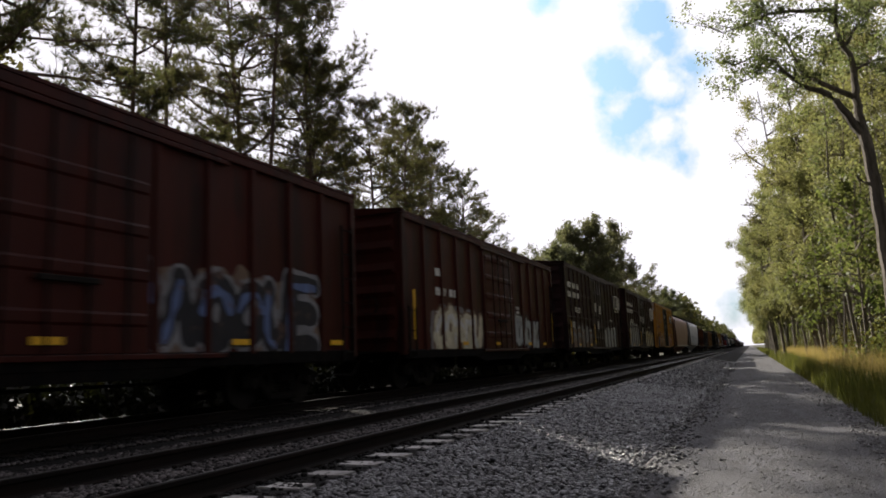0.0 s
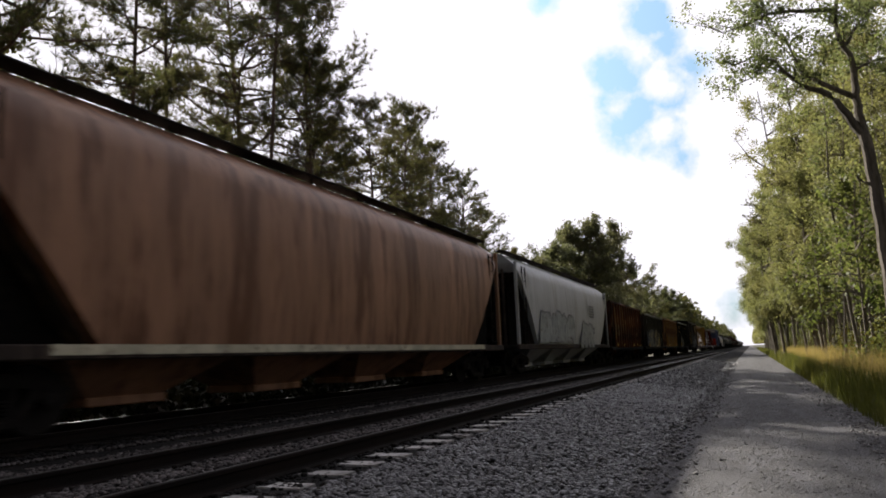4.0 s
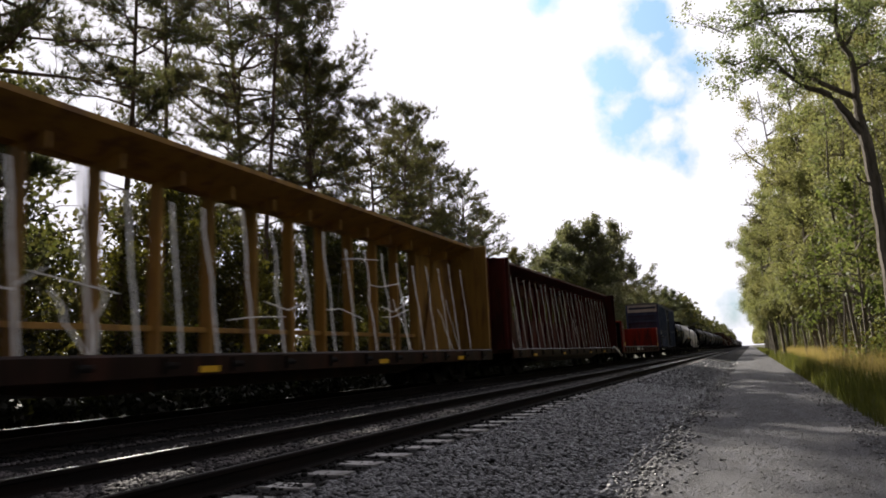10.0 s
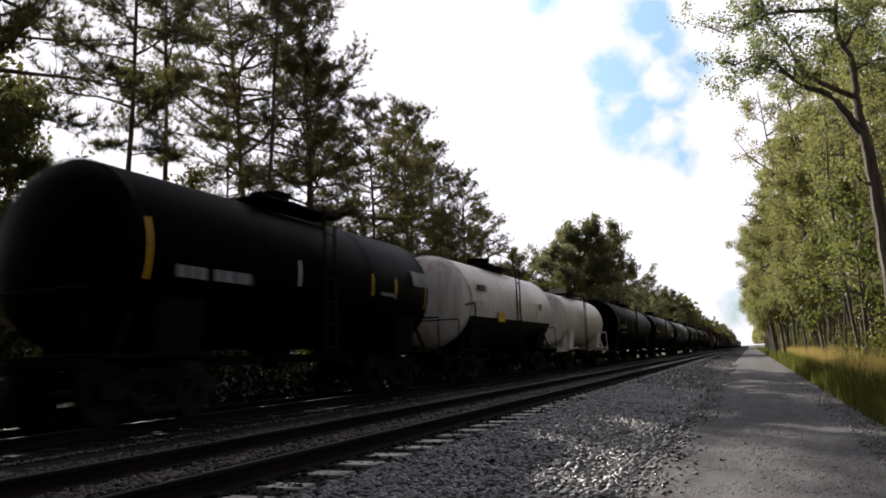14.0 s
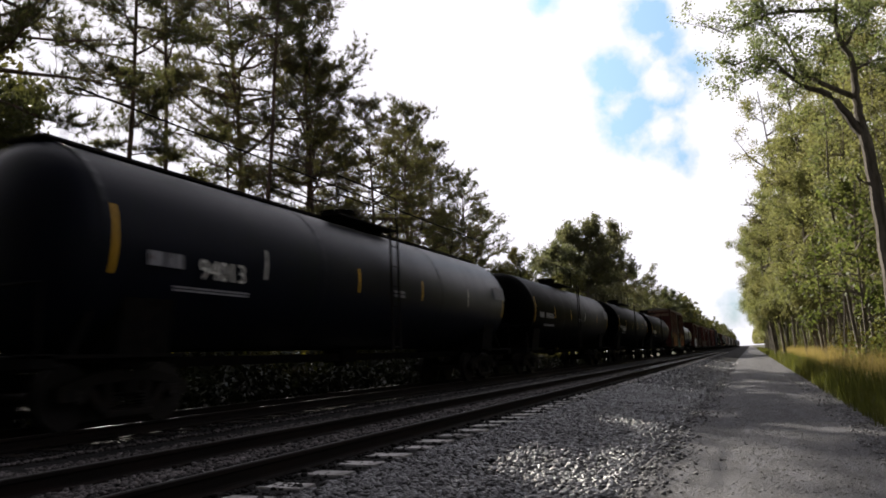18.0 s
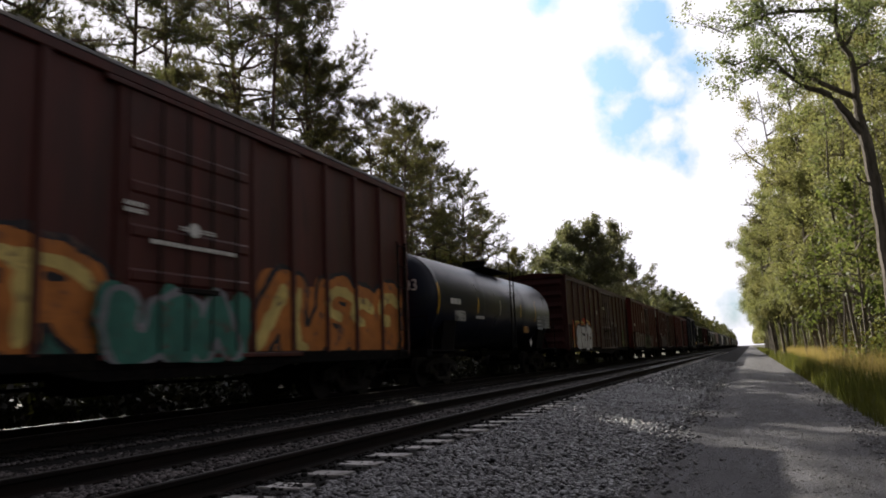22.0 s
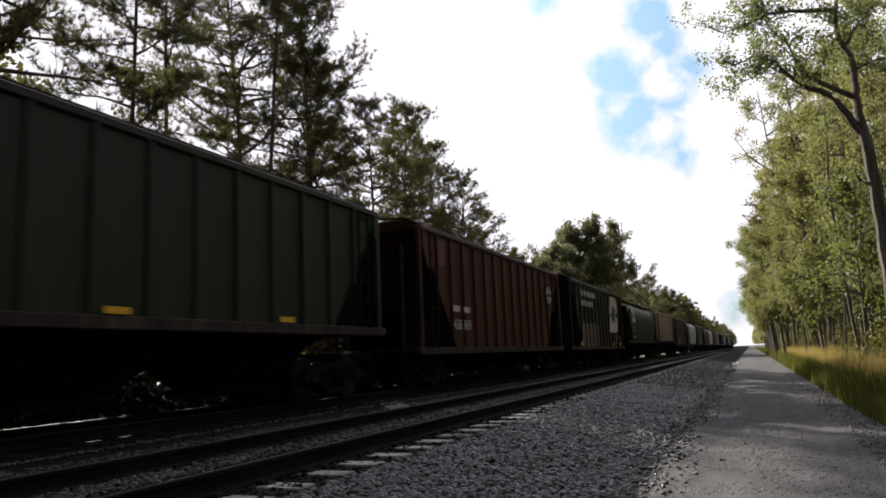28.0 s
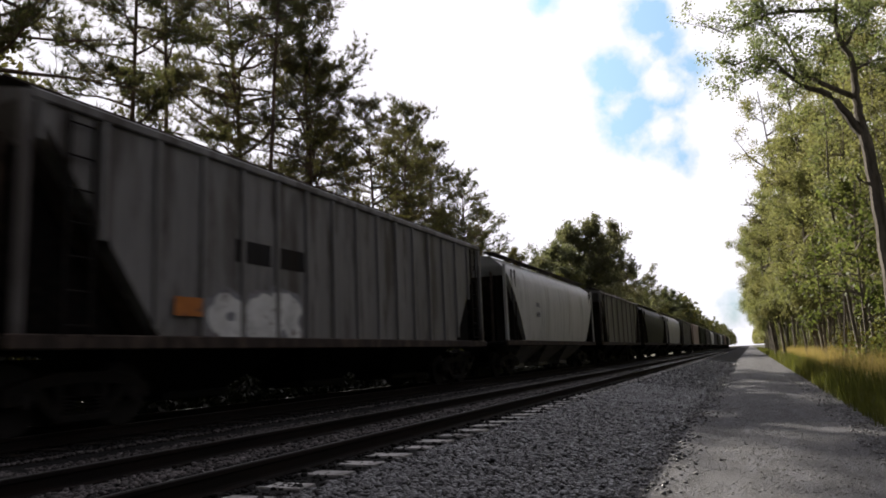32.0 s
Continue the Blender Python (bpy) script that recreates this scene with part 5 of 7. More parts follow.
plant(mid_pine, [(-21.0, 38.6, 1.0, 4.4), (-20.5, 43.6, 1.06, .5), (-20.5, 48.0, .97, 5.9), (-20.5, 52.5, .90, 3.0), (-20.5, 57.5, .78, 1.4), (-24.5, 51, 1.12, 3.7), (-27, 57, 1.05, 5.2), (-21, 128, .9, 1.0), (-21, 138, 1.0, 2.0), (-20, 170, 1.0, 3.0), (4.4, 58, .93, .8)])
young_pine = pine_tree("young pine with a pointed crown down to the undergrowth", 44, 15, 2.5, 3.1, .13, 50, 5, top_heavy=.2)
plant(young_pine, [(-20.0, 62.5, .72, 2.9), (-24, 64, .85, 1.3), (-25, 60, .95, .6), (-28, 66, .9, 4.2)])

OAK_LABEL = "broad leafy hardwood tree with a rounded crown"
oaks = [tree_thing("oak_tree", broadleaf(51, 21, 3, 8.6, 26000, .19, .38, muted_oak_mat), OAK_LABEL, group="hardwoods along the line"),
        tree_thing("oak_tree", broadleaf(52, 13, 2.0, 3.6, 9000, .11, .2), OAK_LABEL, group="hardwoods along the line"),
        tree_thing("oak_tree", broadleaf(53, 9, 1.2, 2.8, 7000, .10, .13, bush_mat), "young leafy tree with yellow-green backlit leaves", group="hardwoods along the line")]
plant(oaks[0], [(-22, 108, 1.06, .3), (-21, 119, 1.0, 1.9), (-23, 98, .82, 2.5), (-25, 113, 1.05, 4.8), (-24, 150, .95, 4.1), (-23, 185, .85, 2.8), (-22, 210, .9, .6), (-24, 240, .9, 5.1), (-22, 275, .9, 3.3)])
plant(oaks[1], [(-19.5, 63, .95, .4), (-20.5, 69.5, .9, 2.2), (-21, 77, .95, 4.4), (-22, 86, 1.0, 1.1), (-21, 94, 1.1, 3.1), (-21.0, 22.3, .86, .9), (-20.5, 14.9, 1.0, 3.3), (-21, 134, 1.2, 2.4), (-20, 155, 1.2, .2), (-21, 200, 1.2, 1.5), (-20, 230, 1.2, 3.8), (-18.6, 11.5, 1.0, 2.0)])
plant(oaks[2], [(-18.5, 30, .9, 0), (-18.8, 36, 1.0, 1.5), (-18, 43, .9, 2.6), (-19, 48.5, 1.0, 3.7), (-18, 23, .8, 4.8), (-18.5, 18, .9, .6), (-18, 55, 1.0, 1.9), (-24, 38, 1.1, 2.9), (-25, 45, 1.1, .3), (-28, 55, 1.2, 3.0), (-18.5, 62, .9, 5.4), (-19, 72, 1.0, 4.1), (-23, 31, 1.0, 1.1), (-22, 25, 1.0, 2.1), (-20.5, 12, .7, 1.0), (-21, 15.5, .72, 2.0), (-20.6, 19.5, .66, 3.0), (-22.5, 22, .75, 4.0), (-20.4, 24.5, .68, 5.0), (-21.5, 28, .74, .3), (-20.8, 33, .7, 1.3), (-22, 36.5, .78, 2.3), (-21, 40, .72, 3.3), (-24, 27, .8, 4.3), (-25, 33, .85, 5.3), (-23, 17.5, .75, .8)])

# slender sunlit hardwoods along the right of the road
SUNNY_LABEL = "slender hardwood tree with pale trunk and thinning yellow-green leaves"
sunny = [tree_thing("hardwood_tree", broadleaf(61, 17, 6.2, 3.2, 17000, .065, .14, leaf_mat, slender=True, bark=bark_pale), SUNNY_LABEL, group="trees along the road"),
         tree_thing("hardwood_tree", broadleaf(62, 19, 7.0, 3.0, 17000, .065, .16, leaf_mat, 2, slender=True, bark=bark_pale), SUNNY_LABEL, group="trees along the road"),
         tree_thing("hardwood_tree", broadleaf(63, 14, 3.5, 4.4, 24000, .065, .13, leaf_mat, lean=(-.12, 0), slender=True, bark=bark_pale), SUNNY_LABEL, group="trees along the road")]
def bare_stem(seed, h):
    w = Wood(seed)
    path = w.limb((0, 0, -.3), (w.r.uniform(-.10, .10), w.r.uniform(-.06, .06), 1), h, .075, .02, .05, 10, 7)
    tips = []
    for q in range(4, 11):
        for _ in range(2):
            tips += w.limb(path[q], (w.r.uniform(-1, 1), w.r.uniform(-1, 1), w.r.uniform(.3, 1.2)), w.r.uniform(.5, 1.5), .018, .005, .2, 4, 4)[2:]
    rs_ = np.random.RandomState(seed)
    c_ = np.array([tuple(p) for p in tips])
    c_ = c_[rs_.randint(0, len(c_), 2200)] + rs_.normal(scale=.16, size=(2200, 3))
    v, f = leaf_quads(c_, .06, seed)
    return w.s.mesh("trunk", True), array_mesh("crown", v, f, leaf_mat), bark_pale


stem_trees = [tree_thing("young_tree", bare_stem(sd, h), "thin young tree with a bare pale stem", group="trees along the road") for sd, h in ((64, 12), (65, 10.5))]
st_r = random.Random(78)
for k, root in enumerate(stem_trees):
    plant(root, [(4.1 + st_r.uniform(-.5, 1.6) + .02 * y, y, st_r.uniform(.8, 1.15), st_r.uniform(0, 6.2)) for y in range(28 + 2 * k, 84, 4)] + [(3.75 + .3 * k, 30.5 + k, 1.0, 2.0), (4.25 - .5 * k, 34 + 2 * k, 1.1, .9)])
broad_sapling = tree_thing("sapling_tree", broadleaf(66, 8.6, 2.8, 1.7, 1200, .095, .055, lush_mat, slender=True, bark=bark_pale), "thin sapling with large glossy sunlit leaves", group="trees along the road")
plant(broad_sapling, [(3.75, 29.2, 1.0, 0.0), (4.5, 33.0, 1.05, 2.0), (3.3, 39.0, .9, 4.0)])
rt = random.Random(77)
rows = [[], [], []]
y = 30.0
while y < 330:
    for x0 in (5.2, 8.6):
        if x0 > 6 or y > 34:
            rows[rt.randrange(3)].append((x0 + rt.uniform(-.7, .9), y + rt.uniform(-1.5, 1.5), rt.uniform(.85, 1.15), rt.uniform(-.5, .5)))
    y += 4.2 if y < 110 else 8
rows[2] += [(2.4, 60, .95, .1), (2.0, 67, .95, -.2), (2.1, 75, 1.05, .2), (2.4, 84, 1.1, .2), (3.4, 52, .9, .3), (3.9, 46, .95, -.1), (3.0, 94, 1.2, .0), (2.8, 108, 1.2, -.1), (3.0, 126, 1.2, .2), (3.2, 150, 1.2, .1)]
rows[1] += [(4.8, 50, 1.12, .4), (6.2, 45, .92, 1.9), (5.0, 58, 1.3, 4.0)]
rows[0] += [(4.6, 56, 1.12, .5), (4.0, 78, 1.25, 2.0), (4.2, 99, 1.3, 1.0)]
for root, spots in zip(sunny, rows):
    plant(root, spots)


# far woods on both sides, closing the view
def far_woods(name, label, x0, x1, y0, y1, n, h0, h1, mat, seed, leaf=.5):
    rs = np.random.RandomState(seed)
    pts = []
    for i in range(n):
        x, y = rs.uniform(x0, x1), y0 + (y1 - y0) * rs.uniform(0, 1) ** 1.6
        h, r = rs.uniform(h0, h1), rs.uniform(2.2, 3.8)
        k = 170
        d = rs.normal(size=(k, 3))
        d /= np.linalg.norm(d, axis=1)[:, None]
        rad = rs.uniform(.55, 1.05, (k, 1))
        pts.append(np.array([x, y, h * .58]) + d * rad * np.array([r, r, h * .42]))
    v, f = leaf_quads(np.concatenate(pts), leaf, seed, .7)
    return tagged(new(name, array_mesh(name, v, f, mat)), label, "woods", kind="stuff")


far_woods("far_woods", "distant dark green woods beyond the tracks", -34, -18, 240, 1100, 230, 15, 20, oak_mat, 5, .7)
far_woods("deep_woods", "low leafy woods behind the pines", -60, -34, 0, 260, 150, 4.5, 8, bush_mat, 6, .30)
far_woods("roadside_woods", "dense leafy woods behind the roadside trees", 13, 34, 25, 330, 130, 7, 12, oak_mat, 7, .32)
far_woods("end_woods", "distant woods along the road", 4.5, 16, 300, 1100, 130, 14, 19, leaf_mat, 8, .7)
far_woods("rear_woods", "woods behind the viewpoint", 16, 44, -120, 24, 150, 10, 15, leaf_mat, 9, .5)
far_woods("rear_woods", "woods beyond the tracks behind the viewpoint", -48, -20, -120, 4, 110, 11, 18, oak_mat, 10, .5)


def shrubs(name, label, x0, x1, y0, y1, n, h0, h1, mat, seed, leaf, per=120):
    rs = np.random.RandomState(seed)
    pts = []
    for i in range(n):
        x, y = rs.uniform(x0, x1), y0 + (y1 - y0) * rs.uniform(0, 1) ** 1.3
        h = rs.uniform(h0, h1)
        d = rs.normal(size=(per, 3))
        d /= np.linalg.norm(d, axis=1)[:, None]
        pts.append(np.array([x, y, ground_height(x, y) + h * .5]) + d * rs.uniform(.3, 1.05, (per, 1)) * np.array([h * .55, h * .55, h * .5]))
    v, f = leaf_quads(np.concatenate(pts), leaf, seed, .6)
    return tagged(new(name, array_mesh(name, v, f, mat)), label, "undergrowth", kind="stuff")


shrubs("undergrowth", "leafy yellow-green undergrowth at the forest edge", -26, -17.0, 6, 100, 260, 1.2, 4.2, bush_mat, 31, .10, 240)
# thicket and weeds behind the train carry their shade in the leaf colour
shrubs("thicket", "dense leafy thicket in front of the pines", -19.2, -16.8, -10, 60, 330, 1.6, 3.0, shaded_weed_mat, 34, .10, 200)
shrubs("trackside_weeds", "leafy weeds on the far side of the tracks, colour darkened for shade", -16.4, -13.8, -8, 95, 620, .9, 1.6, shaded_weed_mat, 33, .10, 230)
shrubs("trackside_weeds", "leafy weeds on the far side of the tracks, colour darkened for shade", -15.6, -14.0, -8, 34, 260, 1.2, 1.8, shaded_weed_mat, 36, .11, 260)
shrubs("roadside_bushes", "green bushes between the grass and the trees", 4.6, 8, 22, 130, 170, .9, 2.6, bush_mat, 32, .08, 260)
shrubs("lush_bushes", "lush bright green bushes at the back of the grass", 3.6, 4.9, 28, 33, 9, 1.2, 2.1, lush_mat, 37, .08, 300)
shrubs("saplings", "leafy saplings under the roadside trees", 5.4, 9.5, 24, 150, 75, 2.0, 4.6, leaf_mat, 35, .05, 800)


def grass(name, label, n, x0, x1, y0, y1, h0, h1, width, mat, seed, power=1.6):
    rs = np.random.RandomState(seed)
    x = rs.uniform(x0, x1, n)
    y = y0 + (y1 - y0) * rs.uniform(0, 1, n) ** power
    # blades stand in tufts
    x += .12 * np.sin(x * 23 + y * 7)
    z = np.array([ground_height(a, b) for a, b in zip(x, y)])
    h = rs.uniform(h0, h1, n) * (.75 + .35 * np.sin(x * 1.3 + y * .6))
    a = rs.uniform(0, 6.28, n)
    lean = rs.uniform(.05, .38, n) * h
    u = np.stack([np.cos(a), np.sin(a), 0 * a], 1)
    w = np.stack([-np.sin(a), np.cos(a), 0 * a], 1) * width
    b = np.stack([x, y, z], 1)
    mid = b + u * (lean * .3)[:, None] + np.array([0, 0, 1.]) * (h * .6)[:, None]
    tip = b + u * lean[:, None] + np.array([0, 0, 1.]) * h[:, None]
    v = np.stack([b - w, b + w, mid + w * .8, mid - w * .8, tip], 1).reshape(-1, 3)
    i = np.arange(n)[:, None] * 5
    f = np.concatenate([i + np.array([[0, 1, 2]]), i + np.array([[0, 2, 3]]), i + np.array([[3, 2, 4]])])
    return tagged(new(name, array_mesh(name, v, f, mat)), label, "grass", kind="stuff")


grass("tall_dry_grass", "tall golden dry grass beside the road", 50000, 2.7, 6.4, 10, 80, .8, 1.4, .007, dry_grass_mat, 61, 1.4)
grass("green_grass", "lush green grass along the road verge", 46000, 1.75, 3.4, 8, 90, .3, .95, .007, green_grass_mat, 62, 1.5)
grass("near_grass", "ragged grass beside the viewpoint", 9000, 1.95, 6.5, -9, 8, .3, .9, .007, green_grass_mat, 64, 1.0)
grass("far_grass", "low grass along the distant road edge", 14000, 1.75, 5.5, 60, 260, .3, .8, .03, green_grass_mat, 63, 1.3)


# the tree that leans over the road: a forked grey trunk with long limbs
def leaning_tree():
    w = Wood(93)
    ends = []

    def stem(pts, r0, r1, n=9):
        path = [Vector((x, 25 + dy, z)) for x, dy, z in pts]
        fine = [path[0]]
        for a, b in zip(path, path[1:]):
            fine += [a.lerp(b, .5) + Vector((w.r.uniform(-.05, .05), w.r.uniform(-.05, .05), 0)), b]
        vs, fs = tube(fine, [r0 + (r1 - r0) * k / (len(fine) - 1) for k in range(len(fine))], n)
        w.s.add(vs, fs, False)
        return fine

    def spread(path, ln, n, up=.25, start=2):
        for q in range(start, len(path)):
            for _ in range(n):
                d = Vector((w.r.uniform(-1, .5), w.r.uniform(-1, 1), w.r.uniform(-.4, .8) + up)).normalized()
                t = w.limb(path[q], d, ln * w.r.uniform(.5, 1.2), .02, .006, .2, 4, 5)
                ends.extend(t[2:])
                for e in (t[2], t[4]):
                    d2 = (d + Vector((w.r.uniform(-1, 1), w.r.uniform(-1, 1), w.r.uniform(-.5, .6)))).normalized()
                    ends.extend(w.limb(e, d2, ln * .5 * w.r.uniform(.5, 1.1), .01, .004, .25, 3, 4)[1:])
    stem([(4.0, 0, -.4), (4.0, 0, .7), (4.06, 0, 3.3), (4.03, 0, 4.7), (3.99, 0, 5.95), (3.93, 0, 7.0), (3.86, 0, 7.64)], .24, .17, 10)
    up = stem([(3.88, 0, 7.6), (3.80, .1, 8.35), (3.78, .1, 8.9), (3.83, .2, 9.45), (3.83, .2, 10.05), (3.66, .2, 10.6), (3.54, .2, 11.1), (3.55, .3, 11.8), (3.7, .4, 13.2)], .14, .05)
    low = stem([(3.85, 0, 7.6), (3.48, -.1, 8.3), (3.19, -.2, 8.78), (2.78, -.3, 9.16), (2.32, -.4, 9.36), (1.94, -.4, 9.8), (1.58, -.5, 10.3), (1.0, -.5, 10.6), (.3, -.5, 10.4)], .14, .018, 8)
    mid = stem([(3.78, .1, 8.87), (3.41, 0, 9.1), (2.9, 0, 9.48), (2.4, .1, 9.86), (2.24, .2, 10.5), (2.07, .2, 11.05), (1.7, .3, 11.65), (1.05, .4, 12.2)], .10, .018, 7)
    vee = stem([(3.66, .2, 10.65), (3.95, .3, 11.1), (4.32, .5, 11.6), (4.85, .6, 12.1)], .07, .025, 6)
    top = stem([(3.56, .3, 11.95), (2.93, .2, 12.05), (2.27, .1, 12.15), (1.6, 0, 12.15), (.87, 0, 11.9), (.15, 0, 11.8)], .09, .015, 7)
    right = stem([(3.84, .2, 9.8), (4.13, .3, 9.95), (4.62, .5, 10.15), (5.25, .7, 10.2), (6.2, .9, 10.6)], .06, .02, 7)
    twig = stem([(1.58, -.5, 10.3), (1.2, -.5, 10.0), (.67, -.5, 9.83), (.15, -.5, 9.6)], .03, .01, 5)
    stem([(3.99, 0, 5.95), (3.70, -.1, 6.1), (3.5, -.2, 6.3)], .06, .03, 6)
    for path, ln, n, start in ((low, .9, 2, 7), (mid, .9, 2, 5), (top, 1.1, 3, 3), (up, .9, 2, 10), (right, .9, 2, 2), (vee, .8, 2, 2), (twig, .7, 2, 2)):
        spread(path, ln, n, start=start)
    cts = np.array([tuple(p) for p in ends])
    rs = np.random.RandomState(91)
    n = 11500
    cts = cts[rs.permutation(len(cts))[:int(len(cts) * .6)]]
    cts = cts[rs.randint(0, len(cts), n)] + rs.normal(scale=.13, size=(n, 3))
    v, f = leaf_quads(cts, .055, 91)
    return w.s.mesh("trunk", True), array_mesh("crown", v, f, pale_oak_mat), bark_grey


leaning = tree_thing("leaning_tree", leaning_tree(), "grey-barked tree leaning over the road with open leafy limbs", group="")



# ---------- the freight train: every car by the place of its front end when the clip starts ----------
TRAIN = []


def couple(front, car):
    TRAIN.append((front, car))
    car.location = (FAR_X, front, RAIL)
    return car


rng = random.Random(9)
ox_red = paint("oxide_red_paint", (0.048, 0.0085, 0.006), (0.020, 0.0065, 0.006), .38, spec=.12)
dark_brown = paint("brown_paint", (0.034, 0.0155, 0.0165), (0.018, 0.009, 0.010), .40, spec=.12)
box_yellow = paint("boxcar_yellow_paint", (0.44, 0.22, 0.035), (0.20, 0.10, 0.04), .30)
tan_paint = paint("tan_paint", (0.317, 0.169, 0.105), (0.15, 0.070, 0.040), .40)
pale_grey = paint("pale_grey_paint", (0.50, 0.51, 0.53), (0.36, 0.34, 0.33), .25, .08)
rusty_yellow = surface("rusted_yellow_paint", (0.105, 0.034, 0.014), .8, 0, .5, 1.3, (1, 1, .35), (0.022, 0.009, 0.007), .55, .08, 40, .3, spec=.1)
ochre = paint("ochre_paint", (0.34, 0.175, 0.040), (0.060, 0.022, 0.015), .54, .34, .7)
number_yellow = paint("number_patch_paint", (0.31, 0.20, 0.06), (0.12, .06, .03), .38, .2)
rust_red = paint("rust_red_lettering", (0.13, 0.035, 0.02))
dark_hop = paint("sooty_paint", (0.0105, 0.0085, 0.008), (0.021, 0.012, 0.010), .3)
coal_black = paint("coal_black_paint", (0.005, 0.005, 0.005), (0.010, 0.008, 0.007), .3, spec=.04, runs=0.0)
charcoal = paint("charcoal_paint", (0.019, 0.0175, 0.0195), (0.016, 0.011, 0.010), .38, spec=.06)
beam_yellow = paint("centerbeam_yellow_paint", (0.30, 0.165, 0.038), (0.16, 0.08, 0.035), .35)
beam_red = paint("centerbeam_red_paint", (0.075, 0.013, 0.011), (0.030, 0.010, 0.009), .35, spec=.12)
flat_red = paint("bright_red_paint", (0.25, 0.017, 0.008), (0.075, 0.014, 0.010), .36, spec=.15)
dirty_red = paint("dirt_caked_red_paint", (0.050, 0.010, 0.008), (0.018, 0.012, 0.011), .48, spec=.08)
dirty_deck = paint("dirt_caked_deck_paint", (0.022, 0.012, 0.009), (0.045, 0.018, 0.012), .36, spec=.08)
slate_blue = paint("slate_blue_paint", (0.038, 0.056, 0.125), (0.048, 0.054, 0.088), .33)
tank_black = paint("tank_black_paint", (0.0016, 0.0016, 0.0020), (0.003, 0.0026, 0.0024), .30, .25, .42, spec=.008, runs=0.0)
tank_sheen = paint("tank_sheen_paint", (0.006, 0.008, 0.018), (0.004, 0.005, 0.009), .25, .2, .3, spec=.2, runs=0.0)
tank_blue = paint("tank_blue_paint", (0.0055, 0.0068, 0.013), (0.005, 0.008, 0.010), .30, .2, .38, spec=.09, runs=0.0)
tank_brown = paint("tank_brown_paint", (0.0022, 0.0020, 0.0021), (0.0035, 0.003, 0.0028), .35, .25, .42, spec=.02, runs=0.0)
tank_white = paint("tank_white_paint", (0.76, 0.73, 0.70), (0.52, 0.42, 0.35), .26, .08, .4)
worn_red = paint("worn_red_paint", (0.043, 0.0085, 0.0078), (0.062, 0.026, 0.022), .27, .3)
pink_red = paint("faded_red_paint", (0.115, 0.026, 0.026), (0.070, 0.025, 0.023), .35)
navy = paint("navy_paint", (0.016, 0.019, 0.034), (0.028, 0.025, 0.029), .3)
hop_green = paint("hopper_green_paint", (0.019, 0.029, 0.015), (0.021, 0.020, 0.012), .35)
hop_red = paint("hopper_red_paint", (0.058, 0.0115, 0.0105), (0.032, 0.0125, 0.0115), .35)
hop_black = paint("hopper_black_paint", (0.0085, 0.0095, 0.0085), (0.020, 0.015, 0.0135), .3)
rust_orange = paint("orange_rust", (0.215, 0.088, 0.030), (0.30, 0.20, 0.13), .40, .4, .8, runs=.8)
olive = paint("olive_paint", (0.0115, 0.0125, 0.0085), (0.018, 0.0165, 0.0125), .35, spec=.05)
cream_grey = paint("cream_grey_paint", (0.58, 0.475, 0.43), (0.47, 0.33, 0.26), .28, .12, runs=.22)
rust_wash = paint("rust_wash", (0.47, 0.36, 0.29), (0.36, 0.24, 0.16), .42, .25, .8, runs=.5)
mid_grey = paint("mid_grey_paint", (0.175, 0.170, 0.172), (0.065, 0.056, 0.054), .40, .2)
light_grey = paint("light_grey_paint", (0.46, 0.46, 0.46), (0.30, 0.28, 0.26), .25, .1)
bare_panel = paint("pale_panel", (0.52, 0.49, 0.47), (0.34, 0.28, 0.25), .3, runs=.3)


def stencils(car, x, boxes, material, seed=1):
    """Groups of small unreadable lettering: y, z, width, height, rows."""
    r = random.Random(seed)
    for y, z, w, h, n in boxes:
        tagged(part("stencil", bars(Shape(), x, y, y + w, z, z + h, n, r), material, car), kind="stuff")


# oxide-red box cars
c = couple(-1.2, box_car("oxide-red box car with a long graffiti band", 15.2, 4.62, ox_red, (6.2, 9.2), 1.2, roof=ox_red))
graffiti(c, 1.505, 2.2, 6.6, 1.0, 2.2, (SP["black"], SP["silver"]), 1, 4, SP["brown"])
graffiti(c, 1.505, 6.9, 13.5, 1.0, 2.4, (SP["black"], SP["grey"], SP["blue"]), 2, 8, SP["brown"])
reflectors(c, (2.2, 7.5, 11.2, 14.3), 1.15, 1.58)
c = couple(16.4, box_car("oxide-red box car with graffiti and a faded number", 15.3, 4.75, ox_red, (6.3, 9.3), 1.2, roof=ox_red))
stencils(c, 1.51, [(2.2, 3.0, .55, .34, 1), (2.2, 2.45, .75, .34, 1), (3.2, 2.45, .5, .34, 1), (2.2, 1.95, .5, .16, 2), (9.8, 2.1, .4, .5, 3)], white_paint, 2)
graffiti(c, 1.505, 2.0, 5.8, 1.0, 2.2, (SP["cream"], SP["brown"], SP["white"]), 3, 5, SP["grey"])
graffiti(c, 1.505, 9.0, 12.9, 1.05, 2.2, (SP["silver"], SP["soot"]), 4, 6)
reflectors(c, (4.2, 7.3, 11.2, 13.4), 1.15, 1.58)
reflectors(c, (.6, 14.8), 1.3, 1.58, True, size=(.12, 1.3))

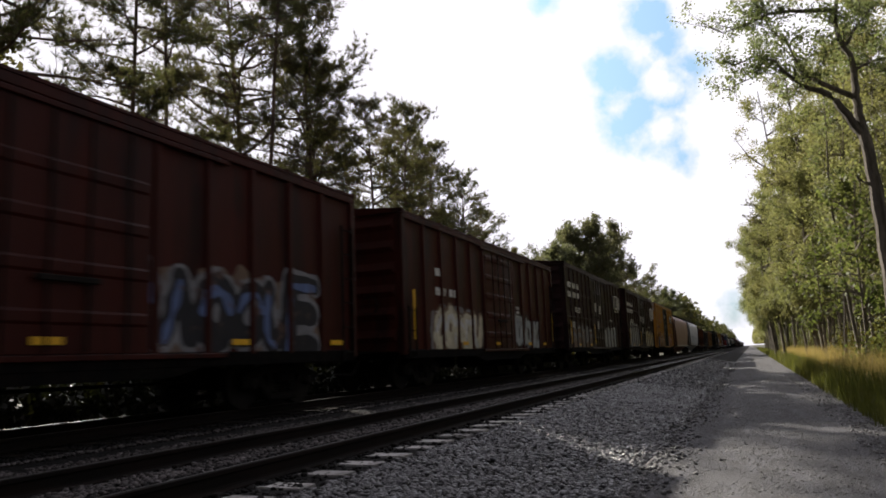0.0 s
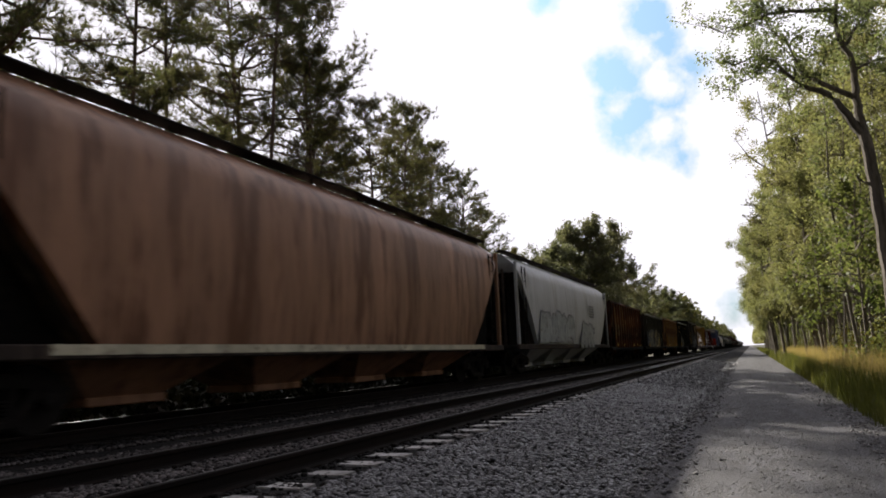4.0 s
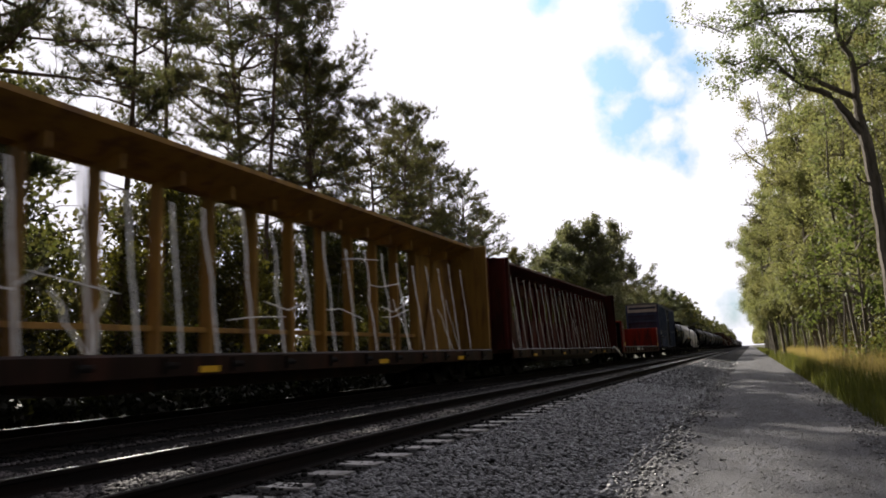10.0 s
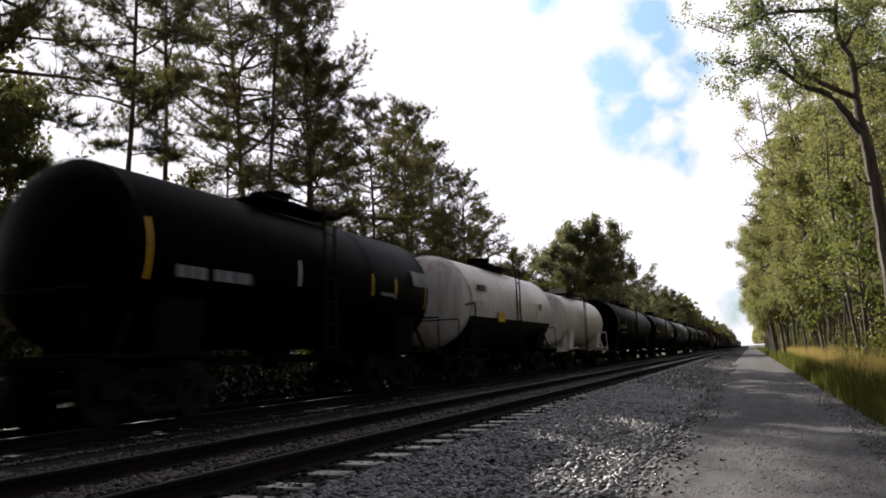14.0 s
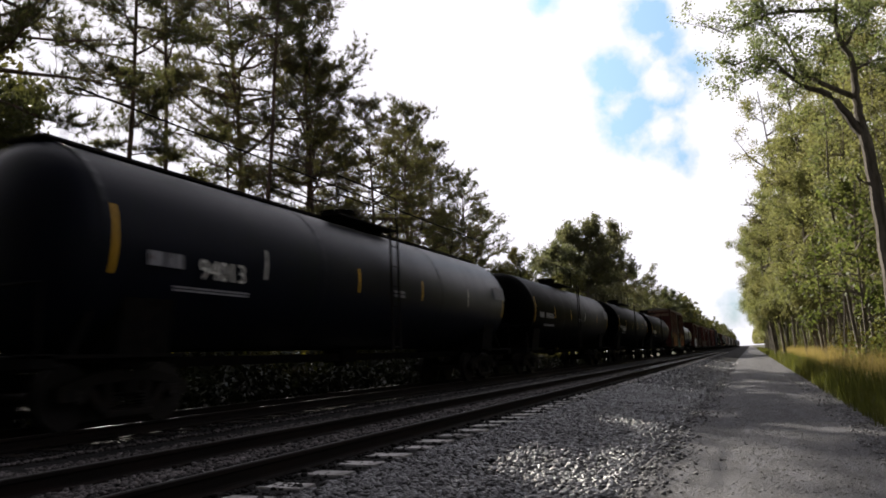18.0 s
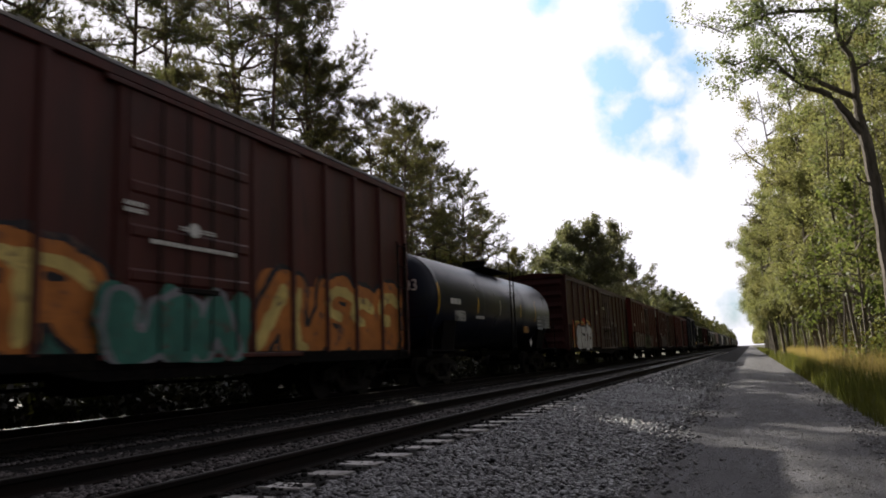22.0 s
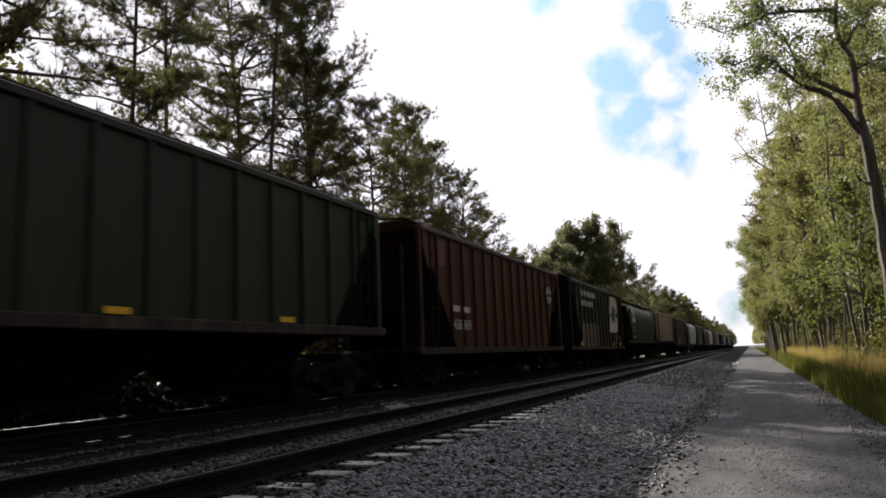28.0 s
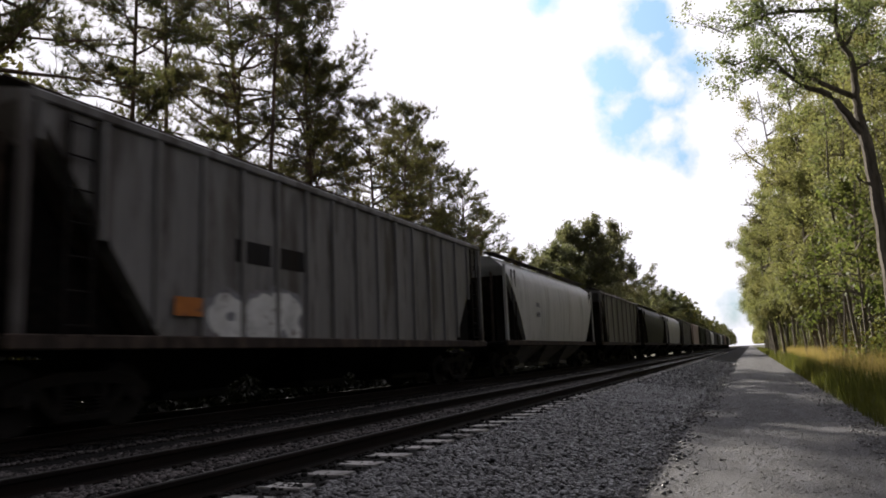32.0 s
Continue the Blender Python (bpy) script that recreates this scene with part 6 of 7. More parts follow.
# two brown high box cars
for front, sd, ln in ((34.3, 11, 15.95), (52.9, 12, 15.25)):
    c = couple(front, box_car("brown high-roofed box car with square ribbing and graffiti", ln, 5.29, dark_brown, (6.1, 9.4), 1.05, (2.55, 3.75), roof=dark_brown, plug=True))
    for z, counts in ((4.0, (3, 3, 2)), (3.53, (3, 3, 2))):
        for k, n in enumerate(counts):
            for q in range(n):
                y = .4 + 1.02 * k + .25 * q
                part("company_letter", Shape().box(1.575, 1.581, y, y + .17, z, z + .27), white_paint, c)
    stencils(c, 1.575, [(13.4, 3.22, .75, .16, 1), (14.45, 3.25, .5, .16, 1)], white_paint, sd + 5)
    words("405 621" if sd == 11 else "405 671", .40, white_paint, c, (1.575, 1.75, 2.8))
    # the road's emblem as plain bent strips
    em = Shape()
    track_of = [(a + .4, b) for a, b in ((13.75, 4.3), (13.05, 4.3), (12.95, 4.2), (12.95, 3.6), (13.05, 3.5), (13.85, 3.5), (13.95, 3.6), (13.95, 4.28), (14.45, 3.5), (14.55, 3.55), (14.55, 4.3))]
    for i, (a, b) in enumerate(zip(track_of, track_of[1:])):
        em.cyl((1.59, *a), (1.59, *b), .075, n=6)
    part("emblem", em, white_paint, c, "bent white strip emblem")
    stencils(c, 1.63, [(6.6, 3.0, .5, .5, 5), (7.8, 2.9, .6, .5, 4), (7.2, 1.9, .4, .6, 5)], white_paint, sd)
    stencils(c, 1.575, [(1.0, 2.0, .6, .3, 3), (11.4, 2.6, .9, .12, 1)], white_paint, sd)
    if sd == 11:
        graffiti(c, 1.51, .8, 6.3, .85, 1.85, (SP["brown"], SP["silver"], SP["grey"]), 21, 4, SP["grey"])
        graffiti(c, 1.51, 9.5, 13.6, .85, 2.0, (SP["silver"], SP["white"]), 22, 4)
    else:
        graffiti(c, 1.51, 1.3, 5.5, .9, 2.5, (SP["silver"], SP["silver"]), 23, 3, SP["silver"])
        graffiti(c, 1.51, 9.0, 14.5, .9, 2.4, (SP["cream"], SP["brown"], SP["gold"]), 24, 7)
    reflectors(c, (2.4, 5.2), 1.12, 1.60)
    reflectors(c, (.5, 6.3), 1.2, 1.63, True, size=(.1, 1.1))

# yellow box car with a black door
c = couple(70.9, box_car("yellow box car with a black door and graffiti", 15.3, 5.27, box_yellow, (5.9, 9.4), 1.0, (2.3, 3.6, 4.5), door=black_paint, cap=bare_panel))
cross_blue = paint("emblem_blue", (.10, .14, .34))
for sg in (1, -1):
    for a, b, m in ((-.5, -.22, cross_blue), (-.22, .26, SP["red"]), (.26, .5, cross_blue if sg > 0 else SP["red"])):
        q = [(2.52 + sg * a * .98 - .09, 3.72 + a * .95), (2.52 + sg * a * .98 + .09, 3.72 + a * .95), (2.52 + sg * b * .98 + .09, 3.72 + b * .95), (2.52 + sg * b * .98 - .09, 3.72 + b * .95)]
        part("emblem_stroke", Shape().prism(q, 0, 1.576 if sg > 0 else 1.582, 1.584 if sg > 0 else 1.588), m, c)
stencils(c, 1.575, [(.85, 2.66, .5, .36, 1), (1.7, 2.66, .5, .36, 1),  (11.6, 3.0, 2.4, .26, 1), (11.3, 2.55, 1.2, .2, 1), (12.1, 2.1, 1.2, .25, 1)], rust_red, 31)
words("50 44 83", .46, rust_red, c, (1.575, .82, 2.1), squeeze=1.15)
part("name_board", Shape().box(1.575, 1.585, 11.8, 14.1, 3.5, 4.3), black_paint, c)
tb = Shape()
for k in range(3):
    tb.box(1.585, 1.592, 11.92 + k * .74, 12.52 + k * .74, 4.0, 4.18).box(1.585, 1.592, 12.12 + k * .74, 12.32 + k * .74, 3.62, 4.0)
part("name_lettering", tb, white_paint, c, "white block letters")
graffiti(c, 1.51, 2.0, 5.8, .95, 1.9, (SP["black"], SP["silver"], SP["white"]), 32, 4, SP["blue"])
graffiti(c, 1.51, 10.2, 13.1, .9, 1.95, (SP["pink"], SP["white"], SP["brown"]), 33, 4)
stencils(c, 1.60, [(6.6, 2.75, 1.7, .42, 2)], SP["grey"], 34)
stencils(c, 1.60, [(6.3, 3.9, 1.3, .25, 3), (6.3, 2.2, .5, .3, 3), (8.6, 2.0, .4, .3, 2)], white_paint, 35)
reflectors(c, (2.6, 5.2, 14.2), 1.12, 1.60)

# curved hoppers
c = couple(88.2, covered_hopper("tan curve-sided covered hopper car", 20.4, 4.75, tan_paint, 1.12, curved=True, bays=4, walk_mat=steel_mat))
part("sill_band", Shape().box(1.545, 1.552, 2.2, 18.2, 1.02, 1.16), SP["cream"], c)
c = couple(110.2, covered_hopper("pale grey curve-sided covered hopper car with outlined graffiti", 19.4, 4.72, pale_grey, 1.15, curved=True, bays=4))
graffiti(c, 1.575, 3.2, 9.2, 1.3, 2.5, (SP["silver"], SP["grey"]), 41, 5)
stencils(c, 1.60, [(13.2, 2.6, 1.3, .7, 5), (14.0, 1.7, .4, .4, 2)], SP["grey"], 42)
graffiti(c, 1.575, 11.0, 14.0, 1.05, 2.3, (SP["silver"], SP["grey"]), 43, 3)

# open hoppers
c = couple(130.2, open_hopper("heavily rusted yellow open hopper car", 14.6, 3.92, rusty_yellow, 1.0, 13, .75))
pr = random.Random(43)
for k in range(13):
    a = .6 + 13.4 * k / 13
    st = []
    for q in range(5 if k < 5 else 3):
        yq, zt = a + pr.uniform(.22, .82), pr.uniform(2.6, 3.8) if k < 6 else pr.uniform(1.6, 3.8)
        st.append(((yq, zt), (yq + pr.uniform(-.05, .05), zt - pr.uniform(.4, 1.5 if k < 6 else .8)), pr.uniform(.10, .24) if k < 6 else pr.uniform(.05, .14)))
    tagged(part("paint_remnant", sprayed_shape(1.464, a + .12, a + .92, 1.1, 3.8, st, 400 + k, .05, .6), ochre if k < 7 else rust_orange, c, "flaking ochre paint"), kind="stuff")
part("number_patch", Shape().box(1.465, 1.47, 1.75, 2.55, 1.85, 2.5), number_yellow, c)
part("number_patch", Shape().box(1.465, 1.47, 2.78, 3.58, 1.85, 2.5), number_yellow, c)
words("43", .56, black_paint, c, (1.478, 1.83, 1.97), squeeze=1.1)
words("45", .56, black_paint, c, (1.478, 2.86, 1.97), squeeze=1.1)
reflectors(c, (2.5, 5.0, 9.6, 11.4, 13.0), 1.1, 1.50, size=(.38, .16))
c = couple(146.0, open_hopper("soot-dark open hopper car with pale graffiti", 14.6, 3.72, dark_hop, 1.0, 13, .75))
graffiti(c, 1.47, 2.4, 6.6, 1.0, 2.4, (SP["silver"], SP["blue"], SP["cream"]), 52, 4)
graffiti(c, 1.47, 6.9, 11.2, 1.0, 2.4, (SP["cream"], SP["brown"], SP["gold"]), 53, 5)
stencils(c, 1.47, [(2.2, 2.9, .5, .34, 1), (2.2, 2.2, .3, .34, 1), (1.1, 2.6, .8, .9, 3)], SP["grey"], 54)
reflectors(c, (3.3,), 1.05, 1.50, size=(.4, .22))
reflectors(c, (7.0, 9.2, 10.7, 12.3), 1.05, 1.50, True, size=(.13, .7))
plate = part("number_plate", Shape().box(1.475, 1.485, 13.7, 14.25, 3.05, 3.5), white_paint, c, "white stencil plate")
part("stencil", bars(Shape(), 1.487, 13.76, 14.2, 3.1, 3.46, 2), black_paint, plate)
c = couple(161.4, open_hopper("ochre-yellow rusted open hopper car with dark graffiti", 14.2, 3.85, ochre, 1.0, 13, .75))
graffiti(c, 1.47, 4.2, 9.8, 1.0, 2.4, (SP["black"], SP["soot"], SP["teal"]), 55, 7)
stencils(c, 1.47, [(2.6, 2.55, .7, .36, 1)], white_paint, 56)
stencils(c, 1.47, [(2.6, 1.9, 1.6, .36, 1)], black_paint, 57)
reflectors(c, (4.3, 6.6, 9.9, 12.6), 1.1, 1.50, size=(.4, .14))
c = couple(176.8, open_hopper("black open hopper car with yellow lettering", 14.6, 3.90, coal_black, 1.0, 12, .75))
words("34 89 90", .50, faded_yellow, c, (1.475, 1.35, 1.85), squeeze=1.15)
stencils(c, 1.475, [(1.35, 2.55, .6, .36, 1), (2.4, 2.55, .5, .36, 1)], yellow_paint, 58)
for k in range(3):
    yk = 11.2 + .95 * k
    stem_y = yk + .26 * (k == 2)
    part("emblem", Shape().box(1.475, 1.482, yk, yk + .72, 2.5, 2.68).box(1.475, 1.482, yk, yk + .72, 3.2, 3.38).box(1.475, 1.482, stem_y, stem_y + .2, 2.67, 3.21), yellow_paint, c, "yellow block shape")
    part("emblem_bar", Shape().box(1.475, 1.482, yk, yk + .76, 2.2, 2.34), yellow_paint, c)
graffiti(c, 1.47, 4.1, 7.8, 1.0, 2.1, (SP["white"], SP["black"]), 59, 4)
reflectors(c, (3.4, 4.4, 8.8, 13.1), 1.2, 1.50, size=(.45, .22))
reflectors(c, (1.2,), 3.2, 1.50, size=(.3, .36))

# charcoal box car with a plug door
c = couple(193.4, box_car("charcoal box car with yellow lettering and pale graffiti", 16.4, 4.66, charcoal, (6.6, 9.4), 1.1, (2.6,), roof=charcoal))
for k in range(3):
    yk = 11.7 + 1.1 * k
    stem_y = yk + .3 * (k == 2)
    part("emblem", Shape().box(1.575, 1.585, yk, yk + .72, 3.28, 3.44).box(1.575, 1.585, yk, yk + .72, 3.94, 4.1).box(1.575, 1.585, stem_y, stem_y + .2, 3.43, 3.95), faded_yellow, c, "faded yellow block shape")
    part("emblem_bar", Shape().box(1.575, 1.585, yk, yk + .76, 3.02, 3.12), faded_yellow, c)
stencils(c, 1.575, [(1.4, 2.54, .24, .38, 3), (1.98, 2.54, .24, .38, 3), (2.62, 2.54, .24, .38, 3), (3.08, 2.54, .24, .38, 3)], faded_yellow, 61)
words("138 704", .46, faded_yellow, c, (1.575, 1.35, 1.90), squeeze=1.0)
for k in range(6):
    part("faded_panel", Shape().box(1.60, 1.606, 6.8, 9.3, 1.12 + .24 * k, 1.30 + .24 * k), SP["silver"], c, "chalky pale strip of the door")
graffiti(c, 1.51, 9.7, 14.0, .9, 2.6, (SP["silver"], SP["white"], SP["black"]), 62, 4, SP["grey"])
reflectors(c, (3.4, 14.3), 1.5, 1.58, size=(.4, .3))

# centerbeam flats
c = couple(211.3, centerbeam_car("yellow centerbeam flat car with slack straps", 22.0, 4.55, beam_yellow, 71))
reflectors(c, (3, 8, 14, 19), .72, 1.53)
c = couple(235.5, centerbeam_car("dark red centerbeam flat car with oval openings and pale straps", 23.1, 4.45, beam_red, 72, True))
reflectors(c, (3, 8, 14, 18), .72, 1.53)
c = couple(260.2, bulkhead_car("bright red bulkhead flat car with an empty deck", 20.8, flat_red))
stencils(c, 1.625, [(6.2, .68, 1.6, .28, 1), (8.6, .7, .8, .2, 1)], white_paint, 73)
reflectors(c, (.8, 20.0), 1.15, 1.58, size=(.5, .2))
stencils(c, 1.575, [(.5, 2.2, .15, .2, 1), (20.1, 2.2, .15, .2, 1)], white_paint, 74)

# blue box car
c = couple(283.1, box_car("slate-blue box car with tall ribs and a plug door", 15.6, 5.29, slate_blue, (6.4, 9.4), 1.05, (2.6,), cap=bare_panel, end=paint("end_blue_paint", (.035, .045, .088), (.024, .028, .048), .35)))
stencils(c, 1.575, [(.7, 2.15, .4, .3, 1), (.7, 1.75, .75, .3, 1), (1.9, 1.75, .3, .3, 1), (.5, 1.1, .6, .25, 2)], white_paint, 75)
stencils(c, 1.62, [(6.9, 3.75, 1.4, .12, 2)], white_paint, 76)
part("repair_patch", Shape().box(1.505, 1.512, 3.6, 4.5, 1.45, 2.0), charcoal, c)
graffiti(c, 1.505, 2.4, 6.0, 1.0, 1.8, (SP["blue"], SP["brown"]), 77, 5)

# tank cars
YS, WS = reflector_mat, white_paint
c = couple(300.9, tank_car("short glossy black tank car", 12.1, 1.50, tank_black, strips=((1.1, YS), (5.0, WS), (8.0, YS), (9.2, YS), (11.0, YS)), rail=False))
tank_plate(c, 1.5, 2.62, 10.2, 11.2, 1.25, .4, SP["grey"])
stencils(c, 1.52, [(1.65, 2.1, .7, .3, 1), (2.5, 2.1, 1.0, .3, 1), (8.4, 2.3, .8, .12, 1)], SP["grey"], 81)
c = couple(314.4, tank_car("white insulated tank car with a blackened belly", 12.0, 1.52, tank_white, 2.62, ((1.0, SP["brown"]), (6.2, SP["brown"]), (8.6, SP["brown"]), (10.6, SP["brown"])), .5, True, black_paint))
tank_words(c, "177066", .52, 1.52, 2.62, 1.05, 2.25)
stencils(c, 1.545, [(1.5, 2.8, .9, .34, 1), (8.9, 2.6, .5, .25, 3)], SP["black"], 82)
part("warning_plate", Shape().box(1.53, 1.55, 3.6, 4.3, 1.97, 2.3), yellow_paint, c)
part("safety_bar", Shape().rod([(1.55, .4, 2.4), (1.55, 1.2, 2.5), (1.55, 1.3, 1.6)], .03), black_paint, c)
c = couple(328.2, tank_car("smaller white tank car with white platform rails", 11.0, 1.38, tank_white, 2.5, (), .45, True, None, False, tank_white))
fronts = [(342.0, 18.8, tank_black), (363.0, 18.9, tank_brown), (384.2, 19.3, tank_blue), (405.6, 18.3, tank_brown)]
for i, (f0, ln, m) in enumerate(fronts):
    lab = {tank_black.name: "long black tank car", tank_brown.name: "long dark brown-black tank car", tank_blue.name: "long dark blue tank car"}[m.name]
    c = couple(f0, tank_car(lab, ln, 1.57, m, 2.66, [(1.1 + (ln - 2.2) * k / 5, YS if k in (0, 5) or (k + i) % 3 else WS) for k in range(6)], .5, True, None, i in (0, 2)))
    tank_plate(c, 1.57, 2.66, ln - 2.0, ln - .9, 1.25, .45, SP["grey"])
    stencils(c, 1.59, [(1.7, 2.2, .75, .34, 1)] + ([(2.75, 2.2, 1.3, .34, 1)] if i != 2 else []) + [(2.2, 1.95, 1.8, .1, 2), (ln * .5, 2.3, .6, .2, 2)], SP["grey"], 84 + i)
    if i == 1:
        part("warning_plate", Shape().box(1.575, 1.595, ln - 4.2, ln - 3.5, 2.1, 2.5), yellow_paint, c)
        part("notice_plate", Shape().box(1.575, 1.595, ln - 3.4, ln - 2.2, 2.1, 2.5), white_paint, c)
    if i == 2:
        words("94013", .46, white_paint, c, (1.61, 2.75, 2.2))
for f0, ln, txt in ((426.4, 16.1, "195043"), (444.2, 16.0, "199919")):
    c = couple(f0, tank_car("black tank car with yellow reflector strips", ln, 1.57, tank_black, 2.66, [(.95 + (ln - 1.9) * k / 5, YS) for k in range(6)], .5, True))
    tank_words(c, txt, .5, 1.57, 2.66, 2.2, 2.12)
    tank_plate(c, 1.57, 2.66, ln - 2.0, ln - 1.1, 1.25, .45, SP["grey"])
    stencils(c, 1.59, [(1.15 + .22 * k, 2.15, .13, .34, 1) for k in range(4)] + [(1.5, 1.95, 1.6, .05, 1)], SP["silver"], 90)

# brown box car with orange letters
c = couple(462.9, box_car("red-brown box car with large orange and teal graffiti", 15.8, 5.30, paint("red_brown_paint", (.066, .0165, .0135), (.042, .013, .011), .35), (6.6, 9.4), 1.15, cap=paint("rusted_panel", (.20, .13, .10), (.10, .05, .04), .45)))
graffiti(c, 1.505, .2, 6.2, .9, 2.5, (SP["orange"], SP["black"], SP["gold"]), 101, 5, SP["teal"])
graffiti(c, 1.505, 9.5, 15.2, .9, 2.5, (SP["orange"], SP["black"], SP["gold"]), 102, 5, SP["orange"])
graffiti(c, 1.60, 6.4, 8.9, .95, 1.9, (SP["teal"], SP["grey"]), 103, 3, SP["teal"])
stencils(c, 1.63, [(7.0, 2.6, 1.9, .1, 1), (7.6, 2.9, .8, .08, 2), (6.5, 3.0, .4, .2, 2)], white_paint, 104)
part("emblem", Shape().cyl((1.63, 7.9, 2.95), (1.64, 7.9, 2.95), .12, n=14), white_paint, c)

# short black tank car
c = couple(480.0, tank_car("short dark blue-black tank car with white numbers", 14.25, 1.45, tank_sheen, 2.52, ((.95, YS), (4.2, YS), (6.5, WS), (8.98, YS), (11.06, YS)), .55, True))
tank_words(c, "1903", .46, 1.45, 2.52, 2.2, 1.9)
stencils(c, 1.47, [(1.8, 2.3, .8, .26, 1), (3.9, 2.0, .8, .1, 2), ], white_paint, 106)
stencils(c, 1.46, [(11.25, 1.75, .85, .6, 4), (12.3, 1.85, .9, .55, 5), (7.4, 3.0, 1.2, .12, 2)], SP["silver"], 107)
part("warning_plate", Shape().box(1.40, 1.42, 9.4, 10.1, 1.64, 1.9), ochre, c)
n_ = words("1903", .46, white_paint, c, (.15, .36, 2.72))
n_.rotation_euler = (0, 0, -math.pi / 2)
part("hazard_placard", Shape().prism([(0, -.18), (.18, 0), (0, .18), (-.18, 0)], 0, 0, .01), white_paint, c, at=(1.36, 10.48, 1.26))
part("placard_bracket", Shape().box(1.0, 1.36, 10.42, 10.54, 1.0, 1.06).box(1.33, 1.355, 10.42, 10.54, 1.0, 1.36), steel_mat, c)

# worn red box cars
c = couple(496.4, box_car("worn red box car with flame-edged silver graffiti", 18.5, 4.66, worn_red, (8.4, 11.6), 1.25, roof=worn_red))
graffiti(c, 1.503, 1.5, 5.9, .85, 2.3, (SP["orange"], SP["gold"]), 110, 5, SP["red"])
graffiti(c, 1.545, 1.8, 5.6, .95, 2.1, (SP["white"], SP["black"]), 111, 4)
graffiti(c, 1.505, 11.2, 14.4, .9, 2.3, (SP["soot"], SP["chalk"]), 112, 3)
part("sprayed_block", sprayed_shape(1.508, 15.6, 17.35, .95, 2.1, [((16.0, 1.2), (16.0, 1.9), .36), ((16.5, 1.2), (16.5, 1.95), .36), ((17.0, 1.2), (17.0, 1.85), .34)], 113, .05, .3), SP["moss"], c, "dark green sprayed block")
part("sprayed_stroke", sprayed_shape(1.516, 15.6, 17.4, .95, 2.1, [((15.95, 1.5), (16.2, 1.2), .03), ((16.2, 1.2), (16.35, 1.75), .03), ((16.6, 1.1), (16.75, 1.8), .03), ((17.28, 1.4), (17.28, 2.05), .06)], 114, .04, .2), SP["gold"], c, "thin yellow strokes")
stencils(c, 1.57, [(7.2, 2.9, .25, .2, 2), (9.0, 3.2, .8, .25, 1)], white_paint, 114)
c = couple(517.2, box_car("red box car with a white-and-lime graffiti band", 15.6, 4.74, paint("box_red_paint", (.080, .0105, .0080), (.042, .010, .008), .3), (6.4, 9.4), 1.2, roof=ox_red))
graffiti(c, 1.505, 1.0, 6.0, .9, 2.1, (SP["chalk"], SP["soot"], SP["brown"]), 115, 6, SP["chalk"])
graffiti(c, 1.60, 6.4, 9.5, .9, 2.0, (SP["soot"], SP["moss"], SP["lichen"]), 116, 4, SP["chalk"])
graffiti(c, 1.505, 9.6, 12.2, .9, 2.0, (SP["chalk"], SP["soot"]), 117, 4)
part("torn_panel", Shape().prism([(15.05, 4.35), (15.5, 4.35), (15.5, 2.1), (15.36, 2.2), (15.3, 2.7), (15.2, 3.3), (15.12, 3.6)], 0, 1.57, 1.576), tank_white, c, "torn bare white panel")
stencils(c, 1.57, [(5.4, 2.9, .35, .9, 4), (1.0, 2.5, .5, .3, 1), (7.0, 3.0, .4, .3, 2), (14.1, 1.4, .4, .35, 2)], white_paint, 118)
c = couple(534.5, box_car("dull brown-red box car with faded lettering", 15.7, 4.72, paint("dull_red_paint", (.062, .0135, .0115), (.038, .012, .010), .4), (6.6, 9.6), 1.2, roof=dark_brown))
stencils(c, 1.57, [(1.0, 2.1, .4, .22, 1), (1.85, 2.1, .3, .22, 1), (1.0, 1.8, .4, .22, 1), (1.85, 1.8, .4, .22, 1), (3.9, 3.6, .4, .25, 1), (4.6, 3.6, .3, .25, 1), (5.7, 2.0, .12, 1.2, 3)], white_paint, 120)
graffiti(c, 1.505, 2.6, 6.2, 1.0, 2.0, (SP["grey"], SP["brown"]), 121, 4)
c = couple(552.0, box_car("faded pink-red box car", 16.2, 4.80, pink_red, (7.0, 10.0), 1.1, roof=pink_red))
c = couple(570.4, box_car("dark navy box car", 15.3, 5.30, navy, (6.2, 9.4), 1.2, roof=navy))
stencils(c, 1.57, [(12.7, 1.75, .45, .35, 3)], white_paint, 122)
graffiti(c, 1.505, 10.2, 12.2, 1.1, 2.2, (SP["grey"], SP["silver"]), 123, 3)
reflectors(c, (13.3,), 3.55, 1.58, size=(.28, .3), material=SP["orange"])
reflectors(c, (13.1, 14.3), 1.35, 1.58, size=(.5, .26))


def swirl_emblem(car, x, y, y1, z, z1, dark, bow=False):
    """A big white two-lobed emblem as plain plates."""
    ky, kz = (y1 - y) / 1.05, (z1 - z) / 1.25

    def lay(pts):
        return [(y + (a + .1) * ky, z + b * kz) for a, b in pts]
    e = Shape()
    e.prism(lay([(0, .62), (.15, 1.25), (.72, 1.25), (.88, 1.18), (.95, 1.05), (.95, .80), (.88, .70), (.78, .64)]), 0, x, x + .008)
    e.prism(lay([(-.1, 0), (.05, .55), (.75, .60), (.86, .54), (.92, .42), (.92, .18), (.84, .06), (.70, 0)]), 0, x, x + .008)
    slots = [Shape().prism(lay(q), 0, x + .008, x + .013) for q in ([(.22, .40), (.36, .92), (.72, .84), (.58, .34)],)]
    for s in [e] + slots:
        if bow:        # lies on a side that curves in towards the roof
            s.v = [(a - .16 * max(0, c - 3.3) ** 1.4, b, c) for a, b, c in s.v]
    part("emblem", e, white_paint, car, "white two-lobed plate emblem")
    for s in slots:
        part("emblem_slot", s, dark, car)


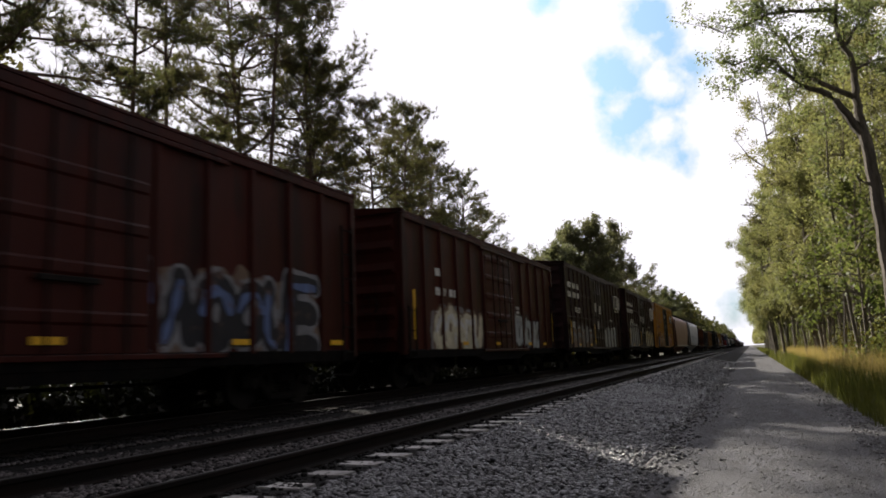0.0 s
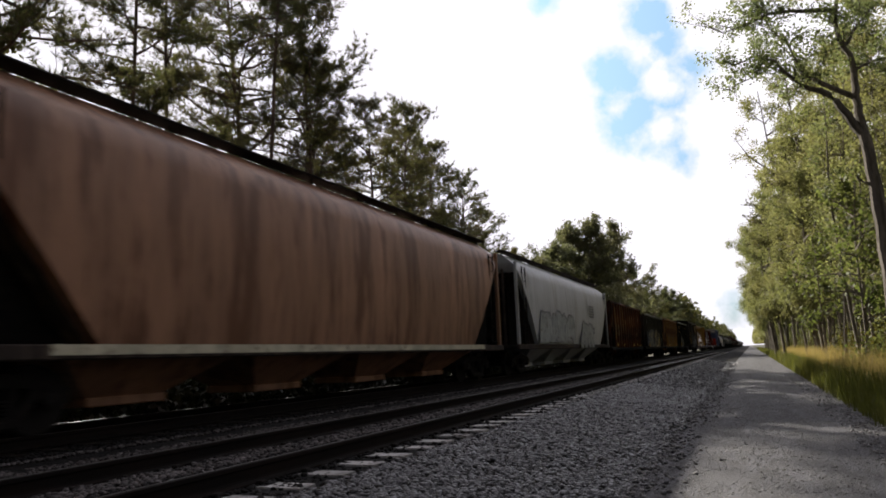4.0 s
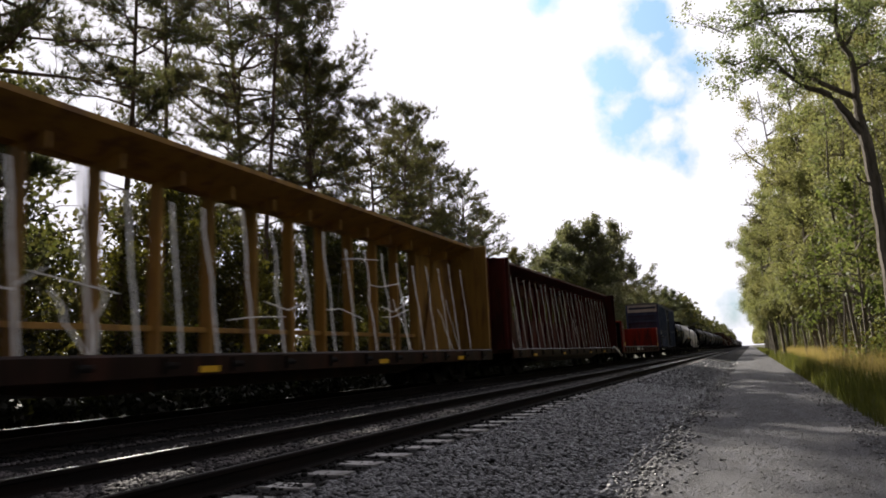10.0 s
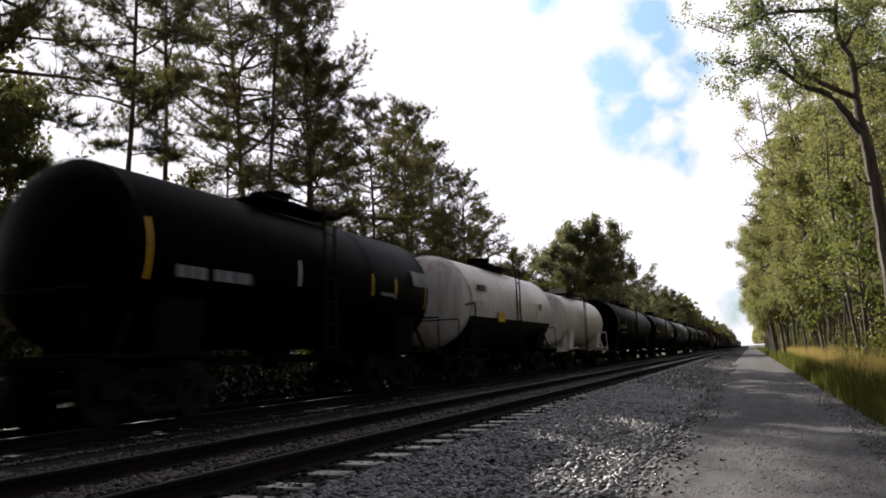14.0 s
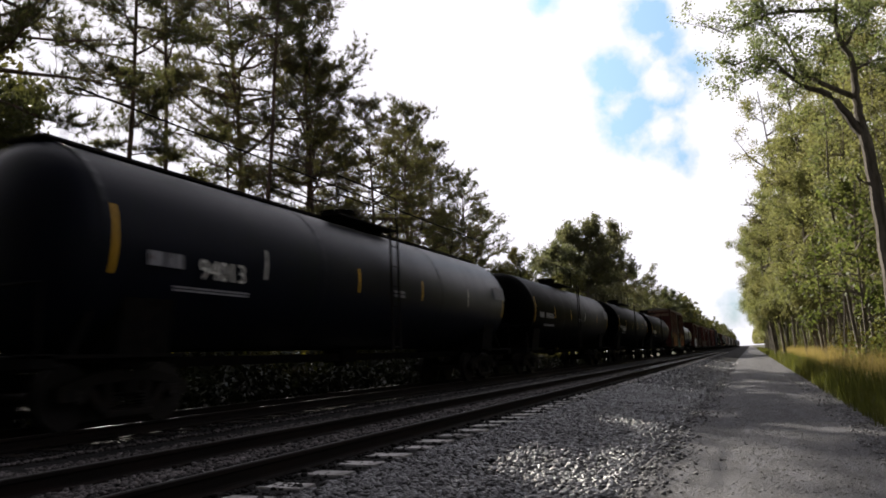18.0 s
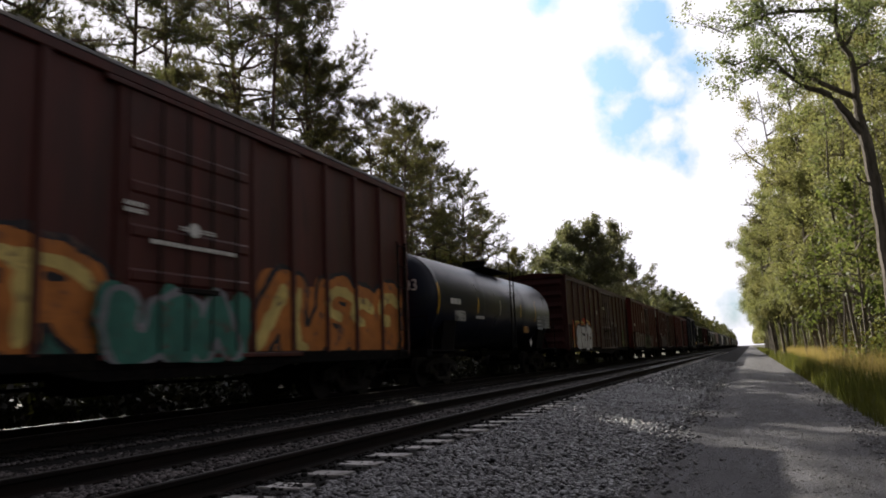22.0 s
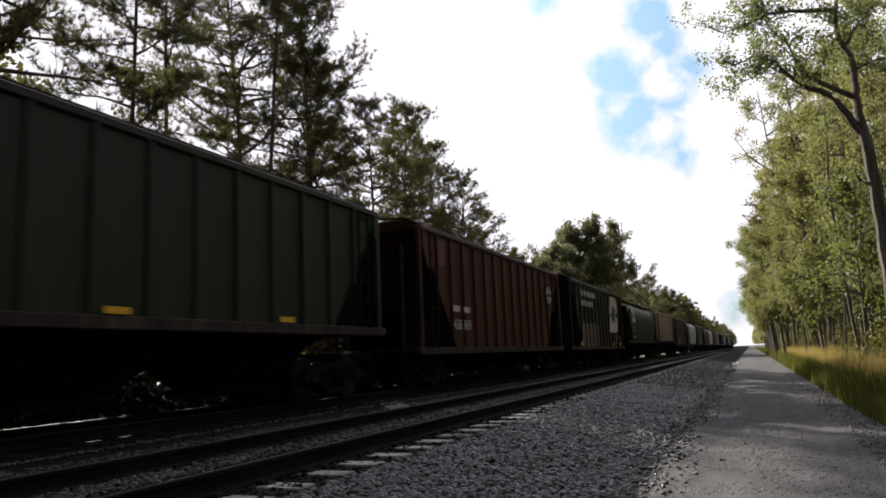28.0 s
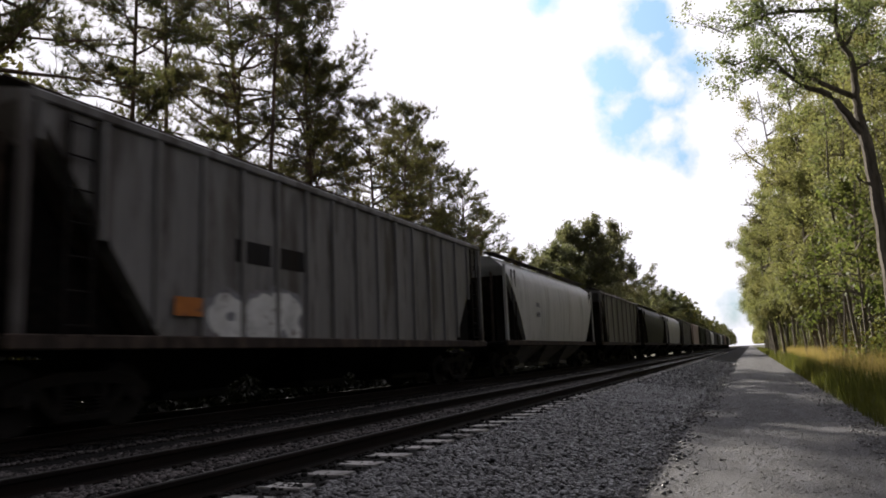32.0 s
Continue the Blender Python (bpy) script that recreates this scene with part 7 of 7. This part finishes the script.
# covered grain hoppers
c = couple(587.4, covered_hopper("green ribbed covered hopper car with a white emblem", 16.2, 4.45, hop_green, 1.52, 15, 3, bay_mat=coal_black))
swirl_emblem(c, 1.535, 2.1, 4.0, 2.8, 4.2, hop_green)
dl = Shape()
for z in (2.62, 2.2, 1.7):
    dl.box(1.535, 1.541, 2.2, 3.8, z, z + .05)
part("data_lines", dl, white_paint, c)
reflectors(c, (8.0, 12.0), 1.58, 1.55)
c = couple(605.3, covered_hopper("dark red ribbed covered hopper car", 16.2, 4.55, hop_red, 1.05, 15, 3, bay_mat=coal_black))
words("436 169", .44, white_paint, c, (1.54, 2.5, 1.62))
stencils(c, 1.54, [(2.5, 2.05, .55, .28, 1), (3.4, 2.05, .5, .28, 1)], white_paint, 131)
ce = Shape().cyl((1.54, 13.8, 3.33), (1.548, 13.8, 3.33), .38, n=20)
part("emblem", ce, white_paint, c, "round white emblem with a cross")
part("emblem_cross", Shape().box(1.549, 1.555, 13.74, 13.86, 3.0, 3.66).box(1.549, 1.555, 13.48, 14.12, 3.27, 3.39), hop_red, c)
part("repaint_patch", Shape().prism([(.5, 4.2), (2.2, 4.2), (2.2, 3.5), (.9, 3.3)], 0, 1.466, 1.47), paint("plum_paint", (.16, .04, .08)), c)
c = couple(623.2, covered_hopper("black ribbed covered hopper car with white lettering", 16.2, 4.62, hop_black, 1.05, 15, 3, bay_mat=coal_black))
for z, ks in ((3.79, 5), (3.26, 4)):
    for k in range(ks * 2):
        y = 2.7 + .78 * (k // 2) + .32 * (k % 2)
        part("company_letter", Shape().box(1.535, 1.541, y, y + .22, z, z + .3), white_paint, c)
swirl_emblem(c, 1.535, 10.5, 13.7, 1.95, 4.25, hop_black)
for y in (12.6, 13.9):
    part("placard_frame", Shape().box(1.535, 1.541, y, y + .55, 1.72, 1.75).box(1.535, 1.541, y, y + .55, 1.25, 1.28).box(1.535, 1.541, y, y + .03, 1.28, 1.72).box(1.535, 1.541, y + .52, y + .55, 1.28, 1.72), white_paint, c)
graffiti(c, 1.47, 2.9, 7.0, 1.1, 2.2, (SP["brown"], SP["grey"]), 134, 4)
reflectors(c, (2.1, 11.6, 14.0), 1.12, 1.55, size=(.45, .2))
c = couple(641.2, covered_hopper("olive-dark smooth-sided covered hopper car with a white emblem", 17.3, 4.36, olive, 1.45, 15, 3, bay_mat=coal_black, curved=True))
swirl_emblem(c, 1.575, 2.1, 3.8, 2.85, 4.05, olive, True)
dl = Shape()
for z in (2.5, 2.2, 1.75):
    dl.box(1.585, 1.592, 2.2, 3.7, z, z + .05)
part("data_lines", dl, white_paint, c)
c = couple(659.3, covered_hopper("cream-grey covered hopper car with orange rust stains", 16.8, 4.44, cream_grey, 1.60, 15, 3, bay_mat=charcoal, square=2.15))
for k, pair in enumerate(("32", "85", "37")):
    words(pair, .5, black_paint, c, (1.535, 2.42 + .74 * k, 1.76))
part("patch_panel", Shape().box(1.468, 1.472, 2.2, 4.5, 1.66, 3.0), paint("patch_grey_green", (.33, .36, .31), (.22, .2, .16), .3), c)
stencils(c, 1.54, [(2.4, 2.3, .5, .34, 1), (3.4, 2.3, .4, .34, 1)], paint("dull_green_lettering", (.035, .075, .03)), 135)
pr = random.Random(82)
for k in range(15):
    a = .55 + 15.7 * k / 15
    if 2.1 < a < 15.6:
        top_z = 2.25 + .35 * pr.random() + (.35 if k > 9 else 0)
        st = [((a + .52, 1.7), (a + .52, top_z - .25), .5)] + [((a + pr.uniform(.15, .9), top_z - .2), (a + pr.uniform(.15, .9), top_z + pr.uniform(.1, .7)), pr.uniform(.05, .13)) for _ in range(3)]
        if 4.6 < a < 12.6:
            tagged(part("rust_stain", sprayed_shape(1.4665, a + .09, a + .95, 1.66, 3.6, st, 820 + k, .04, 1.0), rust_wash, c, "washed-out brown rust stain"), kind="stuff")
    if a > 12.4 and a < 16:
        st = [((a + .52, 2.0), (a + .52, 4.05), .5)] + [((a + pr.uniform(.2, .85), 1.7), (a + pr.uniform(.2, .85), 2.4), pr.uniform(.06, .16)) for _ in range(2)]
        tagged(part("rust_stain", sprayed_shape(1.469, a + .07, a + .97, 1.66, 4.1, st, 860 + k, .04, 1.0), rust_orange, c, "streaked orange rust stain"), kind="stuff")
part("end_gusset", Shape().prism([(.44, 4.2), (2.13, 4.2), (2.13, 2.0), (.44, 3.55)], 0, 1.466, 1.472), rust_orange, c, "rusty orange gusset plate behind the ladder")
part("end_gusset_patch", Shape().box(1.474, 1.478, 1.05, 1.65, 3.72, 3.98), light_grey, c)
part("end_number_board", Shape().box(.25, 1.3, .40, .415, 3.62, 4.1), light_grey, c, "pale blue-grey repainted number board")
part("end_number", Shape().box(.4, .95, .392, .4, 3.9, 4.03).box(.4, 1.15, .392, .4, 3.68, 3.8), SP["blue"], c, "dark unreadable number")
c = couple(677.6, covered_hopper("weathered grey ribbed covered hopper car", 17.2, 4.50, mid_grey, 1.25, 16, 3, bay_mat=coal_black))
part("patch_panel", Shape().box(1.466, 1.470, 4.4, 5.4, 2.6, 3.0).box(1.466, 1.470, 5.6, 6.5, 2.6, 3.0), charcoal, c)
reflectors(c, (3.2,), 1.6, 1.53, size=(.6, .3), material=SP["orange"])
graffiti(c, 1.47, 3.8, 6.2, 1.3, 2.0, (SP["white"], SP["grey"]), 136, 3)
c = couple(696.8, covered_hopper("light grey smooth covered hopper car", 16.4, 4.48, light_grey, 1.3, 15, 3, bay_mat=mid_grey, curved=True))
stencils(c, 1.6, [(4.0, 2.6, .5, .3, 1), (4.0, 2.2, .5, .3, 1)], SP["grey"], 137)
tail = [(mid_grey, False, "weathered grey ribbed covered hopper car"), (olive, True, "olive-dark smooth-sided covered hopper car with a white emblem"), (light_grey, True, "light grey smooth covered hopper car"), (mid_grey, False, "weathered grey ribbed covered hopper car"),
        (cream_grey, False, "cream-grey covered hopper car"), (hop_green, False, "green ribbed covered hopper car"), (mid_grey, False, "weathered grey ribbed covered hopper car"), (light_grey, True, "light grey smooth covered hopper car")]
for i in range(16):
    m, cv, lab = tail[i % len(tail)]
    couple(715.2 + 18.4 * i, covered_hopper(lab, 16.4, 4.5, m, 1.3, 8, 3, bay_mat=coal_black, curved=cv))


# ---------- what moves: the whole train, and the wheels of each car while it passes ----------
def motions():
    for front, car in TRAIN:
        walk(car, [(t, pose(FAR_X, front - SPEED * t, RAIL)) for t in (0.0, 8.0, 16.0, 24.0, 32.0)])
        t0, t1 = max(0.0, (front - 40.0) / SPEED), min(32.0, (front + 24.0) / SPEED)
        f0, f1 = int(t0 * FPS), int(t1 * FPS)
        if f1 <= f0 or t0 >= 32.0:
            continue
        times = sorted({0.0, 32.0, *(f / FPS for f in range(f0, f1 + 1))})
        for w in wheels[car]:
            w.rotation_mode = "QUATERNION"
            x, y, z = w.location
            rows = []
            for t in times:
                turn = math.degrees(min(max(t, t0), t1) - t0) * SPEED / WHEEL_R
                rows.append((t, pose(x, y, z, turn)))
            walk(w, rows)


motions()
